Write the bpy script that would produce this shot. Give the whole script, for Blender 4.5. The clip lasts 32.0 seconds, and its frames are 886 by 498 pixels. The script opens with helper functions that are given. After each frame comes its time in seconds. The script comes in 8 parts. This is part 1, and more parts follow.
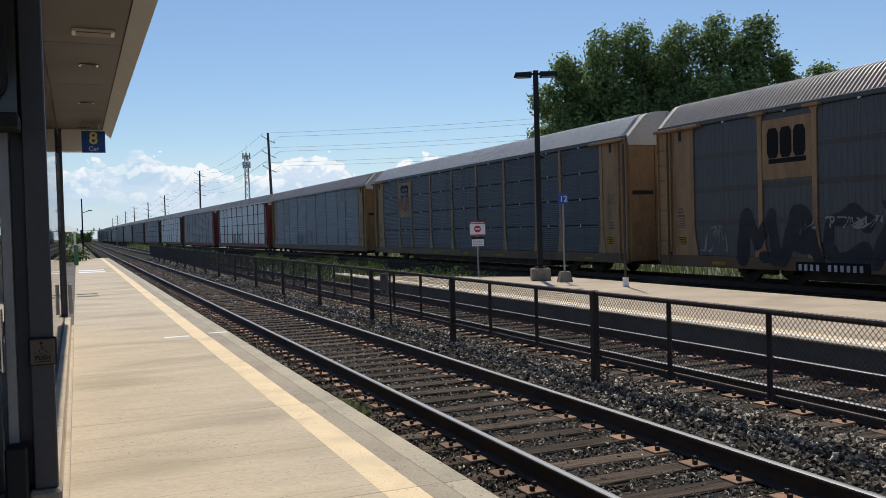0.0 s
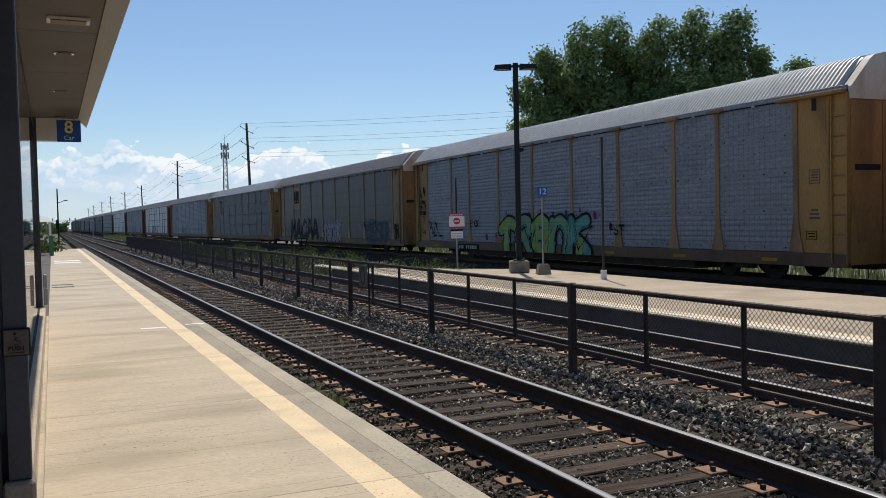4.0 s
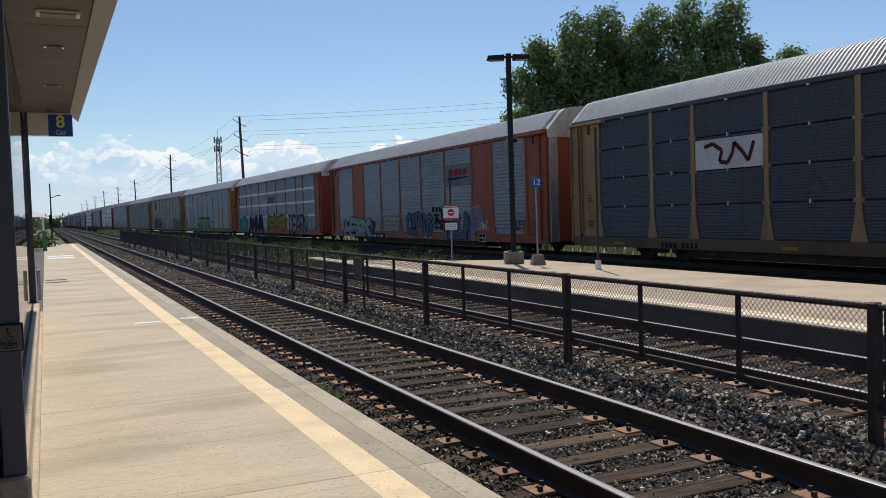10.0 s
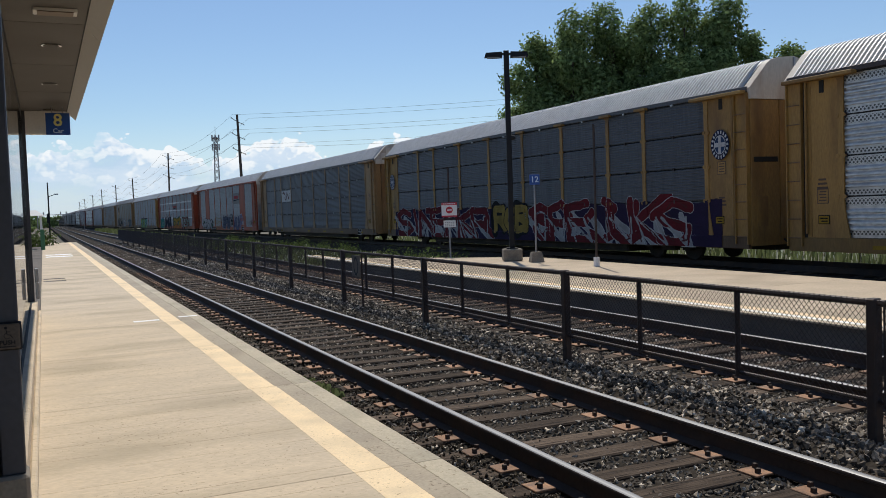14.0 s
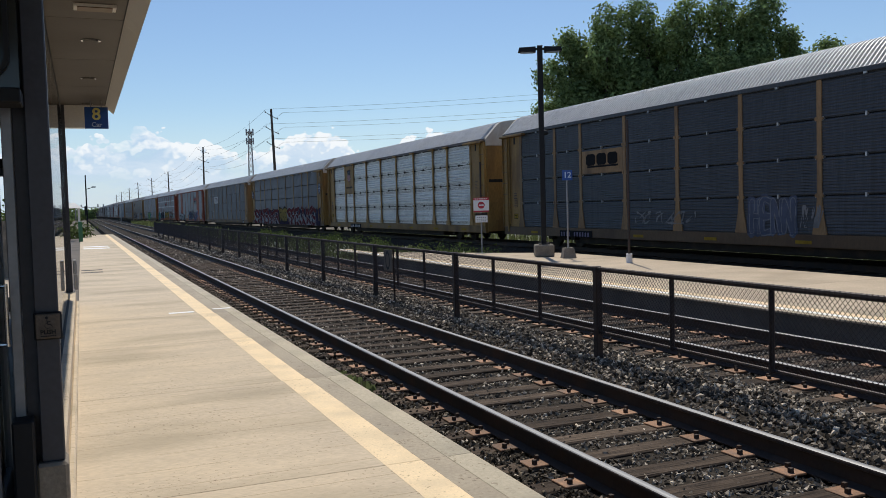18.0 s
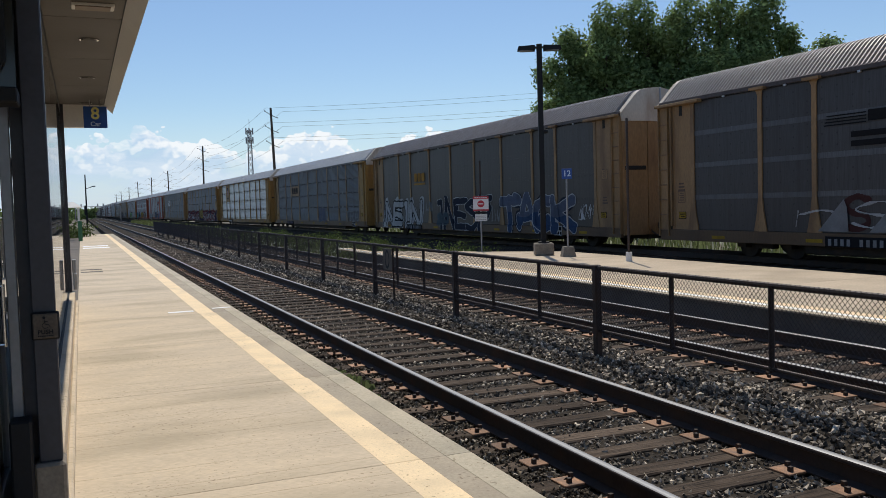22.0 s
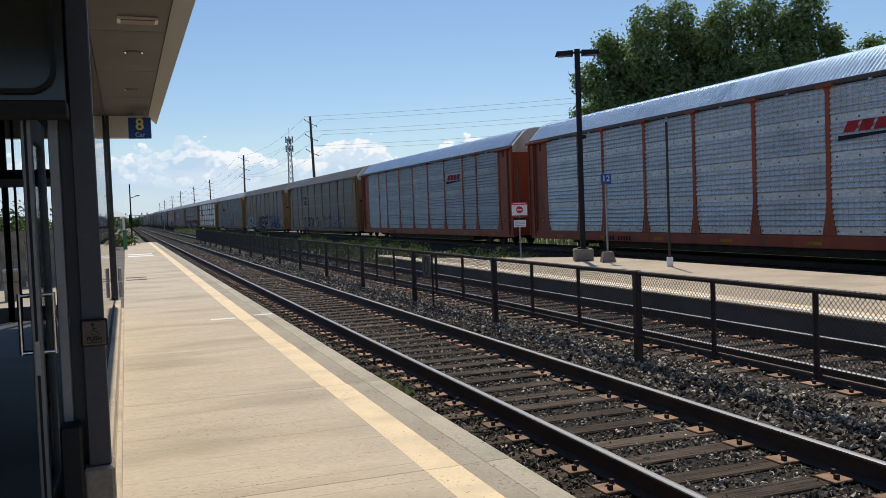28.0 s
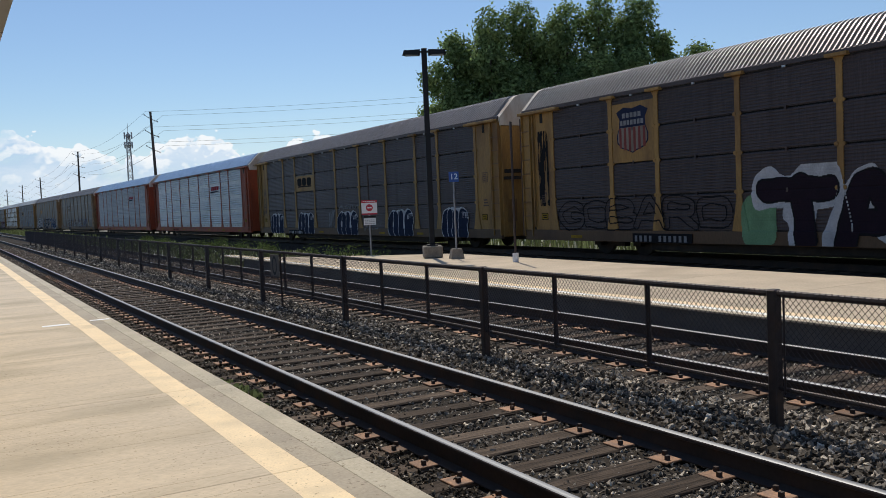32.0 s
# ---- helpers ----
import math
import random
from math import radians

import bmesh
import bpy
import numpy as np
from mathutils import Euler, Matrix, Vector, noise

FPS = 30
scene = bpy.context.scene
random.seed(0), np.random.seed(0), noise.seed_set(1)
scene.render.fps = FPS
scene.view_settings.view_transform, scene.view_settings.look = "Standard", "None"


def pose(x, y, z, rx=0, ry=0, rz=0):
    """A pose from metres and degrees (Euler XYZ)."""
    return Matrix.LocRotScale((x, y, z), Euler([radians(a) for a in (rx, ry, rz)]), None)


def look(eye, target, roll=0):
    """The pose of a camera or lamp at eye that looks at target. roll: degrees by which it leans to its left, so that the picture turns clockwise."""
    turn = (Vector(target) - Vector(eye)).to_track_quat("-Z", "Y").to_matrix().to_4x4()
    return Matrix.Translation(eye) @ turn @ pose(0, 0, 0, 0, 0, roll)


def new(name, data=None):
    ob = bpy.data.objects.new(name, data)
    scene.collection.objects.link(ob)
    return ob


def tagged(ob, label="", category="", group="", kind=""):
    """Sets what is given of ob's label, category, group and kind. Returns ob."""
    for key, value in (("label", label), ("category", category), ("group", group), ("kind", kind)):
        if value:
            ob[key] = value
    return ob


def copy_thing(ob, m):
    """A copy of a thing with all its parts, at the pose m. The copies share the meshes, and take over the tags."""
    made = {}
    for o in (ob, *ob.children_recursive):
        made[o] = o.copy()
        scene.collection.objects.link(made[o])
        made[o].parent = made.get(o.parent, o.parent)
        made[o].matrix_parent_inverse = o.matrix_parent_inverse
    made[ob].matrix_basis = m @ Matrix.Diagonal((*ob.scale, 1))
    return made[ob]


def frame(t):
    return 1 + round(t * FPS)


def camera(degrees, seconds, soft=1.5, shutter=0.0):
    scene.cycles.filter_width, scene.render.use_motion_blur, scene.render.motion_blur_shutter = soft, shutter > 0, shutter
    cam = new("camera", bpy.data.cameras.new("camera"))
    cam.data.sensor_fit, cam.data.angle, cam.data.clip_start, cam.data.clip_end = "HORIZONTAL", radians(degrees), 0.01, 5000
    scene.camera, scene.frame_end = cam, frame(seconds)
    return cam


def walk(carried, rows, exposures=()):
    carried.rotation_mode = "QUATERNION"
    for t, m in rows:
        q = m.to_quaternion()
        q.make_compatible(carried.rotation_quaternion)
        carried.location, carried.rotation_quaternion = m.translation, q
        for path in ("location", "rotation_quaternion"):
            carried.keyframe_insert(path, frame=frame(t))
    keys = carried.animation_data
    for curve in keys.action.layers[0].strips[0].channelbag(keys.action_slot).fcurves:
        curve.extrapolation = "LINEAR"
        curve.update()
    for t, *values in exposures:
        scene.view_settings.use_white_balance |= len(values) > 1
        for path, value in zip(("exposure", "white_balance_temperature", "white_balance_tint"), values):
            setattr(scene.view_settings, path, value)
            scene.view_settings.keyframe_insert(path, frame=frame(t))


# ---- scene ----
T_END = 32.0
cam = camera(54.0, T_END, soft=0.65, shutter=0.0)

# seconds, eye x y z, yaw, pitch, roll
PATH = [
    (0.0, -3.242, 0.016, 1.813, -22.86, -1.36, 1.56),
    (0.5, -3.231, 0.002, 1.819, -22.76, -1.37, 1.85),
    (1.0, -3.236, 0.004, 1.814, -23.26, -1.47, 1.82),
    (1.5, -3.241, 0.025, 1.825, -23.50, -1.89, 1.66),
    (2.0, -3.240, 0.003, 1.811, -23.45, -2.04, 1.51),
    (2.5, -3.237, 0.025, 1.817, -23.69, -2.47, 1.82),
    (3.0, -3.231, 0.029, 1.814, -24.12, -2.56, 1.89),
    (3.5, -3.234, 0.015, 1.811, -24.36, -1.97, 1.28),
    (5.5, -3.238, 0.003, 1.816, -23.84, -1.95, 1.48),
    (6.0, -3.237, 0.006, 1.811, -23.80, -1.99, 1.36),
    (6.5, -3.247, 0.007, 1.811, -23.92, -2.18, 1.17),
    (7.0, -3.245, 0.025, 1.815, -23.96, -2.50, 1.21),
    (7.5, -3.237, 0.002, 1.806, -23.78, -2.78, 1.40),
    (8.0, -3.233, 0.036, 1.809, -23.79, -3.18, 1.46),
    (8.5, -3.222, 0.039, 1.804, -24.09, -2.96, 1.46),
    (9.0, -3.236, 0.016, 1.805, -24.56, -2.47, 1.67),
    (9.5, -3.237, 0.004, 1.810, -24.96, -2.30, 1.72),
    (10.0, -3.229, 0.015, 1.809, -24.59, -2.48, 1.78),
    (10.5, -3.234, 0.017, 1.810, -24.69, -2.28, 2.08),
    (11.0, -3.221, 0.029, 1.812, -25.21, -2.40, 2.11),
    (11.5, -3.229, 0.020, 1.812, -25.13, -2.50, 2.29),
    (12.0, -3.227, 0.009, 1.805, -25.56, -2.48, 2.41),
    (12.5, -3.226, 0.018, 1.809, -25.62, -2.18, 2.52),
    (13.0, -3.223, 0.012, 1.811, -25.26, -2.17, 2.31),
    (13.5, -3.226, 0.004, 1.813, -25.08, -2.35, 1.93),
    (14.0, -3.230, 0.024, 1.806, -24.71, -2.64, 1.95),
    (14.5, -3.225, 0.030, 1.802, -24.19, -2.73, 2.33),
    (15.0, -3.225, 0.020, 1.808, -24.24, -2.71, 2.31),
    (15.5, -3.224, 0.042, 1.811, -23.27, -2.62, 1.81),
    (17.5, -3.237, 0.006, 1.811, -22.11, -2.83, 1.36),
    (18.0, -3.240, 0.005, 1.807, -22.61, -2.91, 1.58),
    (18.5, -3.229, 0.006, 1.804, -22.81, -2.97, 1.51),
    (19.0, -3.237, 0.020, 1.814, -22.81, -2.80, 1.55),
    (19.5, -3.235, 0.010, 1.812, -22.98, -2.80, 1.81),
    (20.0, -3.234, 0.000, 1.815, -23.02, -2.73, 1.95),
    (20.5, -3.228, -0.006, 1.814, -22.63, -2.93, 1.90),
    (21.0, -3.235, -0.002, 1.808, -23.09, -2.98, 1.66),
    (21.5, -3.226, 0.003, 1.810, -23.05, -2.90, 1.67),
    (22.0, -3.228, 0.013, 1.807, -22.62, -2.99, 1.68),
    (22.5, -3.230, 0.019, 1.804, -22.68, -3.04, 1.60),
    (23.0, -3.233, -0.007, 1.808, -22.51, -3.09, 1.59),
    (23.5, -3.237, -0.022, 1.807, -22.18, -3.07, 1.69),
    (24.0, -3.238, -0.010, 1.811, -21.99, -2.85, 1.78),
    (24.5, -3.236, 0.001, 1.806, -22.17, -3.05, 1.70),
    (25.0, -3.233, 0.007, 1.812, -22.87, -3.25, 1.59),
    (25.5, -3.240, -0.003, 1.799, -23.25, -3.23, 1.74),
    (27.5, -3.243, -0.011, 1.812, -21.06, -2.33, 2.49),
    (28.0, -3.239, -0.014, 1.810, -20.08, -2.49, 2.15),
    (28.5, -3.245, -0.013, 1.802, -19.43, -3.01, 2.00),
    (29.0, -3.249, -0.002, 1.807, -19.13, -3.13, 2.14),
    (29.5, -3.238, -0.008, 1.810, -19.25, -3.33, 2.04),
    (30.0, -3.245, -0.006, 1.801, -19.26, -3.59, 1.89),
    (30.5, -3.238, 0.015, 1.803, -19.75, -3.50, 1.99),
    (31.0, -3.246, -0.003, 1.804, -19.86, -3.21, 2.19),
    (31.5, -3.247, -0.017, 1.807, -20.57, -3.24, 2.23),
    (31.7, -3.247, -0.017, 1.807, -21.22, -3.24, 2.23),
    (31.9, -3.222, -0.027, 1.812, -25.42, -3.10, 2.40),
    (32.0, -3.211, -0.032, 1.814, -29.89, -3.03, 2.47),
]
walk(cam, [(t, pose(x, y, z, 90 + p, r, w)) for t, x, y, z, w, p, r in PATH],
     exposures=[(0, 0.0), (T_END, 0.0)])

# ---- light ----
SUN_EL, SUN_AZ = radians(57), radians(23)   # azimuth from +y towards +x
world = bpy.data.worlds.new("sky")
scene.world = world
world.use_nodes = True


CLOUD_SHADE, CLOUD_LIGHT, CLOUD_HAZE = (4.9, 6.7, 8.9, 1), (9.9, 10.2, 10.5, 1), (6.8, 8.2, 9.8, 1)


def build_world():
    nt = world.node_tree
    nt.nodes.clear()
    N, K = nt.nodes.new, nt.links.new
    out, bg = N("ShaderNodeOutputWorld"), N("ShaderNodeBackground")
    sky = N("ShaderNodeTexSky")
    sky.sky_type, sky.sun_disc = "NISHITA", False
    sky.sun_elevation, sky.sun_rotation = SUN_EL, SUN_AZ
    sky.air_density, sky.dust_density, sky.ozone_density = 1.0, 0.25, 2.0
    co = N("ShaderNodeTexCoord")
    sep = N("ShaderNodeSeparateXYZ")
    K(co.outputs["Generated"], sep.inputs[0])
    # cumulus bank near the horizon: flattened noise cut by height
    def op(kind, a, b_):
        n = N("ShaderNodeMath")
        n.operation = kind
        for i, v in enumerate((a, b_)):
            if isinstance(v, (int, float)):
                n.inputs[i].default_value = v
            else:
                K(v, n.inputs[i])
        return n.outputs[0]

    def noise_at(scale, detail, rough, stretch, shift):
        mp = N("ShaderNodeMapping")
        mp.inputs["Scale"].default_value, mp.inputs["Location"].default_value = (1, 1, stretch), shift
        K(co.outputs["Generated"], mp.inputs[0])
        n = N("ShaderNodeTexNoise")
        n.inputs["Scale"].default_value, n.inputs["Detail"].default_value, n.inputs["Roughness"].default_value = scale, detail, rough
        K(mp.outputs[0], n.inputs["Vector"])
        return n.outputs["Fac"]

    def ramp(v, x0, x1, y0=0.0, y1=1.0, smooth=True):
        n = N("ShaderNodeMapRange")
        n.interpolation_type = "SMOOTHSTEP" if smooth else "LINEAR"
        for key, q in (("From Min", x0), ("From Max", x1), ("To Min", y0), ("To Max", y1)):
            n.inputs[key].default_value = q
        K(v, n.inputs["Value"])
        return n.outputs[0]

    z = sep.outputs["Z"]
    az = op("ARCTAN2", sep.outputs["X"], sep.outputs["Y"])

    def heap(centre, width, height):
        """One cumulus heap of the bank: its height over the horizon at each azimuth."""
        d = op("DIVIDE", op("SUBTRACT", az, radians(centre)), radians(width))
        return op("MULTIPLY", op("POWER", 2.718, op("MULTIPLY", op("MULTIPLY", d, d), -1.0)), height)

    crest = noise_at(9.0, 2.0, 0.5, 0.0, (2.1, 0.7, 0.0))
    top = op("ADD", op("MULTIPLY", crest, 0.030), 0.046)
    for centre, width, height in ((4.2, 3.2, 0.038), (8.6, 2.4, 0.016), (14.5, 2.6, 0.034), (-3.5, 3.0, 0.018), (24.0, 5.0, 0.020), (-40.0, 20.0, 0.03), (60.0, 20.0, 0.03)):
        top = op("ADD", top, heap(centre, width, height))

    def billow(shift):
        """Round heads of three sizes heaped on one another."""
        out = None
        for scale, weight in ((24.0, 0.017), (58.0, 0.012), (140.0, 0.006)):
            mp = N("ShaderNodeMapping")
            mp.inputs["Scale"].default_value, mp.inputs["Location"].default_value = (1, 1, 1.25), shift
            wob = N("ShaderNodeTexNoise")
            wob.inputs["Scale"].default_value, wob.inputs["Detail"].default_value = scale * 0.8, 3.0
            add = N("ShaderNodeVectorMath")
            add.operation = "MULTIPLY_ADD"
            add.inputs[1].default_value = (0.6 / scale,) * 3
            K(co.outputs["Generated"], mp.inputs[0])
            K(mp.outputs[0], wob.inputs["Vector"])
            K(wob.outputs["Color"], add.inputs[0])
            K(mp.outputs[0], add.inputs[2])
            vo = N("ShaderNodeTexVoronoi")
            vo.feature = "SMOOTH_F1"
            vo.inputs["Scale"].default_value, vo.inputs["Smoothness"].default_value = scale, 0.35
            K(add.outputs[0], vo.inputs["Vector"])
            v = op("MULTIPLY", op("SUBTRACT", 0.45, vo.outputs["Distance"]), weight * 2.2)
            out = v if out is None else op("ADD", out, v)
        return out

    swell = billow((0.7, 0.2, 0.1))
    body = op("SUBTRACT", op("ADD", top, swell), z)
    # heads lit from above and behind: the lift of the swell towards the sun
    rim = op("SUBTRACT", swell, billow((0.7, 0.2, 0.1 + 0.014)))
    wisp = noise_at(11.0, 8.0, 0.6, 2.6, (0.3, 0.9, 0.4))
    low = ramp(z, 0.018, 0.075)
    mask = op("MULTIPLY", ramp(body, 0.0, 0.0035), op("ADD", op("MULTIPLY", low, ramp(wisp, 0.36, 0.50, 0.35, 1.0)), op("MULTIPLY", op("SUBTRACT", 1.0, low), ramp(wisp, 0.40, 0.62, 0.25, 0.9))))
    light = op("ADD", ramp(body, 0.0, 0.022, 0.60, 0.0), op("ADD", op("MULTIPLY", ramp(rim, 0.0, 0.012, 0.0, 0.75), low), ramp(wisp, 0.40, 0.65, 0.0, 0.40)))
    tone = N("ShaderNodeMix")
    tone.data_type = "RGBA"
    tone.inputs["A"].default_value, tone.inputs["B"].default_value = CLOUD_SHADE, CLOUD_LIGHT
    K(light, tone.inputs["Factor"])
    tint = N("ShaderNodeMix")
    tint.data_type, tint.blend_type = "RGBA", "MULTIPLY"
    tint.inputs["Factor"].default_value = 1.0
    tint.inputs["B"].default_value = (0.90, 0.99, 1.09, 1)
    K(sky.outputs[0], tint.inputs["A"])
    haze = N("ShaderNodeMix")
    haze.data_type = "RGBA"
    haze.inputs["B"].default_value = CLOUD_HAZE
    K(ramp(z, 0.0, 0.12, 0.55, 0.0), haze.inputs["Factor"])
    K(tint.outputs["Result"], haze.inputs["A"])
    mix = N("ShaderNodeMix")
    mix.data_type = "RGBA"
    K(op("MULTIPLY", mask, 0.92), mix.inputs["Factor"])
    K(haze.outputs["Result"], mix.inputs["A"])
    K(tone.outputs["Result"], mix.inputs["B"])
    K(mix.outputs["Result"], bg.inputs["Color"])
    bg.inputs["Strength"].default_value = 0.094
    K(bg.outputs[0], out.inputs[0])


build_world()
sun_data = bpy.data.lights.new("sun", "SUN")
sun_data.energy, sun_data.angle, sun_data.color = 3.55, radians(0.53), (1.0, 0.94, 0.83)
sun = new("sun", sun_data)
sun.matrix_world = look((0, 0, 40), (-math.sin(SUN_AZ) * math.cos(SUN_EL), -math.cos(SUN_AZ) * math.cos(SUN_EL), 40 - math.sin(SUN_EL)))


# ---- materials ----
def mat(name, col, rough=0.75, metal=0.0, var=0.18, scale=1.5, fine=30.0, bump=0.15, stain=None, stain_amt=0.0, stain_scale=0.8,
        stretch=(1, 1, 1), per=0.0, spec=0.5, emit=None):
    """Colour with noise at two scales, optional stains of another colour, fine bump, variation per object."""
    m = bpy.data.materials.new(name)
    m.use_nodes = True
    nt = m.node_tree
    nt.nodes.clear()
    N, K = nt.nodes.new, nt.links.new
    out, b = N("ShaderNodeOutputMaterial"), N("ShaderNodeBsdfPrincipled")
    K(b.outputs[0], out.inputs[0])
    co, info = N("ShaderNodeTexCoord"), N("ShaderNodeObjectInfo")
    mp = N("ShaderNodeMapping")
    mp.inputs["Scale"].default_value = stretch
    K(co.outputs["Object"], mp.inputs["Vector"])
    sh = N("ShaderNodeVectorMath")
    sh.operation = "SCALE"
    sh.inputs[0].default_value = (37.0, 53.0, 71.0)
    K(info.outputs["Random"], sh.inputs["Scale"])
    vec = N("ShaderNodeVectorMath")
    K(mp.outputs[0], vec.inputs[0])
    K(sh.outputs[0], vec.inputs[1])
    n1, n2 = N("ShaderNodeTexNoise"), N("ShaderNodeTexNoise")
    for n, s, d in ((n1, scale, 5.0), (n2, fine, 4.0)):
        n.inputs["Scale"].default_value, n.inputs["Detail"].default_value = s, d
        K(vec.outputs[0], n.inputs["Vector"])
    sm = N("ShaderNodeMath")
    K(n1.outputs["Fac"], sm.inputs[0])
    K(n2.outputs["Fac"], sm.inputs[1])
    val = N("ShaderNodeMapRange")
    val.inputs["From Min"].default_value, val.inputs["From Max"].default_value = 0.7, 1.3
    val.inputs["To Min"].default_value, val.inputs["To Max"].default_value = 1 - var, 1 + var
    K(sm.outputs[0], val.inputs["Value"])
    last = val.outputs[0]
    if per:
        pr = N("ShaderNodeMapRange")
        pr.inputs["To Min"].default_value, pr.inputs["To Max"].default_value = 1 - per, 1 + per
        K(info.outputs["Random"], pr.inputs["Value"])
        mu = N("ShaderNodeMath")
        mu.operation = "MULTIPLY"
        K(last, mu.inputs[0])
        K(pr.outputs[0], mu.inputs[1])
        last = mu.outputs[0]
    cm = N("ShaderNodeVectorMath")
    cm.operation = "SCALE"
    cm.inputs[0].default_value = col[:3]
    K(last, cm.inputs["Scale"])
    colour = cm.outputs[0]
    if stain:
        n3 = N("ShaderNodeTexNoise")
        n3.inputs["Scale"].default_value, n3.inputs["Detail"].default_value = stain_scale, 6.0
        K(vec.outputs[0], n3.inputs["Vector"])
        r3 = N("ShaderNodeMapRange")
        r3.inputs["From Min"].default_value, r3.inputs["From Max"].default_value = 0.48, 0.70
        r3.inputs["To Max"].default_value = stain_amt
        K(n3.outputs["Fac"], r3.inputs["Value"])
        mx = N("ShaderNodeMix")
        mx.data_type = "RGBA"
        mx.inputs["B"].default_value = (*stain, 1)
        K(r3.outputs[0], mx.inputs["Factor"])
        K(colour, mx.inputs["A"])
        colour = mx.outputs["Result"]
    K(colour, b.inputs["Base Color"])
    rr = N("ShaderNodeMapRange")
    rr.inputs["To Min"].default_value, rr.inputs["To Max"].default_value = max(0.03, rough - 0.12), min(1.0, rough + 0.12)
    K(n1.outputs["Fac"], rr.inputs["Value"])
    K(rr.outputs[0], b.inputs["Roughness"])
    b.inputs["Metallic"].default_value = metal
    b.inputs["Specular IOR Level"].default_value = spec
    if bump:
        bp = N("ShaderNodeBump")
        bp.inputs["Strength"].default_value, bp.inputs["Distance"].default_value = bump, 0.01
        K(n2.outputs["Fac"], bp.inputs["Height"])
        K(bp.outputs[0], b.inputs["Normal"])
    if emit:
        b.inputs["Emission Color"].default_value = (*emit[:3], 1)
        b.inputs["Emission Strength"].default_value = emit[3]
    return m


def glass_mat(name, tint, rough=0.02, alpha=0.25):
    m = bpy.data.materials.new(name)
    m.use_nodes = True
    nt = m.node_tree
    nt.nodes.clear()
    N, K = nt.nodes.new, nt.links.new
    out, mx, tr, gl, fr = (N("ShaderNodeOutputMaterial"), N("ShaderNodeMixShader"), N("ShaderNodeBsdfTransparent"),
                           N("ShaderNodeBsdfGlossy"), N("ShaderNodeFresnel"))
    tr.inputs["Color"].default_value = (*tint, 1)
    gl.inputs["Roughness"].default_value = rough
    fr.inputs["IOR"].default_value = 1.52
    K(fr.outputs[0], mx.inputs["Fac"])
    K(tr.outputs[0], mx.inputs[1])
    K(gl.outputs[0], mx.inputs[2])
    K(mx.outputs[0], out.inputs[0])
    return m


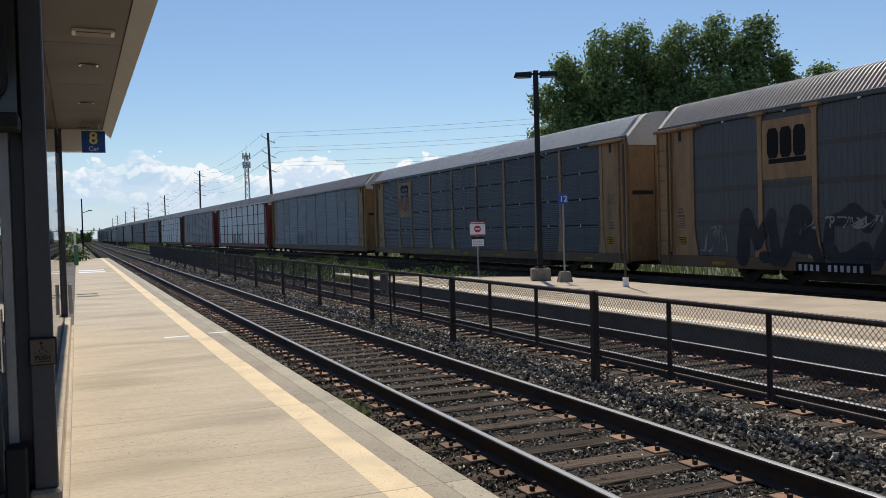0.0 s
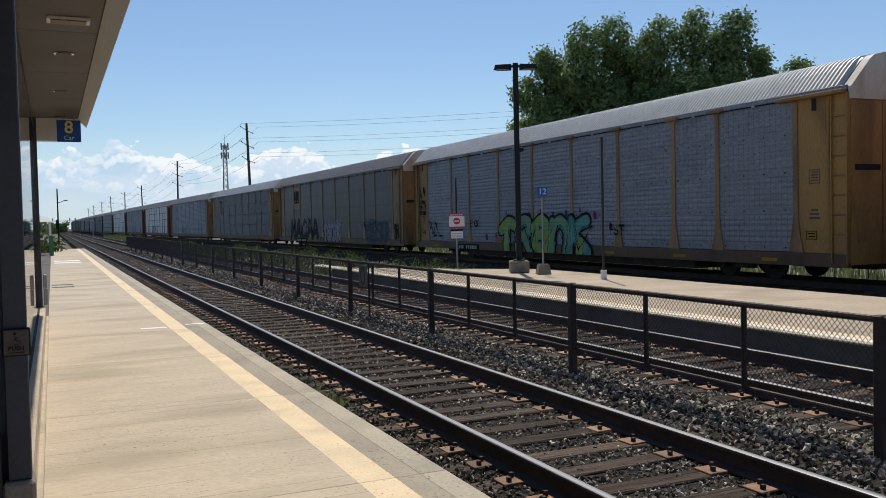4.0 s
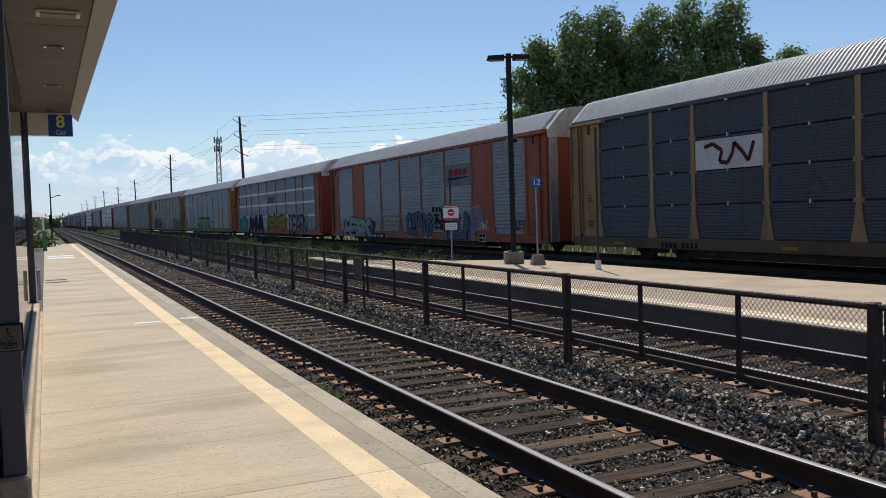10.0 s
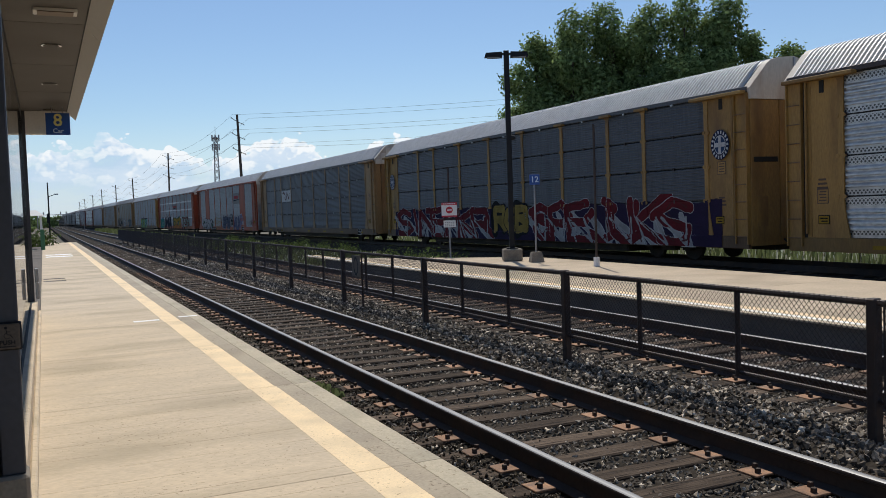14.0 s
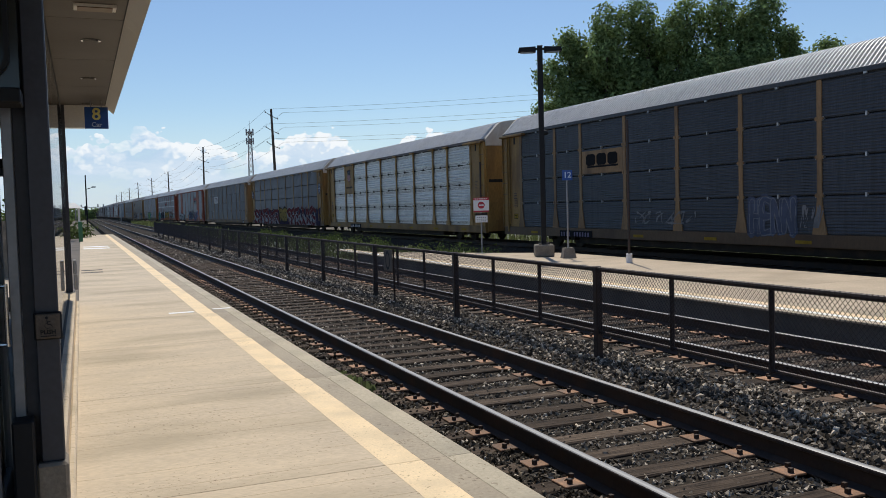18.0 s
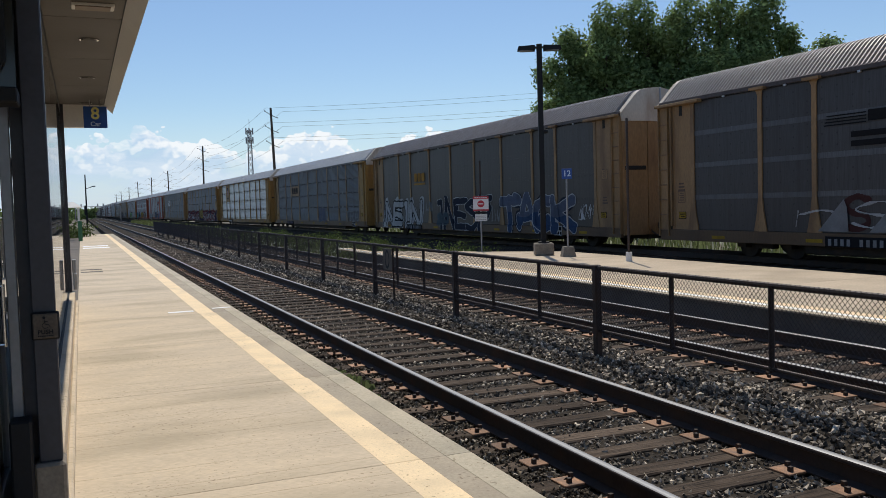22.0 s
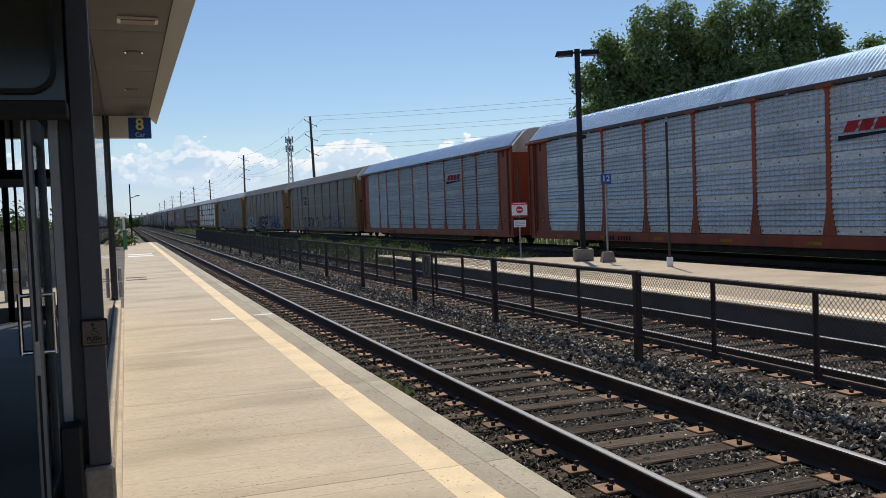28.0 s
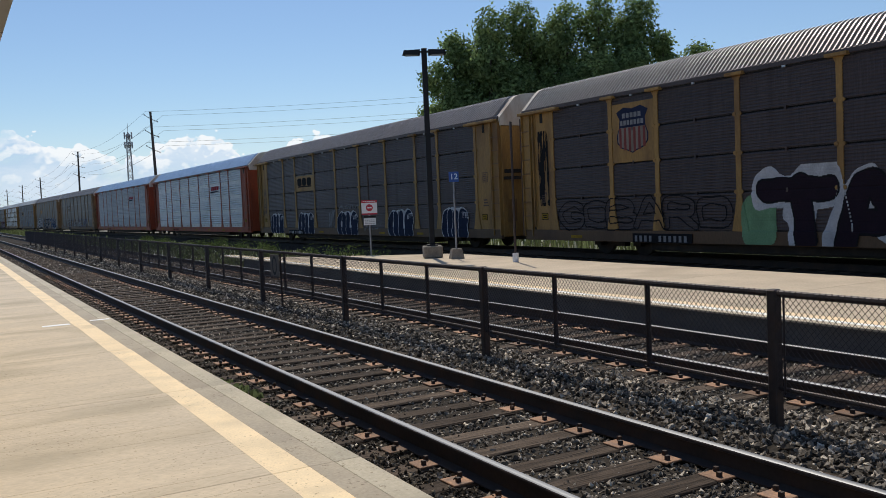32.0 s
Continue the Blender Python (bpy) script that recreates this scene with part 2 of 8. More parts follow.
M = {
    "concrete": mat("concrete", (0.58, 0.471, 0.335), 0.85, var=0.13, scale=1.3, fine=26, bump=0.3, stretch=(0.7, 1.5, 1), stain=(0.33, 0.27, 0.18), stain_amt=0.62, stain_scale=0.75),
    "concrete_edge": mat("concrete_edge", (0.40, 0.335, 0.245), 0.85, var=0.16, scale=1.5, fine=40, bump=0.3, stain=(0.27, 0.22, 0.16), stain_amt=0.6),
    "coping": mat("coping", (0.47, 0.405, 0.295), 0.85, var=0.16, scale=1.5, fine=40, bump=0.3, stain=(0.28, 0.25, 0.18), stain_amt=0.6, stain_scale=1.4),
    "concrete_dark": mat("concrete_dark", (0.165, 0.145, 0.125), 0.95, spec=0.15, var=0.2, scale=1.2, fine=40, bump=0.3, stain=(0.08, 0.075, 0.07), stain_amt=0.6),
    "concrete_far": mat("concrete_far", (0.50, 0.40, 0.285), 0.9, var=0.14, scale=1.3, fine=26, bump=0.3, stain=(0.30, 0.235, 0.16), stain_amt=0.6, stain_scale=0.5),
    "stripe": mat("stripe", (0.86, 0.66, 0.40), 0.75, var=0.10, scale=2.5, fine=70, bump=0.15, stain=(0.55, 0.43, 0.27), stain_amt=0.5, stain_scale=1.7),
    "white_paint": mat("white_paint", (0.90, 0.89, 0.86), 0.7, var=0.08, stain=(0.6, 0.56, 0.48), stain_amt=0.5, stain_scale=4),
    # bed under the stones: shade of the gaps put into a near-black colour
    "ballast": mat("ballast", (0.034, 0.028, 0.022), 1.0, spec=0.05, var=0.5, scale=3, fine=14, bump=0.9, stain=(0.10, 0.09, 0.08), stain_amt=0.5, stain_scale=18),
    "soil": mat("soil", (0.13, 0.105, 0.075), 0.95, var=0.35, scale=0.6, fine=9, bump=0.6, stain=(0.06, 0.085, 0.03), stain_amt=0.8, stain_scale=0.5),
    "rail_top": mat("rail_top", (0.21, 0.21, 0.215), 0.58, 1.0, var=0.06, bump=0.03, stretch=(20, 0.3, 1)),
    "rail_side": mat("rail_side", (0.045, 0.032, 0.026), 0.8, 0.1, var=0.25, stain=(0.12, 0.06, 0.03), stain_amt=0.35, stain_scale=3),
    "tie": mat("tie", (0.086, 0.063, 0.046), 0.95, spec=0.15, var=0.85, scale=3, fine=9, bump=0.9, stretch=(0.5, 7, 7), stain=(0.03, 0.021, 0.015), stain_amt=0.6, stain_scale=1.5, per=0.45),
    "plate": mat("plate", (0.30, 0.165, 0.095), 0.8, 0.1, var=0.35, scale=8, fine=60, stain=(0.13, 0.095, 0.075), stain_amt=0.8, stain_scale=7, per=0.5),
    "fence": mat("fence", (0.045, 0.032, 0.028), 0.6, 0.2, var=0.2, stain=(0.10, 0.05, 0.03), stain_amt=0.4, stain_scale=5),
    "wire": mat("wire", (0.06, 0.045, 0.04), 0.6, 0.4, var=0.1, bump=0),
    "black_metal": mat("black_metal", (0.013, 0.0135, 0.015), 0.65, 0.0, var=0.2, bump=0.05, spec=0.3),
    "grey_metal": mat("grey_metal", (0.34, 0.34, 0.35), 0.45, 0.7, var=0.12, bump=0.05),
    "frame_dark": mat("frame_dark", (0.055, 0.055, 0.065), 0.5, 0.2, var=0.15, bump=0.06, scale=2),
    "frame_grey": mat("frame_grey", (0.24, 0.24, 0.25), 0.45, 0.5, var=0.1, bump=0.04),
    "steel": mat("steel", (0.55, 0.55, 0.55), 0.25, 1.0, var=0.05, bump=0.0),
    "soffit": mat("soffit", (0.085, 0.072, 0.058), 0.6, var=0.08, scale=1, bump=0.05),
    "fascia": mat("fascia", (0.80, 0.77, 0.72), 0.6, var=0.06, scale=1, bump=0.05),
    "blue_sign": mat("blue_sign", (0.012, 0.075, 0.32), 0.45, var=0.06, bump=0),
    "sign_yellow": mat("sign_yellow", (0.80, 0.72, 0.25), 0.5, var=0.04, bump=0),
    "sign_white": mat("sign_white", (0.78, 0.78, 0.78), 0.5, var=0.05, bump=0),
    "sign_red": mat("sign_red", (0.50, 0.03, 0.05), 0.5, var=0.06, bump=0),
    "wood_pole": mat("wood_pole", (0.10, 0.075, 0.06), 0.9, var=0.3, stretch=(8, 8, 0.6)),
    "tower_steel": mat("tower_steel", (0.38, 0.36, 0.36), 0.6, 0.3, var=0.15, bump=0),
    "bark": mat("bark", (0.13, 0.10, 0.075), 0.9, var=0.3, stretch=(6, 6, 1), bump=0.6),
    "undergear": mat("undergear", (0.025, 0.022, 0.02), 0.9, var=0.3, stain=(0.07, 0.05, 0.035), stain_amt=0.6, stain_scale=2),
}


def leaf_mat(name, col, trans=0.35):
    m = bpy.data.materials.new(name)
    m.use_nodes = True
    nt = m.node_tree
    nt.nodes.clear()
    N, K = nt.nodes.new, nt.links.new
    out, add, d, t, g = (N("ShaderNodeOutputMaterial"), N("ShaderNodeMixShader"), N("ShaderNodeBsdfDiffuse"), N("ShaderNodeBsdfTranslucent"),
                         N("ShaderNodeNewGeometry"))
    mr = N("ShaderNodeMapRange")
    mr.inputs["To Min"].default_value, mr.inputs["To Max"].default_value = 0.5, 1.6
    K(g.outputs["Random Per Island"], mr.inputs["Value"])
    sc = N("ShaderNodeVectorMath")
    sc.operation = "SCALE"
    sc.inputs[0].default_value = col
    K(mr.outputs[0], sc.inputs["Scale"])
    K(sc.outputs[0], d.inputs["Color"])
    K(sc.outputs[0], t.inputs["Color"])
    add.inputs["Fac"].default_value = trans
    K(d.outputs[0], add.inputs[1])
    K(t.outputs[0], add.inputs[2])
    K(add.outputs[0], out.inputs[0])
    return m


def score_lines(m, pitch, depth):
    """Faint broken score lines across the platform, every pitch metres."""
    nt = m.node_tree
    N, K = nt.nodes.new, nt.links.new
    b = next(n for n in nt.nodes if n.type == "BSDF_PRINCIPLED")
    src = b.inputs["Base Color"].links[0].from_socket
    co, sp, ns = N("ShaderNodeTexCoord"), N("ShaderNodeSeparateXYZ"), N("ShaderNodeTexNoise")
    K(co.outputs["Object"], sp.inputs[0])
    ns.inputs["Scale"].default_value = 1.3
    K(co.outputs["Object"], ns.inputs["Vector"])

    def op(kind, a, c):
        n = N("ShaderNodeMath")
        n.operation = kind
        for i, v in enumerate((a, c)):
            if isinstance(v, (int, float)):
                n.inputs[i].default_value = v
            else:
                K(v, n.inputs[i])
        return n.outputs[0]

    w = op("MULTIPLY", op("SUBTRACT", ns.outputs["Fac"], 0.5), 0.10)
    u = op("ABSOLUTE", op("SUBTRACT", op("FRACT", op("ADD", op("DIVIDE", sp.outputs["Y"], pitch), w), 0), 0.5), 0)
    line = op("LESS_THAN", u, 0.016)
    gate = op("GREATER_THAN", ns.outputs["Fac"], 0.46)
    mx = N("ShaderNodeMix")
    mx.data_type, mx.blend_type = "RGBA", "MULTIPLY"
    mx.inputs["B"].default_value = (0.62, 0.58, 0.52, 1)
    K(op("MULTIPLY", op("MULTIPLY", line, gate), depth), mx.inputs["Factor"])
    K(src, mx.inputs["A"])
    K(mx.outputs["Result"], b.inputs["Base Color"])


def pits(m, size, amount):
    """Small dark pits and specks, thicker in some patches."""
    nt = m.node_tree
    N, K = nt.nodes.new, nt.links.new
    b = next(n for n in nt.nodes if n.type == "BSDF_PRINCIPLED")
    src = b.inputs["Base Color"].links[0].from_socket
    co = N("ShaderNodeTexCoord")
    out = []
    for s, d, lo, hi in ((size, 2.0, 0.63, 0.70), (0.9, 4.0, 0.42, 0.62)):
        n, r = N("ShaderNodeTexNoise"), N("ShaderNodeMapRange")
        n.inputs["Scale"].default_value, n.inputs["Detail"].default_value = s, d
        K(co.outputs["Object"], n.inputs["Vector"])
        r.inputs["From Min"].default_value, r.inputs["From Max"].default_value = lo, hi
        K(n.outputs["Fac"], r.inputs["Value"])
        out.append(r.outputs[0])
    mu = N("ShaderNodeMath")
    mu.operation = "MULTIPLY"
    K(out[0], mu.inputs[0])
    K(out[1], mu.inputs[1])
    sc = N("ShaderNodeMath")
    sc.operation = "MULTIPLY"
    sc.inputs[1].default_value = amount
    K(mu.outputs[0], sc.inputs[0])
    mx = N("ShaderNodeMix")
    mx.data_type, mx.blend_type = "RGBA", "MULTIPLY"
    mx.inputs["B"].default_value = (0.45, 0.40, 0.34, 1)
    K(sc.outputs[0], mx.inputs["Factor"])
    K(src, mx.inputs["A"])
    K(mx.outputs["Result"], b.inputs["Base Color"])


score_lines(M["concrete"], 0.384, 0.55)
for key, size in (("concrete", 34.0), ("concrete_edge", 30.0), ("coping", 30.0), ("stripe", 34.0)):
    pits(M[key], size, 0.8)
M["leaf"] = leaf_mat("leaf", (0.215, 0.285, 0.115), 0.42)
M["weed"] = leaf_mat("weed", (0.145, 0.17, 0.072), 0.45)
M["flower"] = leaf_mat("flower", (0.55, 0.55, 0.42))
M["glass"] = glass_mat("glass", (0.75, 0.8, 0.8))


# ---- mesh helpers ----
def bm_box(bm, x0, x1, y0, y1, z0, z1):
    v = [bm.verts.new((x, y, z)) for z in (z0, z1) for y in (y0, y1) for x in (x0, x1)]
    for f in ((0, 2, 3, 1), (4, 5, 7, 6), (0, 1, 5, 4), (2, 6, 7, 3), (0, 4, 6, 2), (1, 3, 7, 5)):
        bm.faces.new([v[i] for i in f])
    return v


def box(x0, x1, y0, y1, z0, z1, bevel=0.0):
    bm = bmesh.new()
    bm_box(bm, x0, x1, y0, y1, z0, z1)
    if bevel:
        bmesh.ops.bevel(bm, geom=bm.edges[:], offset=bevel, segments=1, affect="EDGES")
    return bm


def bm_tube(bm, p0, p1, r0, r1=None, n=8, caps=True):
    r1 = r0 if r1 is None else r1
    p0, p1 = Vector(p0), Vector(p1)
    d = (p1 - p0).normalized()
    a = d.orthogonal().normalized()
    b = d.cross(a)
    rings = []
    for p, r in ((p0, r0), (p1, r1)):
        rings.append([bm.verts.new(p + a * (r * math.cos(2 * math.pi * i / n)) + b * (r * math.sin(2 * math.pi * i / n))) for i in range(n)])
    for i in range(n):
        bm.faces.new((rings[0][i], rings[0][(i + 1) % n], rings[1][(i + 1) % n], rings[1][i]))
    if caps:
        bm.faces.new(rings[0][::-1])
        bm.faces.new(rings[1])
    return bm


def tube(p0, p1, r0, r1=None, n=8):
    return bm_tube(bmesh.new(), p0, p1, r0, r1, n)


def extrude_profile(bm, prof, y0, y1, closed=True):
    """A cross-section in x, z swept along y."""
    a = [bm.verts.new((x, y0, z)) for x, z in prof]
    b = [bm.verts.new((x, y1, z)) for x, z in prof]
    n = len(prof)
    for i in range(n if closed else n - 1):
        j = (i + 1) % n
        bm.faces.new((a[i], b[i], b[j], a[j]))
    if closed:
        bm.faces.new(a)
        bm.faces.new(b[::-1])
    return bm


def mesh_of(name, bm, material, smooth=False):
    bmesh.ops.recalc_face_normals(bm, faces=bm.faces)
    me = bpy.data.meshes.new(name)
    bm.to_mesh(me)
    bm.free()
    if smooth:
        for p in me.polygons:
            p.use_smooth = True
    me.materials.append(M[material] if isinstance(material, str) else material)
    return me


def part(name, bm, material, parent=None, label="", at=None, smooth=False):
    me = bm if isinstance(bm, bpy.types.Mesh) else mesh_of(name, bm, material, smooth)
    ob = new(name, me)
    if parent is not None:
        ob.parent = parent
    if at is not None:
        ob.matrix_local = at
    if label:
        ob["label"] = label
    return ob


def thing(name, label, category, at=None, group="", kind=""):
    ob = new(name)
    ob.empty_display_size = 0.2
    if at is not None:
        ob.matrix_world = at
    return tagged(ob, label, category, group, kind)


def structure(name, bm, material, label="", smooth=False):
    return tagged(part(name, bm, material, None, "", None, smooth), label, kind="structure")


def quick_mesh(name, verts, faces, material):
    me = bpy.data.meshes.new(name)
    me.from_pydata(verts, [], faces)
    me.materials.append(M[material] if isinstance(material, str) else material)
    me.update()
    return me


# ---- plan (metres; y along the tracks, z = 0 at the rail heads) ----
Z_PLAT = 0.15
NEAR_EDGE, NEAR_BACK = -0.92, -3.35
FAR_EDGE, FAR_BACK = 6.0, 11.2
TRACKS = (0.0, 3.70)          # x of the near rail of each passenger track
GAUGE = 1.51
Y0, Y1 = -12.0, 420.0


def ground():
    bm = bmesh.new()
    vs = [bm.verts.new(p) for p in ((-1500, -600, -0.75), (1500, -600, -0.75), (1500, 2400, -0.75), (-1500, 2400, -0.75))]
    bm.faces.new(vs)
    structure("ground", bm, "soil", "dry weedy ground reaching to the horizon")
    bm = bmesh.new()
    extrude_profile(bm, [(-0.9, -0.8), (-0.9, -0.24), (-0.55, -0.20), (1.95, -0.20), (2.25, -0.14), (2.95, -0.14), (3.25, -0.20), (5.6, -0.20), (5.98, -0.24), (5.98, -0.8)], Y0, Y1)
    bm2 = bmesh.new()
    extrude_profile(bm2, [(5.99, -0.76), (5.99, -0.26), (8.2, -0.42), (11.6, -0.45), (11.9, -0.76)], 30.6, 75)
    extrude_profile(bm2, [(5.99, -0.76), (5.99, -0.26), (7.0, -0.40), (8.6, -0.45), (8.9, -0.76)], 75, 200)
    structure("ballast_bed", bm, "ballast", "crushed stone ballast bed, near black as painted shade between its stones")
    structure("verge", bm2, "soil", "weedy verge beyond the platform end")


def platforms():
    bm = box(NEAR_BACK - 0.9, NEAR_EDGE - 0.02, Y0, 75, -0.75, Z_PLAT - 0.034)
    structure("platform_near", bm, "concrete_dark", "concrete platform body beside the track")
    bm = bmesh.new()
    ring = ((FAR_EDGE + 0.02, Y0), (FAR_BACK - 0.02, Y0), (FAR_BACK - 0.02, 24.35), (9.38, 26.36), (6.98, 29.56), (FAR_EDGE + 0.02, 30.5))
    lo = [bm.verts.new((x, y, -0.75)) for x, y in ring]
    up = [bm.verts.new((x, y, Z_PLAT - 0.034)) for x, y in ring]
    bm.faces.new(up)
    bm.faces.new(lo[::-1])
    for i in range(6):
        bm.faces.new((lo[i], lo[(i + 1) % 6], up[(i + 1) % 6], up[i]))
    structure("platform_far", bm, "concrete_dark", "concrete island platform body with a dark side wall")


ground()
platforms()


def slabs():
    """Paving pieces of both platforms, each its own slab with open joints."""
    near = bpy.data.objects["platform_near"]
    far = bpy.data.objects["platform_far"]

    def rows(parent, xa, xb, y0, y1, step, material, name, gap=0.007, bevel=0.004):
        me = mesh_of(name, box(xa, xb, gap / 2, step - gap / 2, Z_PLAT - 0.03, Z_PLAT, bevel), material)
        y = y0
        while y < y1 - 0.01:
            part(name, me, None, parent, at=pose(0, y, 0))
            y += step

    s = 3.07
    y0 = 5.24 - 5 * s
    # the painted stripe shifts in steps further along, to fit the camera's view
    for ya, yb, d in ((y0, 5.24 + s, 0.0), (5.24 + s, 5.24 + 2 * s, -0.012), (5.24 + 2 * s, 5.24 + 3 * s, -0.024), (5.24 + 3 * s, 75, -0.035)):
        rows(near, NEAR_BACK, -1.5105 + d, ya, yb, s, "concrete", "paving_slab", 0.007, 0.0)
        rows(near, -1.5095 + d, -1.2625 + d, ya, yb, s, "stripe", "warning_strip", 0.006, 0.0)
        rows(near, -1.2615 + d, -1.0905, ya, yb, s, "concrete_edge", "edge_slab", 0.004, 0.0)
    rows(near, -1.0865, NEAR_EDGE + 0.02, y0, 75, s, "coping", "edge_coping", 0.004, 0.003)
    rows(far, FAR_EDGE - 0.02, FAR_EDGE + 0.16, Y0, 30.5, 3.03, "concrete", "edge_slab")
    rows(far, FAR_EDGE + 0.17, FAR_EDGE + 0.30, Y0, 30.5, 3.03, "white_paint", "edge_strip")
    rows(far, FAR_EDGE + 0.31, FAR_EDGE + 0.56, Y0, 30.5, 3.03, "stripe", "warning_strip")
    rows(far, FAR_EDGE + 0.57, FAR_BACK, Y0, 24.3, 3.03, "concrete_far", "paving_slab")
    bm = bmesh.new()
    lo = [bm.verts.new((x, y, Z_PLAT - 0.03)) for x, y in ((FAR_EDGE + 0.57, 24.41), (FAR_BACK, 24.41), (9.4, 26.4), (7.0, 29.6), (FAR_EDGE + 0.57, 30.4))]
    up = [bm.verts.new((v.co.x, v.co.y, Z_PLAT)) for v in lo]
    bm.faces.new(up)
    bm.faces.new(lo[::-1])
    for i in range(5):
        bm.faces.new((lo[i], lo[(i + 1) % 5], up[(i + 1) % 5], up[i]))
    part("paving_slab", bm, "concrete_far", far)


RAIL = [(-0.036, -0.016), (-0.032, -0.007), (-0.023, -0.002), (-0.008, 0.0), (0.008, 0.0), (0.023, -0.002), (0.032, -0.007), (0.036, -0.016), (0.037, -0.03), (0.01, -0.045), (0.009, -0.14), (0.07, -0.165), (0.07, -0.175), (-0.07, -0.175), (-0.07, -0.165),
        (-0.009, -0.14), (-0.01, -0.045), (-0.037, -0.03)]


def rail_mesh(y0, y1):
    bm = bmesh.new()
    extrude_profile(bm, RAIL, y0, y1)
    me = mesh_of("rail", bm, "rail_side")
    me.materials.append(M["rail_top"])
    for p in me.polygons:
        if p.normal.z > 0.8 and p.center.z > -0.014:
            p.material_index = 1
    return me


def tracks():
    rng = random.Random(4)
    rail = rail_mesh(Y0, Y1)
    ties = [mesh_of("tie", box(-0.52, 2.03, -0.11, 0.11, -0.36, -0.185 + dz, 0.012), "tie") for dz in (0.0, 0.006, 0.012)]
    bm = box(-0.235, 0.205, -0.098, 0.098, -0.180, -0.164, 0.004)
    for sx in (-0.095, 0.095, -0.17, 0.16):
        sy = 0.055 if abs(sx) < 0.13 else -0.045
        bm_box(bm, sx - 0.015, sx + 0.015, sy - 0.015, sy + 0.015, -0.166, -0.130)
    plate = mesh_of("tie_plate", bm, "plate")
    plate.materials.append(M["rail_side"])
    for p in plate.polygons:
        if p.center.z > -0.1638:
            p.material_index = 1
    for i, x in enumerate(TRACKS):
        tr = thing("railway_track", "ballasted railway track with polished steel rails on worn timber ties", "railway track", group="railway tracks", kind="structure")
        for r in (0, GAUGE):
            part("rail", rail, None, tr, "steel rail with a polished head", at=pose(x + r, 0, 0))
        y = 1.2 - 24 * 0.508
        n = 0
        while y < 75:
            part("tie", rng.choice(ties), None, tr, at=pose(x + rng.uniform(-0.05, 0.05), y, 0, 0, 0, rng.uniform(-2.2, 2.2)))
            if y < 34:
                for r in (0, GAUGE):
                    part("tie_plate", plate, None, tr, at=pose(x + r, y, 0, 0, 0, rng.uniform(-2, 2)))
            y += 0.508
            n += 1


def scatter_stones(name, count, xr, yr, zf, size, material, seed, label, cribbed=0.64):
    g = np.random.default_rng(seed)
    # an angular shard: six corners of a squashed double pyramid, each jittered
    cv = np.array([(1, 0, 0), (0, 1, 0), (-1, 0, 0), (0, -1, 0), (0.2, 0.1, 1), (-0.1, -0.2, -1)], float) * 1.35
    cf = np.array([(0, 1, 4), (1, 2, 4), (2, 3, 4), (3, 0, 4), (1, 0, 5), (2, 1, 5), (3, 2, 5), (0, 3, 5)])
    x = g.uniform(*xr, count)
    u = g.uniform(0, 1, count)
    y = yr[0] + (yr[1] - yr[0]) * u ** 1.6
    # most stones between the rails lie in the cribs between ties
    intrack = (np.abs(x - 0.75) < 1.28) | (np.abs(x - 4.45) < 1.28)
    crib = 1.2 + 0.508 * (np.floor((y - 1.2) / 0.508) + 0.5) + g.uniform(-0.155, 0.155, count)
    y = np.where(intrack & (g.random(count) < cribbed), crib, y)
    z = zf(x, g)
    s = g.uniform(*size, count) * np.where(intrack, 0.72, 1.0)
    V = cv[None] * (0.62 + 0.5 * g.random((count, 6, 1))) * s[:, None, None] * np.array([1.08, 0.88, 0.74])
    V = V + g.normal(0, 0.15, V.shape) * s[:, None, None]
    # chips lie more or less flat: any turn about the vertical, a limited tilt
    yaw = g.uniform(0, math.pi, count)
    q = np.stack([np.cos(yaw), g.normal(0, 0.55, count), g.normal(0, 0.55, count), np.sin(yaw)], 1)
    q /= np.linalg.norm(q, axis=1)[:, None]
    w, a, b, c = q.T
    Rm = np.stack([1 - 2 * (b * b + c * c), 2 * (a * b - c * w), 2 * (a * c + b * w), 2 * (a * b + c * w), 1 - 2 * (a * a + c * c), 2 * (b * c - a * w),
                   2 * (a * c - b * w), 2 * (b * c + a * w), 1 - 2 * (a * a + b * b)], 1).reshape(-1, 3, 3)
    V = np.einsum("nij,nkj->nki", Rm, V) + np.stack([x, y, z], 1)[:, None]
    F = (cf[None] + 6 * np.arange(count)[:, None, None]).reshape(-1, 3)
    me = bpy.data.meshes.new(name)
    me.from_pydata(V.reshape(-1, 3).tolist(), [], F.tolist())
    me.materials.append(M[material])
    ob = new(name, me)
    tagged(ob, label, "ballast", kind="stuff")
    return ob


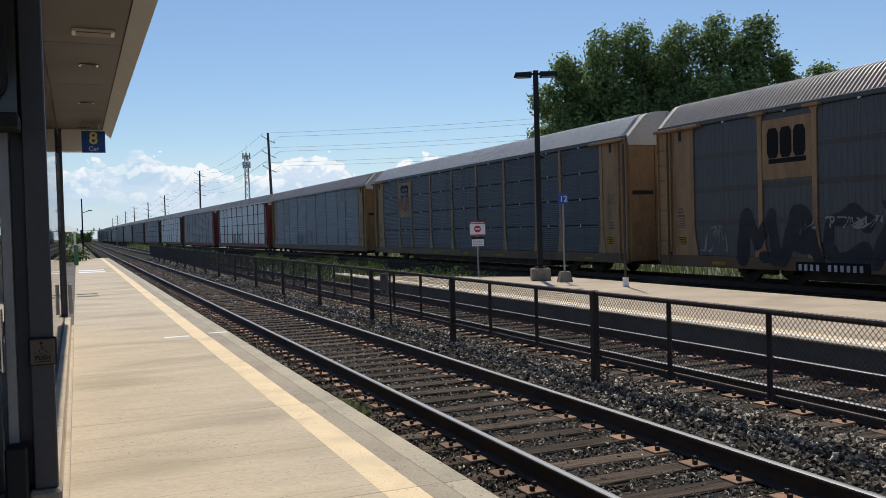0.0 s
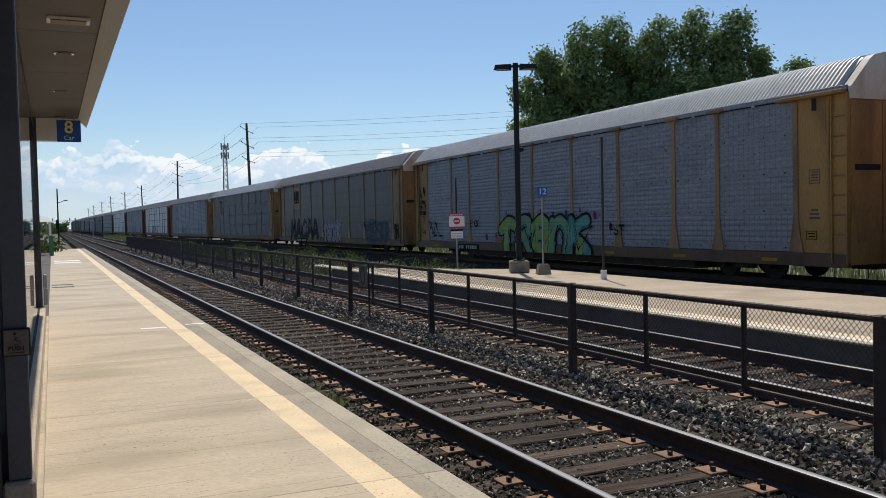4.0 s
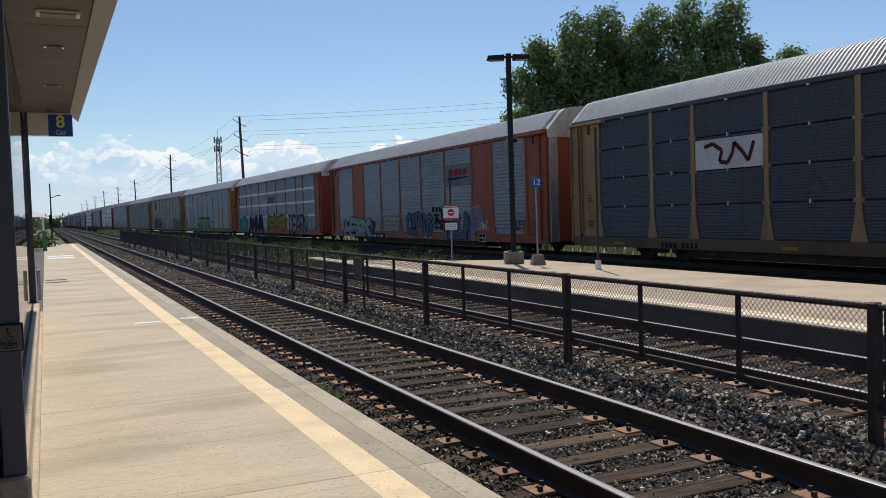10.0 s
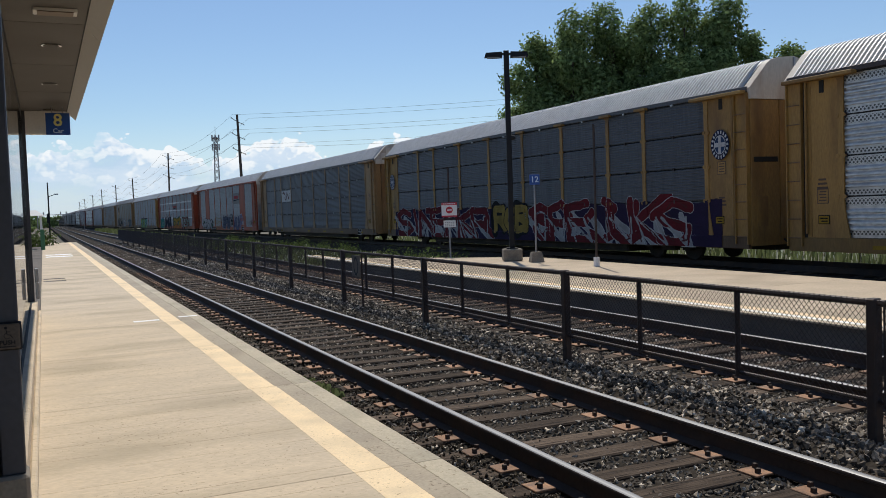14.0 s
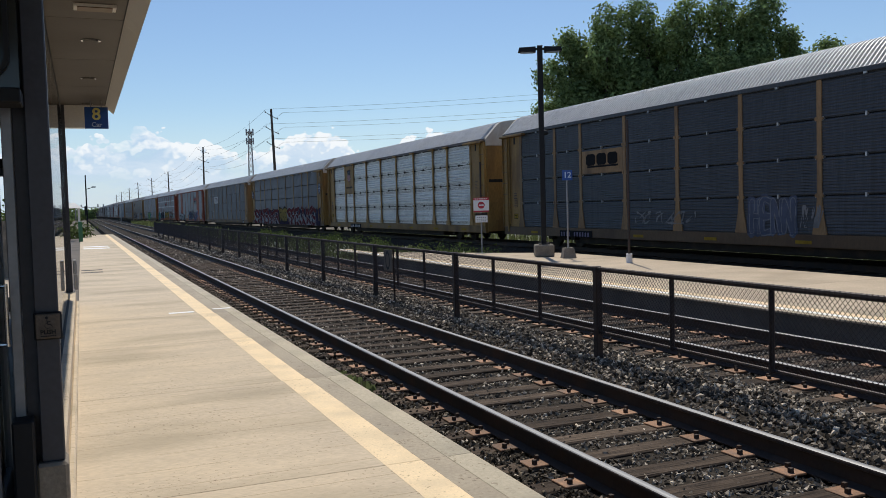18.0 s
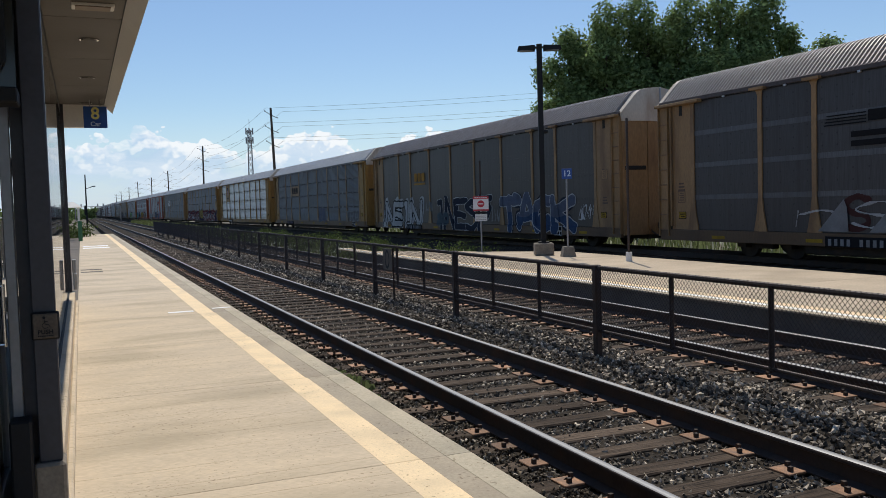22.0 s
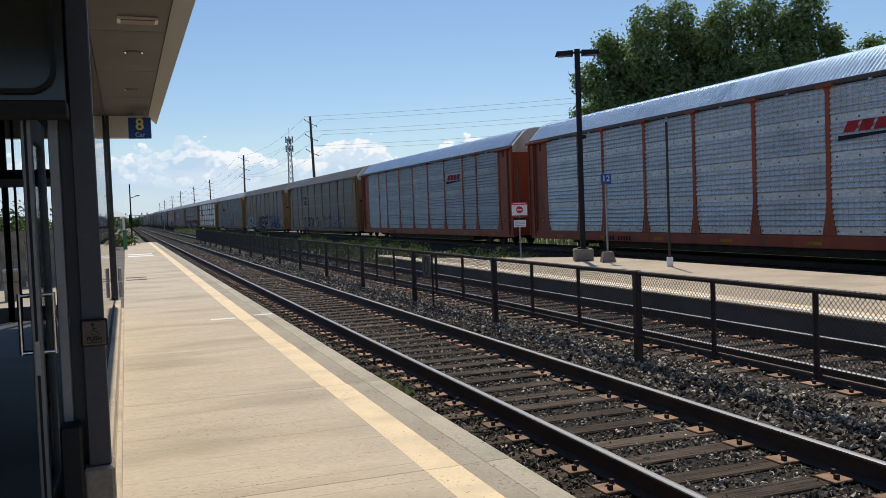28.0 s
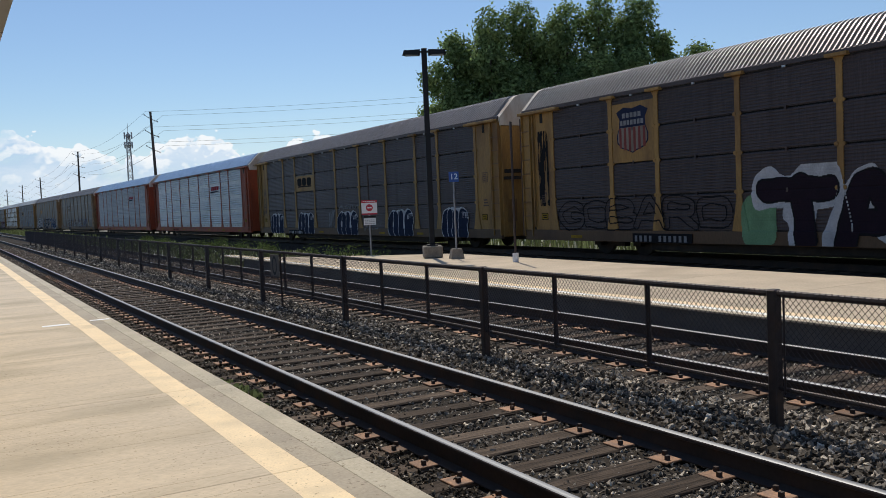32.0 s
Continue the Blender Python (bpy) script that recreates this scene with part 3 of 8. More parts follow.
def stone_mat(name, col):
    """Crushed stone whose pieces differ one by one."""
    m = mat(name, col, 0.9, spec=0.2, var=0.3, scale=9, fine=60, bump=0.3)
    nt = m.node_tree
    N, K = nt.nodes.new, nt.links.new
    b = next(n for n in nt.nodes if n.type == "BSDF_PRINCIPLED")
    src = b.inputs["Base Color"].links[0].from_socket
    g = N("ShaderNodeNewGeometry")
    r = N("ShaderNodeValToRGB")
    r.color_ramp.elements[0].color, r.color_ramp.elements[1].color = (0.20, 0.19, 0.18, 1), (3.6, 3.5, 3.3, 1)
    r.color_ramp.elements.new(0.50).color = (0.66, 0.63, 0.60, 1)
    r.color_ramp.elements.new(0.84).color = (1.5, 1.47, 1.42, 1)
    K(g.outputs["Random Per Island"], r.inputs[0])
    mu = N("ShaderNodeMix")
    mu.data_type, mu.blend_type = "RGBA", "MULTIPLY"
    mu.inputs["Factor"].default_value = 1.0
    K(src, mu.inputs["A"])
    K(r.outputs[0], mu.inputs["B"])
    K(mu.outputs["Result"], b.inputs["Base Color"])
    return m


M["crushed_stone"] = stone_mat("crushed_stone", (0.225, 0.197, 0.163))
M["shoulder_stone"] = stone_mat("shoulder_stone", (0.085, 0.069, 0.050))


def ballast_stones():
    def bed(x, g):
        d = np.interp(x, [-0.9, -0.55, 1.95, 2.25, 2.95, 3.25, 5.6, 5.98], [-0.22, -0.207, -0.205, -0.13, -0.13, -0.205, -0.207, -0.23])
        return d + g.uniform(-0.02, 0.02, len(x))
    scatter_stones("ballast_stones", 98000, (-0.9, 5.95), (2.8, 36), bed, (0.015, 0.034), "crushed_stone", 3, "loose dark angular ballast stones")
    scatter_stones("ballast_stones", 9000, (-0.9, 5.95), (-11, 2.8), bed, (0.018, 0.04), "crushed_stone", 6, "loose dark ballast stones")
    scatter_stones("ballast_stones", 15000, (-0.9, 5.95), (35, 80), bed, (0.03, 0.055), "crushed_stone", 5, "loose dark ballast stones further along the tracks")
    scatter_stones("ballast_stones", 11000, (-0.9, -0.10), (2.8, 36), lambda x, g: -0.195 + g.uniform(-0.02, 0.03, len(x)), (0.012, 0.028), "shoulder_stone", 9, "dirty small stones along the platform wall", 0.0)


def fence():
    fx = 2.6
    f = thing("chain_link_fence", "low rusty brown chain-link fence between the tracks", "fence")
    big = mesh_of("post", box(-0.045, 0.045, -0.045, 0.045, -0.45, 1.0, 0.012), "fence")
    thin = mesh_of("post", tube((0, 0, 0.16), (0, 0, 0.975), 0.027, n=8), "fence")
    rail = mesh_of("top_rail", tube((0, 0, 0.965), (0, 4.4, 0.965), 0.029, n=8), "fence")
    low = mesh_of("bottom_rail", tube((0, 0, 0.19), (0, 4.4, 0.19), 0.02, n=8), "fence")
    bar = mesh_of("tension_bar", tube((0, 0, 0.15), (0, 0, 0.97), 0.009, n=5), "fence")
    bm = bmesh.new()
    h0, h1, L = 0.16, 0.998, 4.4
    step = 0.054
    k = -int((h1 - h0) / step) - 1
    while k * step < L:
        for sgn in (1, -1):
            ya, yb, za, zb = k * step, k * step + (h1 - h0) * 0.92, (h0 if sgn > 0 else h1), (h1 if sgn > 0 else h0)
            ta, tb = max(0, -ya / (yb - ya)), min(1, (L - ya) / (yb - ya))
            if tb > ta:
                p0, p1 = (0, ya + (yb - ya) * ta, za + (zb - za) * ta), (0, ya + (yb - ya) * tb, za + (zb - za) * tb)
                bm_tube(bm, p0, p1, 0.0028, n=3, caps=False)
        k += 1
    net = mesh_of("chain_link", bm, "wire")
    for i in range(-3, 16):
        y = 9.15 + 4.4 * i
        part("post", big, None, f, at=pose(fx, y, 0))
        part("top_rail", rail, None, f, at=pose(fx, y, 0))
        part("bottom_rail", low, None, f, at=pose(fx, y, 0))
        part("chain_link", net, None, f, "rusty wire mesh of open diamonds", at=pose(fx - 0.03, y, 0))
        part("tension_bar", bar, None, f, at=pose(fx - 0.02, y - 0.11, 0))
        for j in (1, 2):
            part("post", thin, None, f, at=pose(fx, y + 1.467 * j, 0))


# ---- train ----
D_PTS = [(-400, 17.2), (52, 17.2), (81, 16.8), (110, 15.85), (138, 14.95), (167, 14.1), (195, 13.3), (260, 11.6), (340, 10.2), (440, 9.4), (1200, 9.0)]
CAR_PITCH, CAR_LEN, HALF_W = 28.6, 26.8, 1.6
GAP_Y = 23.8
# seconds, metres run since the start
RUN = [(0, 0), (3.5, 41.3), (6.3, 74.3), (10.9, 128.5), (15.5, 182.3), (20.7, 242.7), (25.5, 298.3), (30.9, 360.4), (32, 372.9)]


# shift of each car fitted to the camera's view, metres ahead of the even pitch
CAR_SHIFT = {1: 0.03, 2: 0.16, 3: 0.26, 4: -0.08, 5: -0.04, 6: -0.06, 7: 0.34, 8: 0.22, 9: 0.28, 10: -0.16, 11: 0.20, 12: 0.09, 13: -0.07, 14: 0.22}


def train_x(y):
    """x of the freight track's centre line at y."""
    ys, ds = [p[0] for p in D_PTS], [p[1] for p in D_PTS]
    return float(sum(np.interp(y + o, ys, ds) for o in (-20, -10, 0, 10, 20)) / 5) - 3.234 + HALF_W


def travelled(t):
    return float(np.interp(t, [a for a, _ in RUN], [b for _, b in RUN]))


def car_pose(k, t):
    y = GAP_Y - CAR_PITCH * (k - 0.5) + travelled(t) + CAR_SHIFT.get(k, 0.0)
    a, b = train_x(y - 9), train_x(y + 9)
    return pose((a + b) / 2, y, 0, 0, 0, -math.degrees(math.atan2(b - a, 18)))


def galv(name, col, rough=0.5, metal=0.5, punch="", amount=0.5, streak=5.0, tall=0.30, var=0.34):
    """Weathered galvanised sheet. punch: "vents" in bands, "columns" of fine slots, "bolts" set far apart."""
    m = mat(name, col, rough, metal, var=var, scale=0.8, fine=9, bump=0.08, stretch=(1, streak, tall), stain=(col[0] * 0.5, col[1] * 0.46, col[2] * 0.43),
            stain_amt=1.6 * var, stain_scale=0.8, per=0.10)
    if not punch:
        return m
    nt = m.node_tree
    N, K = nt.nodes.new, nt.links.new
    b = next(n for n in nt.nodes if n.type == "BSDF_PRINCIPLED")
    src = b.inputs["Base Color"].links[0].from_socket
    co, sp = N("ShaderNodeTexCoord"), N("ShaderNodeSeparateXYZ")
    K(co.outputs["Object"], sp.inputs[0])

    def op(kind, a, b_=None):
        n = N("ShaderNodeMath")
        n.operation = kind
        for i, v in enumerate((a, b_)):
            if v is None:
                continue
            if isinstance(v, float):
                n.inputs[i].default_value = v
            else:
                K(v, n.inputs[i])
        return n.outputs[0]

    Y, Z = sp.outputs["Y"], op("SUBTRACT", sp.outputs["Z"], 0.802)
    if punch == "vents":
        dy, dz, rad = 0.105, 0.060, 0.028
        row = op("FLOOR", op("DIVIDE", Z, dz))
        Y = op("ADD", Y, op("MULTIPLY", row, dy / 2))
        band = op("FRACT", op("DIVIDE", Z, 0.9595))
        gate = op("ADD", op("MULTIPLY", op("GREATER_THAN", band, 0.07), op("LESS_THAN", band, 0.17)), op("MULTIPLY", op("GREATER_THAN", band, 0.80), op("LESS_THAN", band, 0.96)))
    elif punch == "columns":
        dy, dz, rad, gate = 0.19, 0.085, 0.026, None
    else:
        dy, dz, rad, gate = 0.47, 0.29, 0.024, None
    u = op("MULTIPLY", op("SUBTRACT", op("FRACT", op("DIVIDE", Y, dy)), 0.5), dy)
    v = op("MULTIPLY", op("SUBTRACT", op("FRACT", op("DIVIDE", Z, dz)), 0.5), dz)
    if punch == "columns":
        u = op("MULTIPLY", u, 1.7)
    f = op("LESS_THAN", op("ADD", op("MULTIPLY", u, u), op("MULTIPLY", v, v)), rad * rad)
    if gate is not None:
        f = op("MULTIPLY", f, gate)
    mx = N("ShaderNodeMix")
    mx.data_type = "RGBA"
    mx.inputs["B"].default_value = (0.015, 0.015, 0.017, 1)
    K(op("MULTIPLY", f, amount), mx.inputs["Factor"])
    K(src, mx.inputs["A"])
    K(mx.outputs["Result"], b.inputs["Base Color"])
    return m


def paint(name, col, rough=0.62, spec=0.4, dirt=0.7, dirt_scale=1.3):
    return mat(name, col, rough, 0.0, var=0.22, scale=0.9, fine=25, bump=0.06, stretch=(1, 1, 0.3), spec=spec,
               stain=(col[0] * 0.35 + 0.025, col[1] * 0.30 + 0.015, col[2] * 0.3 + 0.01), stain_amt=dirt, stain_scale=dirt_scale, per=0.06)


def spray_paint(name, col):
    """Flat aerosol paint, thin enough to look uneven."""
    return mat(name, col, 0.85, 0.0, var=0.20, scale=1.6, fine=30, bump=0.04, spec=0.12, stain=tuple(c * 0.55 + 0.004 for c in col), stain_amt=0.6, stain_scale=2.2)


PANELS = {"dark": galv("panel_dark", (0.057, 0.062, 0.073)), "dim": galv("panel_dim", (0.053, 0.050, 0.053), punch="bolts", amount=0.6, streak=9.0), "slate": galv("panel_slate", (0.088, 0.090, 0.100)), "dusk": galv("panel_dusk", (0.066, 0.050, 0.049)), "worn": galv("panel_worn", (0.057, 0.049, 0.046), punch="bolts", amount=0.6, streak=9.0),
          "pale": galv("panel_pale", (0.066, 0.067, 0.073), punch="columns", amount=0.55, streak=9.0),
          "blue": galv("panel_blue", (0.205, 0.221, 0.25), 0.55, 0.25, punch="columns", amount=0.5, streak=0.7, tall=1.6), "mid": galv("panel_mid", (0.205, 0.218, 0.235), 0.55, 0.25, punch="columns", amount=0.45, streak=0.7, tall=1.6),
          "bright": galv("panel_bright", (0.49, 0.485, 0.475), 0.40, 0.6, streak=0.7, tall=1.5, punch="vents", amount=0.85), "silver": galv("panel_silver", (0.34, 0.37, 0.40), 0.36, 0.7),
          "sheet": galv("panel_sheet", (0.275, 0.295, 0.32), 0.48, 0.35, punch="columns", amount=0.5, streak=0.7, tall=1.6), "shine": galv("panel_shine", (0.43, 0.455, 0.485), 0.42, 0.5, punch="columns", amount=0.5, streak=0.7, tall=1.6), "trim": galv("panel_trim", (0.42, 0.43, 0.45), 0.4, 0.5),
          "blue_band": galv("panel_blue_band", (0.19, 0.205, 0.235), 0.55, 0.25, streak=0.7, tall=1.6), "mid_band": galv("panel_mid_band", (0.195, 0.207, 0.225), 0.5, 0.25, streak=0.7, tall=1.6),
          "sheet_band": galv("panel_sheet_band", (0.29, 0.31, 0.335), 0.45, 0.35, streak=0.7, tall=1.6), "shine_band": galv("panel_shine_band", (0.45, 0.475, 0.50), 0.42, 0.5, streak=0.7, tall=1.6)}
PAINTS = {"tan": paint("paint_tan", (0.255, 0.152, 0.068), dirt=0.85), "tan_fold": paint("paint_tan_fold", (0.285, 0.168, 0.072)), "yellow": paint("paint_yellow", (0.29, 0.165, 0.045), dirt=0.85), "orange": paint("paint_orange", (0.255, 0.048, 0.017), dirt=0.6),
          "brown": paint("paint_brown", (0.085, 0.05, 0.035)), "red": paint("paint_red", (0.15, 0.028, 0.024)), "grey": paint("paint_grey", (0.13, 0.13, 0.135)),
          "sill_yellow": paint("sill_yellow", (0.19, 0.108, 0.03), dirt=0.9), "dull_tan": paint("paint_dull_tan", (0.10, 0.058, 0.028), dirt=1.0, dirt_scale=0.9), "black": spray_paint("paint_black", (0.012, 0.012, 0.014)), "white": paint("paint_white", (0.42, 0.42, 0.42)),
          "shield_red": spray_paint("shield_red", (0.30, 0.03, 0.04)), "navy": spray_paint("navy", (0.017, 0.021, 0.036)), "steel_navy": spray_paint("steel_navy", (0.018, 0.024, 0.055)), "ink_blue": spray_paint("ink_blue", (0.015, 0.022, 0.048)), "dusty": paint("dusty", (0.20, 0.165, 0.13)), "rust_tan": paint("rust_tan", (0.17, 0.10, 0.055)), "dark_purple": spray_paint("dark_purple", (0.024, 0.016, 0.044)), "cobalt": spray_paint("cobalt", (0.03, 0.055, 0.115)),
          "lime": spray_paint("lime", (0.24, 0.33, 0.085)), "aqua": spray_paint("aqua", (0.10, 0.27, 0.25)), "teal": spray_paint("teal", (0.03, 0.17, 0.15)), "purple": spray_paint("purple", (0.06, 0.045, 0.11)),
          "crimson": spray_paint("crimson", (0.105, 0.013, 0.017)), "sky_blue": spray_paint("sky_blue", (0.10, 0.22, 0.40)), "deep_blue": spray_paint("deep_blue", (0.006, 0.012, 0.034)),
          "chalk": spray_paint("chalk", (0.20, 0.205, 0.215)), "old_gold": spray_paint("old_gold", (0.24, 0.17, 0.045)), "gold": spray_paint("gold", (0.29, 0.185, 0.022)), "lilac": spray_paint("lilac", (0.17, 0.15, 0.22)), "plum": spray_paint("plum", (0.13, 0.03, 0.12)), "amber": spray_paint("amber", (0.36, 0.19, 0.045)), "whitewash": spray_paint("whitewash", (0.46, 0.465, 0.48)), "jade": spray_paint("jade", (0.06, 0.20, 0.165)), "moss": spray_paint("moss", (0.02, 0.07, 0.045)), "mint": spray_paint("mint", (0.16, 0.36, 0.30)), "khaki": spray_paint("khaki", (0.26, 0.20, 0.10)),
          "steel_blue": spray_paint("steel_blue", (0.085, 0.10, 0.145)), "soot": spray_paint("soot", (0.040, 0.040, 0.044)), "faded_red": spray_paint("faded_red", (0.19, 0.055, 0.05)), "petrol": spray_paint("petrol", (0.055, 0.08, 0.10)), "pale_mint": spray_paint("pale_mint", (0.20, 0.27, 0.25)), "rust_orange": spray_paint("rust_orange", (0.33, 0.12, 0.03)), "bottle": spray_paint("bottle", (0.008, 0.05, 0.03)), "dark_plum": spray_paint("dark_plum", (0.018, 0.011, 0.018)), "ash": spray_paint("ash", (0.35, 0.36, 0.37)), "silver_paint": spray_paint("silver_paint", (0.27, 0.272, 0.28)), "dried_red": spray_paint("dried_red", (0.055, 0.024, 0.023)), "maroon": spray_paint("maroon", (0.07, 0.02, 0.02)), "sage": spray_paint("sage", (0.16, 0.29, 0.16))}
ROOFS = {"steel": galv("roof_steel", (0.48, 0.56, 0.66), 0.34, 0.85, streak=1.5, var=0.15), "white": galv("roof_white", (0.58, 0.575, 0.57), 0.42, 0.3, streak=1.5, var=0.15), "grey": galv("roof_grey", (0.345, 0.315, 0.30), 0.42, 0.3, streak=1.5, var=0.17)}
M["end_white"] = mat("end_white", (0.54, 0.49, 0.42), 0.6, var=0.12, scale=1.5, fine=20, bump=0.06, stretch=(1, 1, 0.4), stain=(0.30, 0.18, 0.11), stain_amt=0.6, stain_scale=1.6)
# near-black for bolts, and for gaps, seams and slots as painted shade
M["cut"] = mat("shade_and_bolt_black", (0.012, 0.012, 0.012), 0.9, bump=0)

Z_SILL0, Z_SILL1, Z_EAVE = 0.45, 0.79, 4.74
RUNGS = {}
END = 1.6
BAYS = (2.83, 1.9, 2.83, 2.83, 2.83, 2.83, 2.83, 1.9, 2.83)     # from the leading end
FACE = -HALF_W + 0.012


def bay_span(i):
    """y of the trailing and leading edge of bay i in the car's space."""
    top = CAR_LEN / 2 - END - sum(BAYS[:i])
    return top - BAYS[i], top


ROOF_LINE = [(-1.60, 4.74), (-1.40, 4.955), (-1.18, 5.19), (-0.98, 5.40), (-0.82, 5.515), (-0.52, 5.585), (0.0, 5.63), (1.0, 5.40), (1.60, 4.74)]
ROOF_BARE = 0.20          # smooth sheet at each end of the ribbed roof


def roof_mesh(material):
    """Roof with sloped shoulders and a rib every 14 cm."""
    norm = []
    for i, (x, z) in enumerate(ROOF_LINE):
        a, b = ROOF_LINE[max(0, i - 1)], ROOF_LINE[min(len(ROOF_LINE) - 1, i + 1)]
        dx, dz = b[0] - a[0], b[1] - a[1]
        q = math.hypot(dx, dz)
        norm.append((-dz / q, dx / q))
    ys, lift = [], []
    run = CAR_LEN - 2 * ROOF_BARE
    n = int(run / 0.14)
    w = run / n
    for i in range(n):
        for q, l in ((0.0, 0.0), (0.58, 0.0), (0.63, 0.080), (0.90, 0.080)):
            ys.append(-run / 2 + (i + q) * w)
            lift.append(l)
    ys.append(run / 2)
    lift.append(0.0)
    V, F = [], []
    for y, l in zip(ys, lift):
        V += [(x + nx * l * q, y, z + nz * l * q) for (x, z), (nx, nz), q in zip(ROOF_LINE, norm, (1, 1, 1, 0.8, 0.45, 0.25, 0.2, 0.6, 1))]
    m = len(ROOF_LINE)
    for j in range(len(ys) - 1):
        F += [(j * m + i, j * m + i + 1, (j + 1) * m + i + 1, (j + 1) * m + i) for i in range(m - 1)]
    F.append(tuple(range(m))[::-1])
    F.append(tuple((len(ys) - 1) * m + i for i in range(m)))
    return quick_mesh("roof", V, F, material)


def rib_profile(style):
    """(z, depth) of a side screen from the sill to the eave, depth towards the car."""
    z0, z1 = Z_SILL1 + 0.012, Z_EAVE - 0.10
    rows = 1 if style == "rib" else 4
    out = []
    for r in range(rows):
        a, b = z0 + (z1 - z0) * r / rows, z0 + (z1 - z0) * (r + 1) / rows
        lo = a + 0.002
        if style in ("seam", "vent") and r:
            out += [(a, 0.05), (a + 0.035, 0.05), (a + 0.037, 0.0)]
            lo = a + 0.040
        elif style == "band" and r:
            out += [(a, -0.03), (a + 0.14, -0.03), (a + 0.142, 0.0)]
            lo = a + 0.145
        elif style == "flat" and r:
            out += [(a - 0.06, 0.0), (a - 0.058, -0.008), (a + 0.08, -0.008), (a + 0.082, 0.0)]
            continue
        else:
            out += [(a, 0.0)]
        if style == "flat":
            continue
        if style == "vent":
            out[-1] = (out[-1][0], 0.034)
            out += [(lo + 0.16, 0.034)]
            for i in range(4):
                q = lo + 0.16 + i * 0.134
                out += [(q + 0.02, 0.034), (q + 0.030, 0.0), (q + 0.075, 0.004), (q + 0.120, 0.034)]
            out += [(b - 0.001, 0.034)]
            continue
        if style in ("wave", "ridge"):
            # a smooth bolted band, then five pressed ribs
            out += [(lo + 0.01, -0.012), (lo + 0.19, -0.012), (lo + 0.195, 0.0)]
            h, deep = (b - lo - 0.21) / 5, 0.014 if style == "wave" else 0.032
            for i in range(5):
                q = lo + 0.205 + i * h
                out += [(q + h * 0.10, 0.0), (q + h * 0.34, -deep), (q + h * 0.62, -deep * 0.85), (q + h * 0.92, 0.0)]
            continue
        per, deep = (25, -0.030) if style == "rib" else (12, -0.014)
        h = (b - lo) / per
        for i in range(per):
            q = lo + i * h
            out += [(q + h * 0.10, 0.0), (q + h * 0.26, deep), (q + h * 0.58, deep), (q + h * 0.90, 0.0)]
    out.append((z1, 0.0))
    return out


def panel_mesh(w, material, style, clip):
    prof = rib_profile(style)
    V, F = [], []
    for z, d in prof:
        V += [(d, 0, z), (d, w, z)]
    F = [(2 * i, 2 * i + 1, 2 * i + 3, 2 * i + 2) for i in range(len(prof) - 1)]
    n = len(V)
    z0, z1 = prof[0][0], prof[-1][0]
    V += [(0.06, 0, z0), (0.06, w, z0), (0.06, 0, z1), (0.06, w, z1)]
    F += [(n, n + 2, n + 3, n + 1), (0, n, n + 1, 1), (n - 2, n - 1, n + 3, n + 2)]
    clip0 = len(F)
    if style in ("seam", "vent"):
        for r in (1, 2, 3):
            zc = z0 + (z1 - z0) * r / 4 + 0.018
            for yc in (0.10, w * 0.5, w - 0.10):
                m = len(V)
                V += [(x, yc + dy, zc + dz) for x in (-0.035, 0.04) for dz in (-0.05, 0.05) for dy in (-0.024, 0.024)]
                F += [(m, m + 2, m + 3, m + 1), (m, m + 4, m + 6, m + 2), (m + 1, m + 3, m + 7, m + 5), (m + 2, m + 6, m + 7, m + 3), (m, m + 1, m + 5, m + 4)]
    if style in ("wave", "ridge", "band"):
        for r in range(4):
            zc = z0 + (z1 - z0) * r / 4 + (0.07 if style == "band" else 0.10)
            d = -0.03 if style == "band" and r else -0.012
            for yc in (w * 0.12, w * 0.38, w * 0.64, w * 0.9):
                m = len(V)
                V += [(x, yc + dy, zc + dz) for x in (d - 0.012, d + 0.01) for dz in (-0.02, 0.02) for dy in (-0.022, 0.022)]
                F += [(m, m + 2, m + 3, m + 1), (m, m + 4, m + 6, m + 2), (m + 1, m + 3, m + 7, m + 5), (m + 2, m + 6, m + 7, m + 3), (m, m + 1, m + 5, m + 4)]
    me = quick_mesh("side_panel", V, F, material)
    if style in ("wave", "ridge"):
        me.materials.append(clip)
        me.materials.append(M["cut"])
        for p in me.polygons:
            if p.index >= clip0:
                p.material_index = 2
            elif p.index < len(prof) - 1 and abs(p.center.x + 0.012) < 1e-4:
                p.material_index = 1
    if style == "flat":
        me.materials.append(clip)
        for p in me.polygons:
            if p.index < len(prof) - 1 and p.center.x < -0.007:
                p.material_index = 1
    if style in ("seam", "band", "vent"):
        # seam recesses get the near-black, their shade put into the colour
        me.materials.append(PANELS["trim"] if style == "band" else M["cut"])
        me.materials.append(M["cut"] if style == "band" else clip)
        for p in me.polygons:
            x = p.center.x
            if p.index < len(prof) - 1 and ((style in ("seam", "vent") and x > 0.045) or (style == "band" and x < -0.028)):
                p.material_index = 1
            elif p.index >= clip0:
                p.material_index = 2
    return me


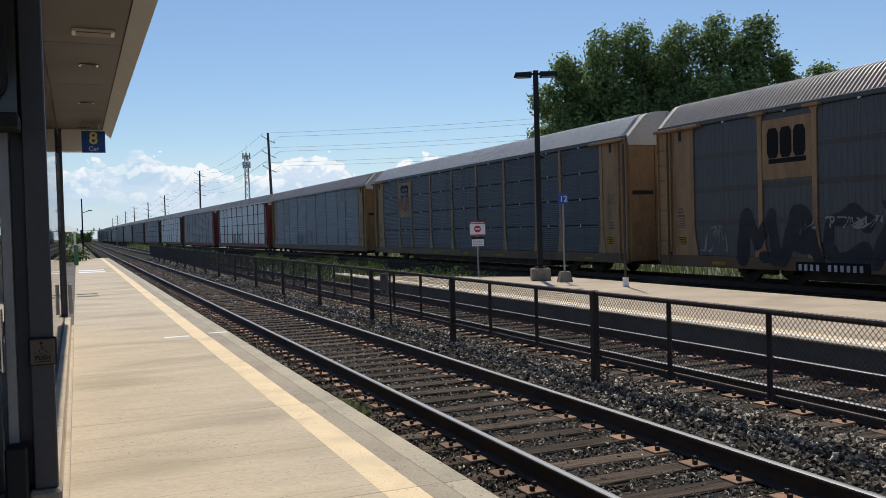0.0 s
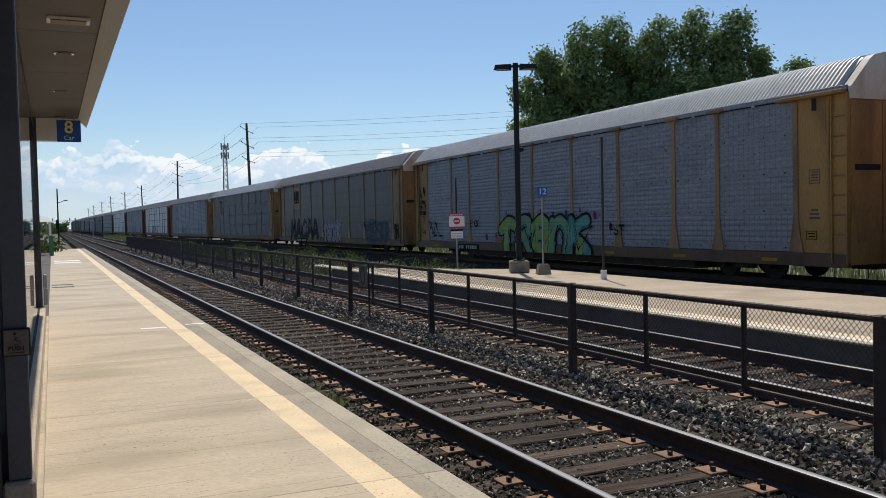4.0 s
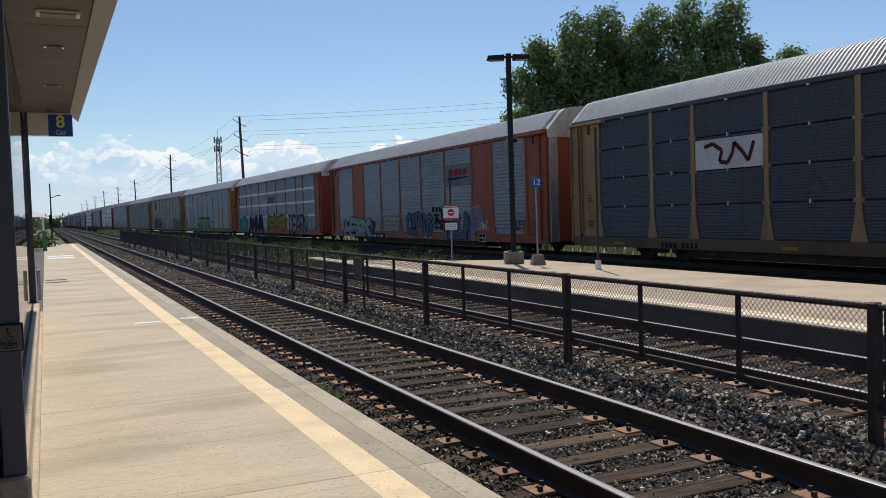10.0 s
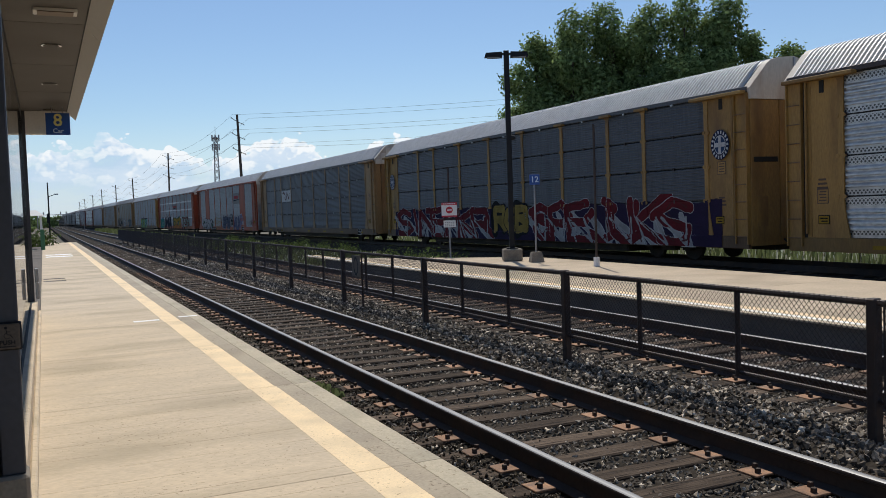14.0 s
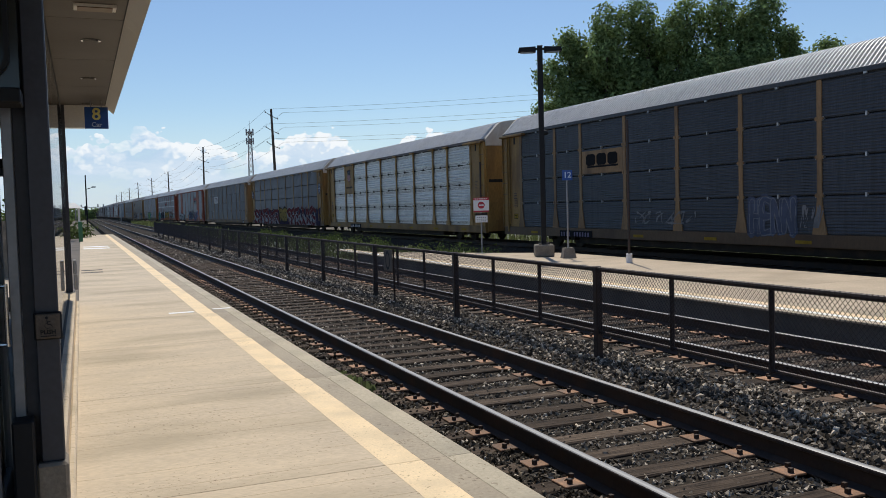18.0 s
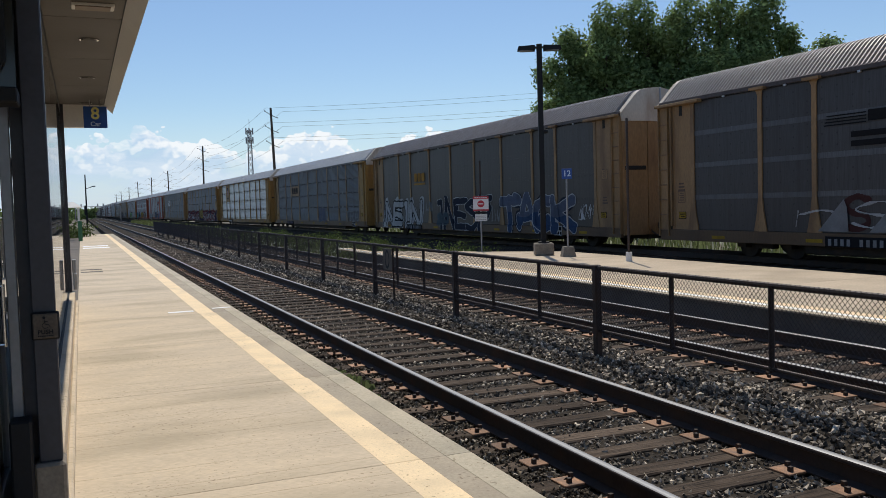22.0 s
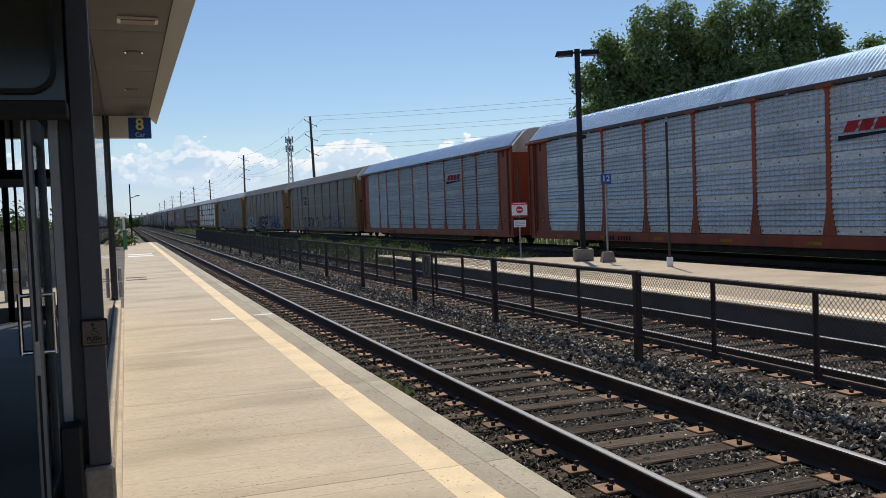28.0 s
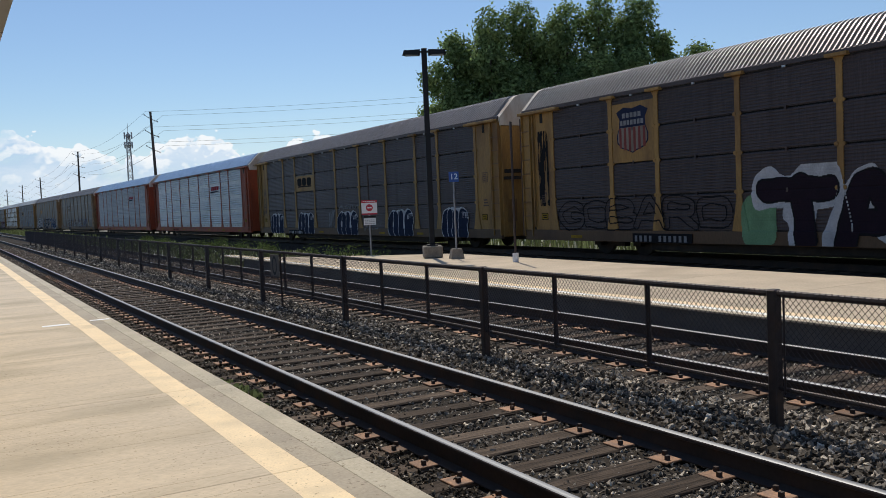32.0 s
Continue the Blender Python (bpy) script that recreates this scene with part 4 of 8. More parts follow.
def post_mesh(material, cap, joints):
    """Upright post with a T head under the eave and a foot that flares to the sill."""
    bm = bmesh.new()
    w = 0.078
    bm_box(bm, -0.022, 0.02, -w, w, Z_SILL1 - 0.06, Z_EAVE - 0.06)
    if cap:
        bm_box(bm, -0.15, 0.02, -0.27, 0.27, Z_EAVE - 0.10, Z_EAVE - 0.025)
        for s in (-1, 1):
            v = [bm.verts.new(p) for p in ((-0.026, s * w, Z_EAVE - 0.10), (-0.026, s * 0.15, Z_EAVE - 0.10), (-0.026, s * w, Z_EAVE - 0.22))]
            bm.faces.new(v)
    for s in (-1, 1):
        lo = [bm.verts.new((x, s * y, z)) for x in (-0.026, 0.01) for y, z in ((w, 1.70), (w, Z_SILL1), (0.235, Z_SILL1), (0.225, Z_SILL1 + 0.08), (0.125, 1.32))]
        bm.faces.new(lo[:5])
        bm.faces.new((lo[2], lo[7], lo[8], lo[3]))
        bm.faces.new((lo[3], lo[8], lo[9], lo[4]))
        bm.faces.new((lo[4], lo[9], lo[5], lo[0]))
    if joints:
        for z in (1.78, 2.74, 3.70):
            for s in (-1, 1):
                bm_tube(bm, (-0.034, s * (w + 0.01), z), (0.0, s * (w + 0.01), z), 0.055, n=8)
    return mesh_of("post", bm, material)


CARS = {}
ROOF_MESH = {}


def build_car(panel, style, pnt, roof, endp, solid=()):
    """One enclosed auto carrier, in its own space: y towards the train's head, the platform side at -x."""
    car = thing("autorack_car", "", "railway car", group="autorack freight train")
    hl = CAR_LEN / 2
    P, C, E_, Rf = PANELS[panel], PAINTS[pnt], PAINTS[endp], ROOFS[roof]
    if roof not in ROOF_MESH:
        ROOF_MESH[roof] = roof_mesh(Rf)
    part("roof", ROOF_MESH[roof], None, car, "ribbed metal roof")
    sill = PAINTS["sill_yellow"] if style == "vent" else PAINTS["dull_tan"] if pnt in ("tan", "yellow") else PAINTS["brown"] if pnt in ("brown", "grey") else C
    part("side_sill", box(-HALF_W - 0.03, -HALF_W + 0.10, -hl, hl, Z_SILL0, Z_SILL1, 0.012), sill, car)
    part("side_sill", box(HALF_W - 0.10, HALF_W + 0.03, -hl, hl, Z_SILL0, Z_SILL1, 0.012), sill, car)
    part("eave_rail", box(-HALF_W - 0.045, -HALF_W + 0.06, -hl, hl, Z_EAVE - 0.075, Z_EAVE + 0.05, 0.01), C if solid else PANELS["dusk"] if panel in ("sheet", "shine", "bright", "worn", "dim") else P, car)
    # a black strip paints the shade of the gap under the eave
    part("eave_gasket", box(-HALF_W - 0.012, -HALF_W + 0.05, -hl, hl, Z_EAVE - 0.105, Z_EAVE - 0.078), "cut", car, "black strip painted as the shaded gap under the eave")
    tab = mesh_of("tab", box(-HALF_W - 0.055, -HALF_W - 0.01, -0.045, 0.045, Z_EAVE - 0.12, Z_EAVE - 0.07), PANELS["trim"])
    for i in range(len(BAYS)):
        part("tab", tab, None, car, at=pose(0, sum(bay_span(i)) / 2, 0))
    part("side_wall", box(HALF_W - 0.05, HALF_W, -hl, hl, Z_SILL1, Z_EAVE), P, car)
    part("deck", box(-HALF_W + 0.1, HALF_W - 0.1, -hl + 0.1, hl - 0.1, 0.64, 0.78), "undergear", car)
    part("underframe", box(-1.35, 1.35, -7.7, 7.7, 0.20, 0.60, 0.05), "undergear", car, "black brake and frame gear")
    part("centre_sill", box(-0.35, 0.35, -hl + 0.3, hl - 0.3, 0.35, 0.78), "undergear", car)
    capped = not solid and panel != "dark" or pnt == "tan" and style != "seam" or pnt == "yellow"
    post = post_mesh(C if pnt != "brown" else PAINTS["grey"], capped, style in ("seam", "vent"))
    clip = PANELS["trim"] if pnt == "tan" and panel == "dark" else PANELS["dusk"]
    if style in ("wave", "ridge"):
        clip = PANELS[panel + "_band"]
    if style == "flat":
        clip = {"pale": PANELS["worn"], "dim": PANELS["slate"]}.get(panel, P)
    shapes = {}
    for i, w in enumerate(BAYS):
        y0, y1 = bay_span(i)
        if i in solid:
            part("side_panel", box(FACE - 0.02, FACE + 0.05, y0 + 0.01, y1 - 0.01, Z_SILL1 + 0.01, Z_EAVE - 0.09, 0.01), C, car, "flat painted steel panel")
            continue
        if w not in shapes:
            shapes[w] = panel_mesh(w - 0.02, P, style, clip)
        part("side_panel", shapes[w], None, car, at=pose(FACE, y0 + 0.01, 0))
    edges = [bay_span(0)[1]] + [bay_span(i)[0] for i in range(len(BAYS))]
    for y in edges:
        part("post", post, None, car, at=pose(-HALF_W, y, 0))
    strip = mesh_of("reflector", box(-HALF_W - 0.036, -HALF_W - 0.028, 0, 0.55, Z_SILL0 + 0.09, Z_SILL0 + 0.18), PAINTS["gold"])
    for i in range(7):
        part("reflector", strip, None, car, at=pose(0, -hl + 2.2 + i * 3.6, 0))
    for s in (-1, 1):
        y0, y1 = (hl - END + 0.08, hl) if s > 0 else (-hl, -hl + END - 0.08)
        zt = Z_EAVE - 0.09
        pa, pb = (y0, y1 - 0.57) if s > 0 else (y0 + 0.48, y1)
        panel_ = part("end_panel", box(-HALF_W, -HALF_W + 0.06, pa, pb, Z_SILL1 - 0.2 if s > 0 else Z_SILL1, zt, 0.01), E_, car)
        mid = (pa + pb) / 2
        part("seam", box(-HALF_W - 0.008, -HALF_W + 0.01, (pb - 0.14 if s > 0 else pa + 0.12) - 0.012, (pb - 0.14 if s > 0 else pa + 0.12) + 0.012, Z_SILL1 + 0.02, zt - 0.02), E_, panel_)
        part("lock_slot", box(-HALF_W - 0.012, -HALF_W + 0.01, mid - 0.07, mid + 0.07, zt - 0.36, zt - 0.06), "cut", panel_, "black lock slot under the eave")
        if s > 0:
            # solid black box, the gap's shade put into its colour
            part("end_gap", box(-HALF_W + 0.02, -HALF_W + 0.09, pb - 0.02, y1 - 0.40, Z_SILL1, zt), "cut", car, "black box painting the shade in the gap beside the ladder plate")
        la, lb = (y1 - 0.46, y1 + 0.02) if s > 0 else (y0 - 0.02, y0 + 0.46)
        bm = bmesh.new()
        lay = [(-HALF_W - 0.075, la), (-HALF_W - 0.075, la + 0.03), (-HALF_W - 0.015, la + 0.03), (-HALF_W - 0.015, lb - 0.03), (-HALF_W - 0.075, lb - 0.03), (-HALF_W - 0.075, lb), (-HALF_W + 0.05, lb), (-HALF_W + 0.05, la)]
        rings = [[bm.verts.new((x, y, z)) for x, y in lay] for z in (Z_SILL1 - 0.22, zt - 0.02)]
        for i in range(8):
            bm.faces.new((rings[0][i], rings[0][i - 1], rings[1][i - 1], rings[1][i]))
        bm.faces.new(rings[0])
        bm.faces.new(rings[1][::-1])
        bmesh.ops.recalc_face_normals(bm, faces=bm.faces)
        plate = part("ladder_plate", bm, E_, car, "upright channel plate with ladder rungs")
        rung = RUNGS.get(la) or RUNGS.setdefault(la, mesh_of("rung", tube((-HALF_W - 0.062, la + 0.01, 0), (-HALF_W - 0.062, lb - 0.01, 0), 0.013, n=6), PAINTS["rust_tan"]))
        for q in range(8):
            part("rung", rung, None, plate, at=pose(0, 0, 0.78 + 0.47 * q))
        part("eave_plate", box(-HALF_W - 0.21, -HALF_W - 0.02, y0 - (0.55 if s > 0 else -0.02), y1 + (0.02 if s > 0 else 0.55), Z_EAVE - 0.135, Z_EAVE - 0.045, 0.01), E_, car, "flat bar jutting out over the end door")
        part("rail_pipe", tube((-HALF_W - 0.05, mid + s * (pb - pa) * 0.47, Z_SILL1 + 0.1), (-HALF_W - 0.05, mid + s * (pb - pa) * 0.47, zt - 0.05), 0.03, n=8), E_, car)
        zn = 1.62 if s > 0 else 2.50
        note = part("data_plate", box(-HALF_W - 0.004, -HALF_W + 0.01, mid - 0.17, mid + 0.17, zn, zn + 0.36), PAINTS["brown"], car, "stencilled notice with a dark outline")
        part("field", box(-HALF_W - 0.007, -HALF_W, mid - 0.15, mid + 0.15, zn + 0.02, zn + 0.34), E_, note)
        for q in range(4):
            part("line", box(-HALF_W - 0.010, -HALF_W, mid - 0.11, mid + 0.11 - 0.03 * (q % 2), zn + 0.065 + 0.07 * q, zn + 0.095 + 0.07 * q), PAINTS["brown"], note)
        for q in range(3):
            part("stencil_line", box(-HALF_W - 0.006, -HALF_W, mid - 0.16 + 0.03 * q, mid + 0.16 - 0.02 * q, 1.98 + 0.1 * q - 0.35 * (s < 0), 2.03 + 0.1 * q - 0.35 * (s < 0)), PAINTS["brown"], car)
        def leaf(x0, x1, z0, z1, d, material, name, label, bevel=0.012):
            return part(name, box(x0, x1, min(s * (hl - 0.06), s * (hl + d)), max(s * (hl - 0.06), s * (hl + d)), z0, z1, bevel), material, car, label)

        cap_z = 4.46
        if endp != "tan_fold":
            if solid:
                leaf(-HALF_W + 0.05, -HALF_W + 0.42, 0.52, cap_z, 0.10, PANELS["silver"], "end_post", "grey galvanised corner sheet")
            for i in range(3):
                x0 = -HALF_W + 0.05 + i * 1.04
                if not (solid and i == 0):
                    leaf(x0, x0 + 1.02, 0.52, cap_z, 0.06, E_, "end_door", "flat steel end door leaf")
            if solid:
                leaf(-HALF_W + 0.43, -HALF_W + 1.06, 0.52, cap_z, 0.06, E_, "end_door", "flat steel end door leaf")
            elif endp != "orange":
                leaf(-HALF_W + 0.14, -HALF_W + 1.0, 2.78, 2.92, 0.075, "cut", "door_slot", "dark slot across the end door")
            leaf(-HALF_W + 0.22, -HALF_W + 0.62, 1.05, 1.85, 0.072, E_, "door_hatch", "", 0.006)
        else:
            for i in range(10):
                x0 = -HALF_W + 0.05 + i * 0.312
                leaf(x0, x0 + 0.285, 0.52, cap_z, 0.075 if i % 2 else 0.06, E_, "end_door", "folding steel end door leaf")
                peak = min(np.interp((x0, x0 + 0.285), *zip(*sorted(ROOF_LINE)))) - 0.06
                leaf(x0, x0 + 0.285, cap_z + 0.005, peak, 0.15, "end_white", "end_door_top", "white top of a door leaf", 0.008)
        bm = bmesh.new()
        cap = [(x * 1.004, z + 0.012) for x, z in ROOF_LINE]
        extrude_profile(bm, cap + [(HALF_W * 0.985, cap_z), (-HALF_W * 0.985, cap_z)], s * (hl - ROOF_BARE + 0.07), s * (hl + 0.10))
        part("roof_end_cap", bm, "end_white", car, "pale rust-streaked sheet closing the roof's end")
        # a solid near-black band paints the shade of the joint
        bm = bmesh.new()
        gap = [(x * 0.995, z - 0.012) for x, z in ROOF_LINE]
        extrude_profile(bm, gap + [(HALF_W * 0.98, cap_z + 0.1), (-HALF_W * 0.98, cap_z + 0.1)], s * (hl - ROOF_BARE - 0.02), s * (hl - ROOF_BARE + 0.075))
        part("roof_joint", bm, "cut", car, "black band painted as the shaded joint before the roof's end sheet")
        leaf(-0.035, 0.035, 5.05, 5.62, 0.14, "grey_metal", "end_rib", "")
        if panel == "dusk":
            # solid black bar standing in for a dark slot across the end
            part("end_rail", box(-HALF_W + 0.1, HALF_W - 0.1, min(s * hl, s * (hl + 0.14)), max(s * hl, s * (hl + 0.14)), 2.55, 2.66), "undergear", car)
        if s > 0 and (panel == "dusk" or endp not in ("tan", "yellow", "tan_fold")):
            bm = bmesh.new()
            for x in (-HALF_W + 0.0, -HALF_W + 0.42):
                bm_tube(bm, (x, s * (hl + 0.16), 0.55), (x, s * (hl + 0.16), Z_EAVE - 0.2), 0.022, n=6)
            for i in range(12):
                bm_tube(bm, (-HALF_W, s * (hl + 0.16), 0.72 + i * 0.31), (-HALF_W + 0.42, s * (hl + 0.16), 0.72 + i * 0.31), 0.014, n=5)
            part("ladder", bm, PAINTS["brown"] if endp in ("tan", "yellow", "tan_fold") else E_, car, "narrow steel ladder")
        bm = bmesh.new()
        for x in (-1.0, 1.0):
            bm_box(bm, x - 0.09, x + 0.09, s * 9.4 - 1.25, s * 9.4 + 1.25, 0.42, 0.60)
            bm_box(bm, x - 0.10, x + 0.10, s * 9.4 - 0.35, s * 9.4 + 0.35, 0.28, 0.70)
            for q in (-0.88, 0.88):
                bm_box(bm, x - 0.11, x + 0.11, s * 9.4 + q - 0.16, s * 9.4 + q + 0.16, 0.30, 0.58)
        bm_box(bm, -1.0, 1.0, s * 9.4 - 0.22, s * 9.4 + 0.22, 0.44, 0.66)
        tk = part("truck", bm, "undergear", car, "black cast steel truck")
        for q in (-0.88, 0.88):
            for x in (-0.755, 0.755):
                part("wheel", tube((x - 0.06, s * 9.4 + q, 0.42), (x + 0.06, s * 9.4 + q, 0.42), 0.42, n=24), "undergear", tk)
        bm = box(-0.12, 0.12, s * hl - 0.2, s * hl + 0.1, 0.70, 0.95, 0.03)
        bm_box(bm, -0.10, 0.10, min(s * hl, s * (hl + 0.88)), max(s * hl, s * (hl + 0.88)), 0.74, 0.92)
        part("coupler", bm, "undergear", car)
        bm = bmesh.new()
        for i in range(8):
            a = i / 8 * math.pi
            b_ = (i + 1) / 8 * math.pi
            bm_tube(bm, (-0.4, s * (hl + 0.9 * i / 8), 0.72 - 0.22 * math.sin(a)), (-0.4, s * (hl + 0.9 * (i + 1) / 8), 0.72 - 0.22 * math.sin(b_)), 0.025, n=5)
        part("brake_hose", bm, "undergear", car)
    return car


# ---- markings on the cars ----
def surface_x(y, z, style, solid=()):
    """x of the outer skin at (y, z) of a car's platform side, for arrays."""
    prof = rib_profile(style)
    pz, pd = [p[0] for p in prof], [p[1] for p in prof]
    x = FACE + np.minimum.reduce([np.interp(z + o, pz, pd) for o in (-0.02, 0.0, 0.02)])
    hl = CAR_LEN / 2
    edges = [bay_span(0)[1]] + [bay_span(i)[0] for i in range(len(BAYS))]
    for e in edges:
        x = np.where(np.abs(y - e) < 0.085 + 0.18 * np.clip((1.75 - z) / 0.8, 0, 1), np.minimum(x, -HALF_W - 0.027), x)
    for i in solid:
        a, b = bay_span(i)
        x = np.where((y > a) & (y < b), np.minimum(x, FACE - 0.02), x)
    x = np.where(np.abs(y) > hl - END + 0.06, -HALF_W, x)
    x = np.where(z < Z_SILL1 + 0.01, -HALF_W - 0.036, x)
    return x - 0.007


STROKES = {
    "t": [[(.05, .72), (.5, 1), (.98, .86)], [(.5, .95), (.38, .4), (.45, 0)]], "r": [[(.15, 0), (.18, .9), (.7, 1), (.9, .72), (.4, .5)], [(.5, .5), (.95, 0)]],
    "a": [[(.12, .8), (.55, 1.02), (.92, .75), (.88, 0)], [(.85, .48), (.3, .55), (.12, .25), (.45, .08), (.85, .3)]], "n": [[(.08, 0), (.12, .95)], [(.14, .75), (.6, 1.02), (.92, .7), (.9, 0)]],
    "k": [[(.08, 0), (.12, 1)], [(.95, 1.02), (.5, .85), (.25, .5)], [(.35, .5), (1.0, 0.02)]], "s": [[(.95, .8), (.5, 1.02), (.08, .75), (.3, .52), (.85, .4), (.8, .08), (.3, 0), (.02, .15)]],
    "i": [[(.5, 0), (.5, .62)], [(.5, .88), (.52, .95)]], "p": [[(.1, -.1), (.15, .95), (.75, 1), (.92, .7), (.7, .45), (.2, .45)]], "|": [[(.5, .02), (.5, .98)]],
    "P": [[(0, 0), (0, 1), (.8, 1), (.95, .72), (.75, .45), (0, .45)]], "Y": [[(0, 1), (.5, .5), (1, 1)], [(.5, .5), (.45, 0)]], "J": [[(.8, 1), (.85, .2), (.45, 0), (.05, .25)]],
    "R": [[(0, 0), (0, 1), (.8, 1), (.9, .75), (.75, .5), (0, .5)], [(.4, .5), (.95, 0)]], "G": [[(.95, .85), (.6, 1), (.1, .8), (0, .4), (.3, 0), (.9, .1), (.95, .45), (.55, .45)]],
    "B": [[(0, 0), (0, 1), (.8, .95), (.8, .6), (0, .52)], [(.4, .52), (.95, .4), (.9, .05), (0, 0)]], "T": [[(0, 1), (1, 1)], [(.5, 1), (.5, 0)]],
    "O": [[(.1, .1), (.1, .9), (.9, .9), (.9, .1), (.1, .1)]], "K": [[(0, 0), (0, 1)], [(.95, 1), (.1, .5), (.95, 0)]], "E": [[(.95, 1), (0, 1), (0, 0), (.95, 0)], [(0, .5), (.75, .5)]],
    "H": [[(0, 0), (.05, 1)], [(.95, 1), (.95, 0)], [(0, .5), (.95, .5)]], "N": [[(0, 0), (.05, 1), (.9, 0), (.95, 1)]], "I": [[(.5, 0), (.5, 1)]], "A": [[(0, 0), (.4, 1), (.6, 1), (1, 0)], [(.2, .38), (.8, .38)]], "U": [[(.05, 1), (.05, .2), (.4, 0), (.8, .1), (.95, 1)]],
    "F": [[(.95, 1), (0, 1), (.05, 0)], [(0, .55), (.75, .55)]], "W": [[(0, 1), (.2, 0), (.5, .7), (.75, 0), (1, 1)]], "D": [[(0, 0), (0, 1), (.7, .95), (.95, .6), (.9, .2), (.6, 0), (0, 0)]],
    "L": [[(.1, 1), (0, .05), (.95, 0)]], "C": [[(.95, .8), (.6, 1), (.1, .8), (0, .3), (.3, 0), (.95, .15)]], "M": [[(0, 0), (.1, 1), (.5, .4), (.9, 1), (1, 0)]], "V": [[(0, 1), (.5, 0), (1, 1)]],
    "S": [[(.95, .9), (.5, 1), (.05, .8), (.2, .55), (.8, .45), (.95, .2), (.5, 0), (.05, .1)]]}


def wild(rng):
    """A letter-like tangle that spells nothing."""
    out = []
    for _ in range(rng.randint(2, 3)):
        p = (rng.choice((0.05, 0.5, 0.9)), rng.choice((0.0, 0.5, 1.0)))
        line = [p]
        for _ in range(rng.randint(2, 4)):
            p = (min(1.05, max(-0.05, p[0] + rng.uniform(-0.8, 0.8))), min(1.1, max(-0.05, p[1] + rng.choice((-0.9, -0.5, 0.5, 0.9)) + rng.uniform(-0.15, 0.15))))
            line.append(p)
        out.append(line)
    return out


def distance_to(Y, Z, lines):
    best = np.full(Y.shape, 9.0)
    for line in lines:
        for (ya, za), (yb, zb) in zip(line, line[1:]):
            dy, dz = yb - ya, zb - za
            q = np.clip(((Y - ya) * dy + (Z - za) * dz) / (dy * dy + dz * dz + 1e-9), 0, 1)
            best = np.minimum(best, np.hypot(Y - ya - q * dy, Z - za - q * dz))
    return best


LAYER = {}


def rounded(line, n=5):
    """A stroke bent into a smooth curve through its points."""
    if len(line) < 3:
        return line
    p = [line[0]] + list(line) + [line[-1]]
    out = []
    for a, b, c, d in zip(p, p[1:], p[2:], p[3:]):
        for i in range(n):
            u = i / n
            out.append(tuple(0.5 * (2 * b[q] + (c[q] - a[q]) * u + (2 * a[q] - 5 * b[q] + 4 * c[q] - d[q]) * u * u + (3 * b[q] - a[q] - 3 * c[q] + d[q]) * u ** 3) for q in (0, 1)))
    return out + [line[-1]]


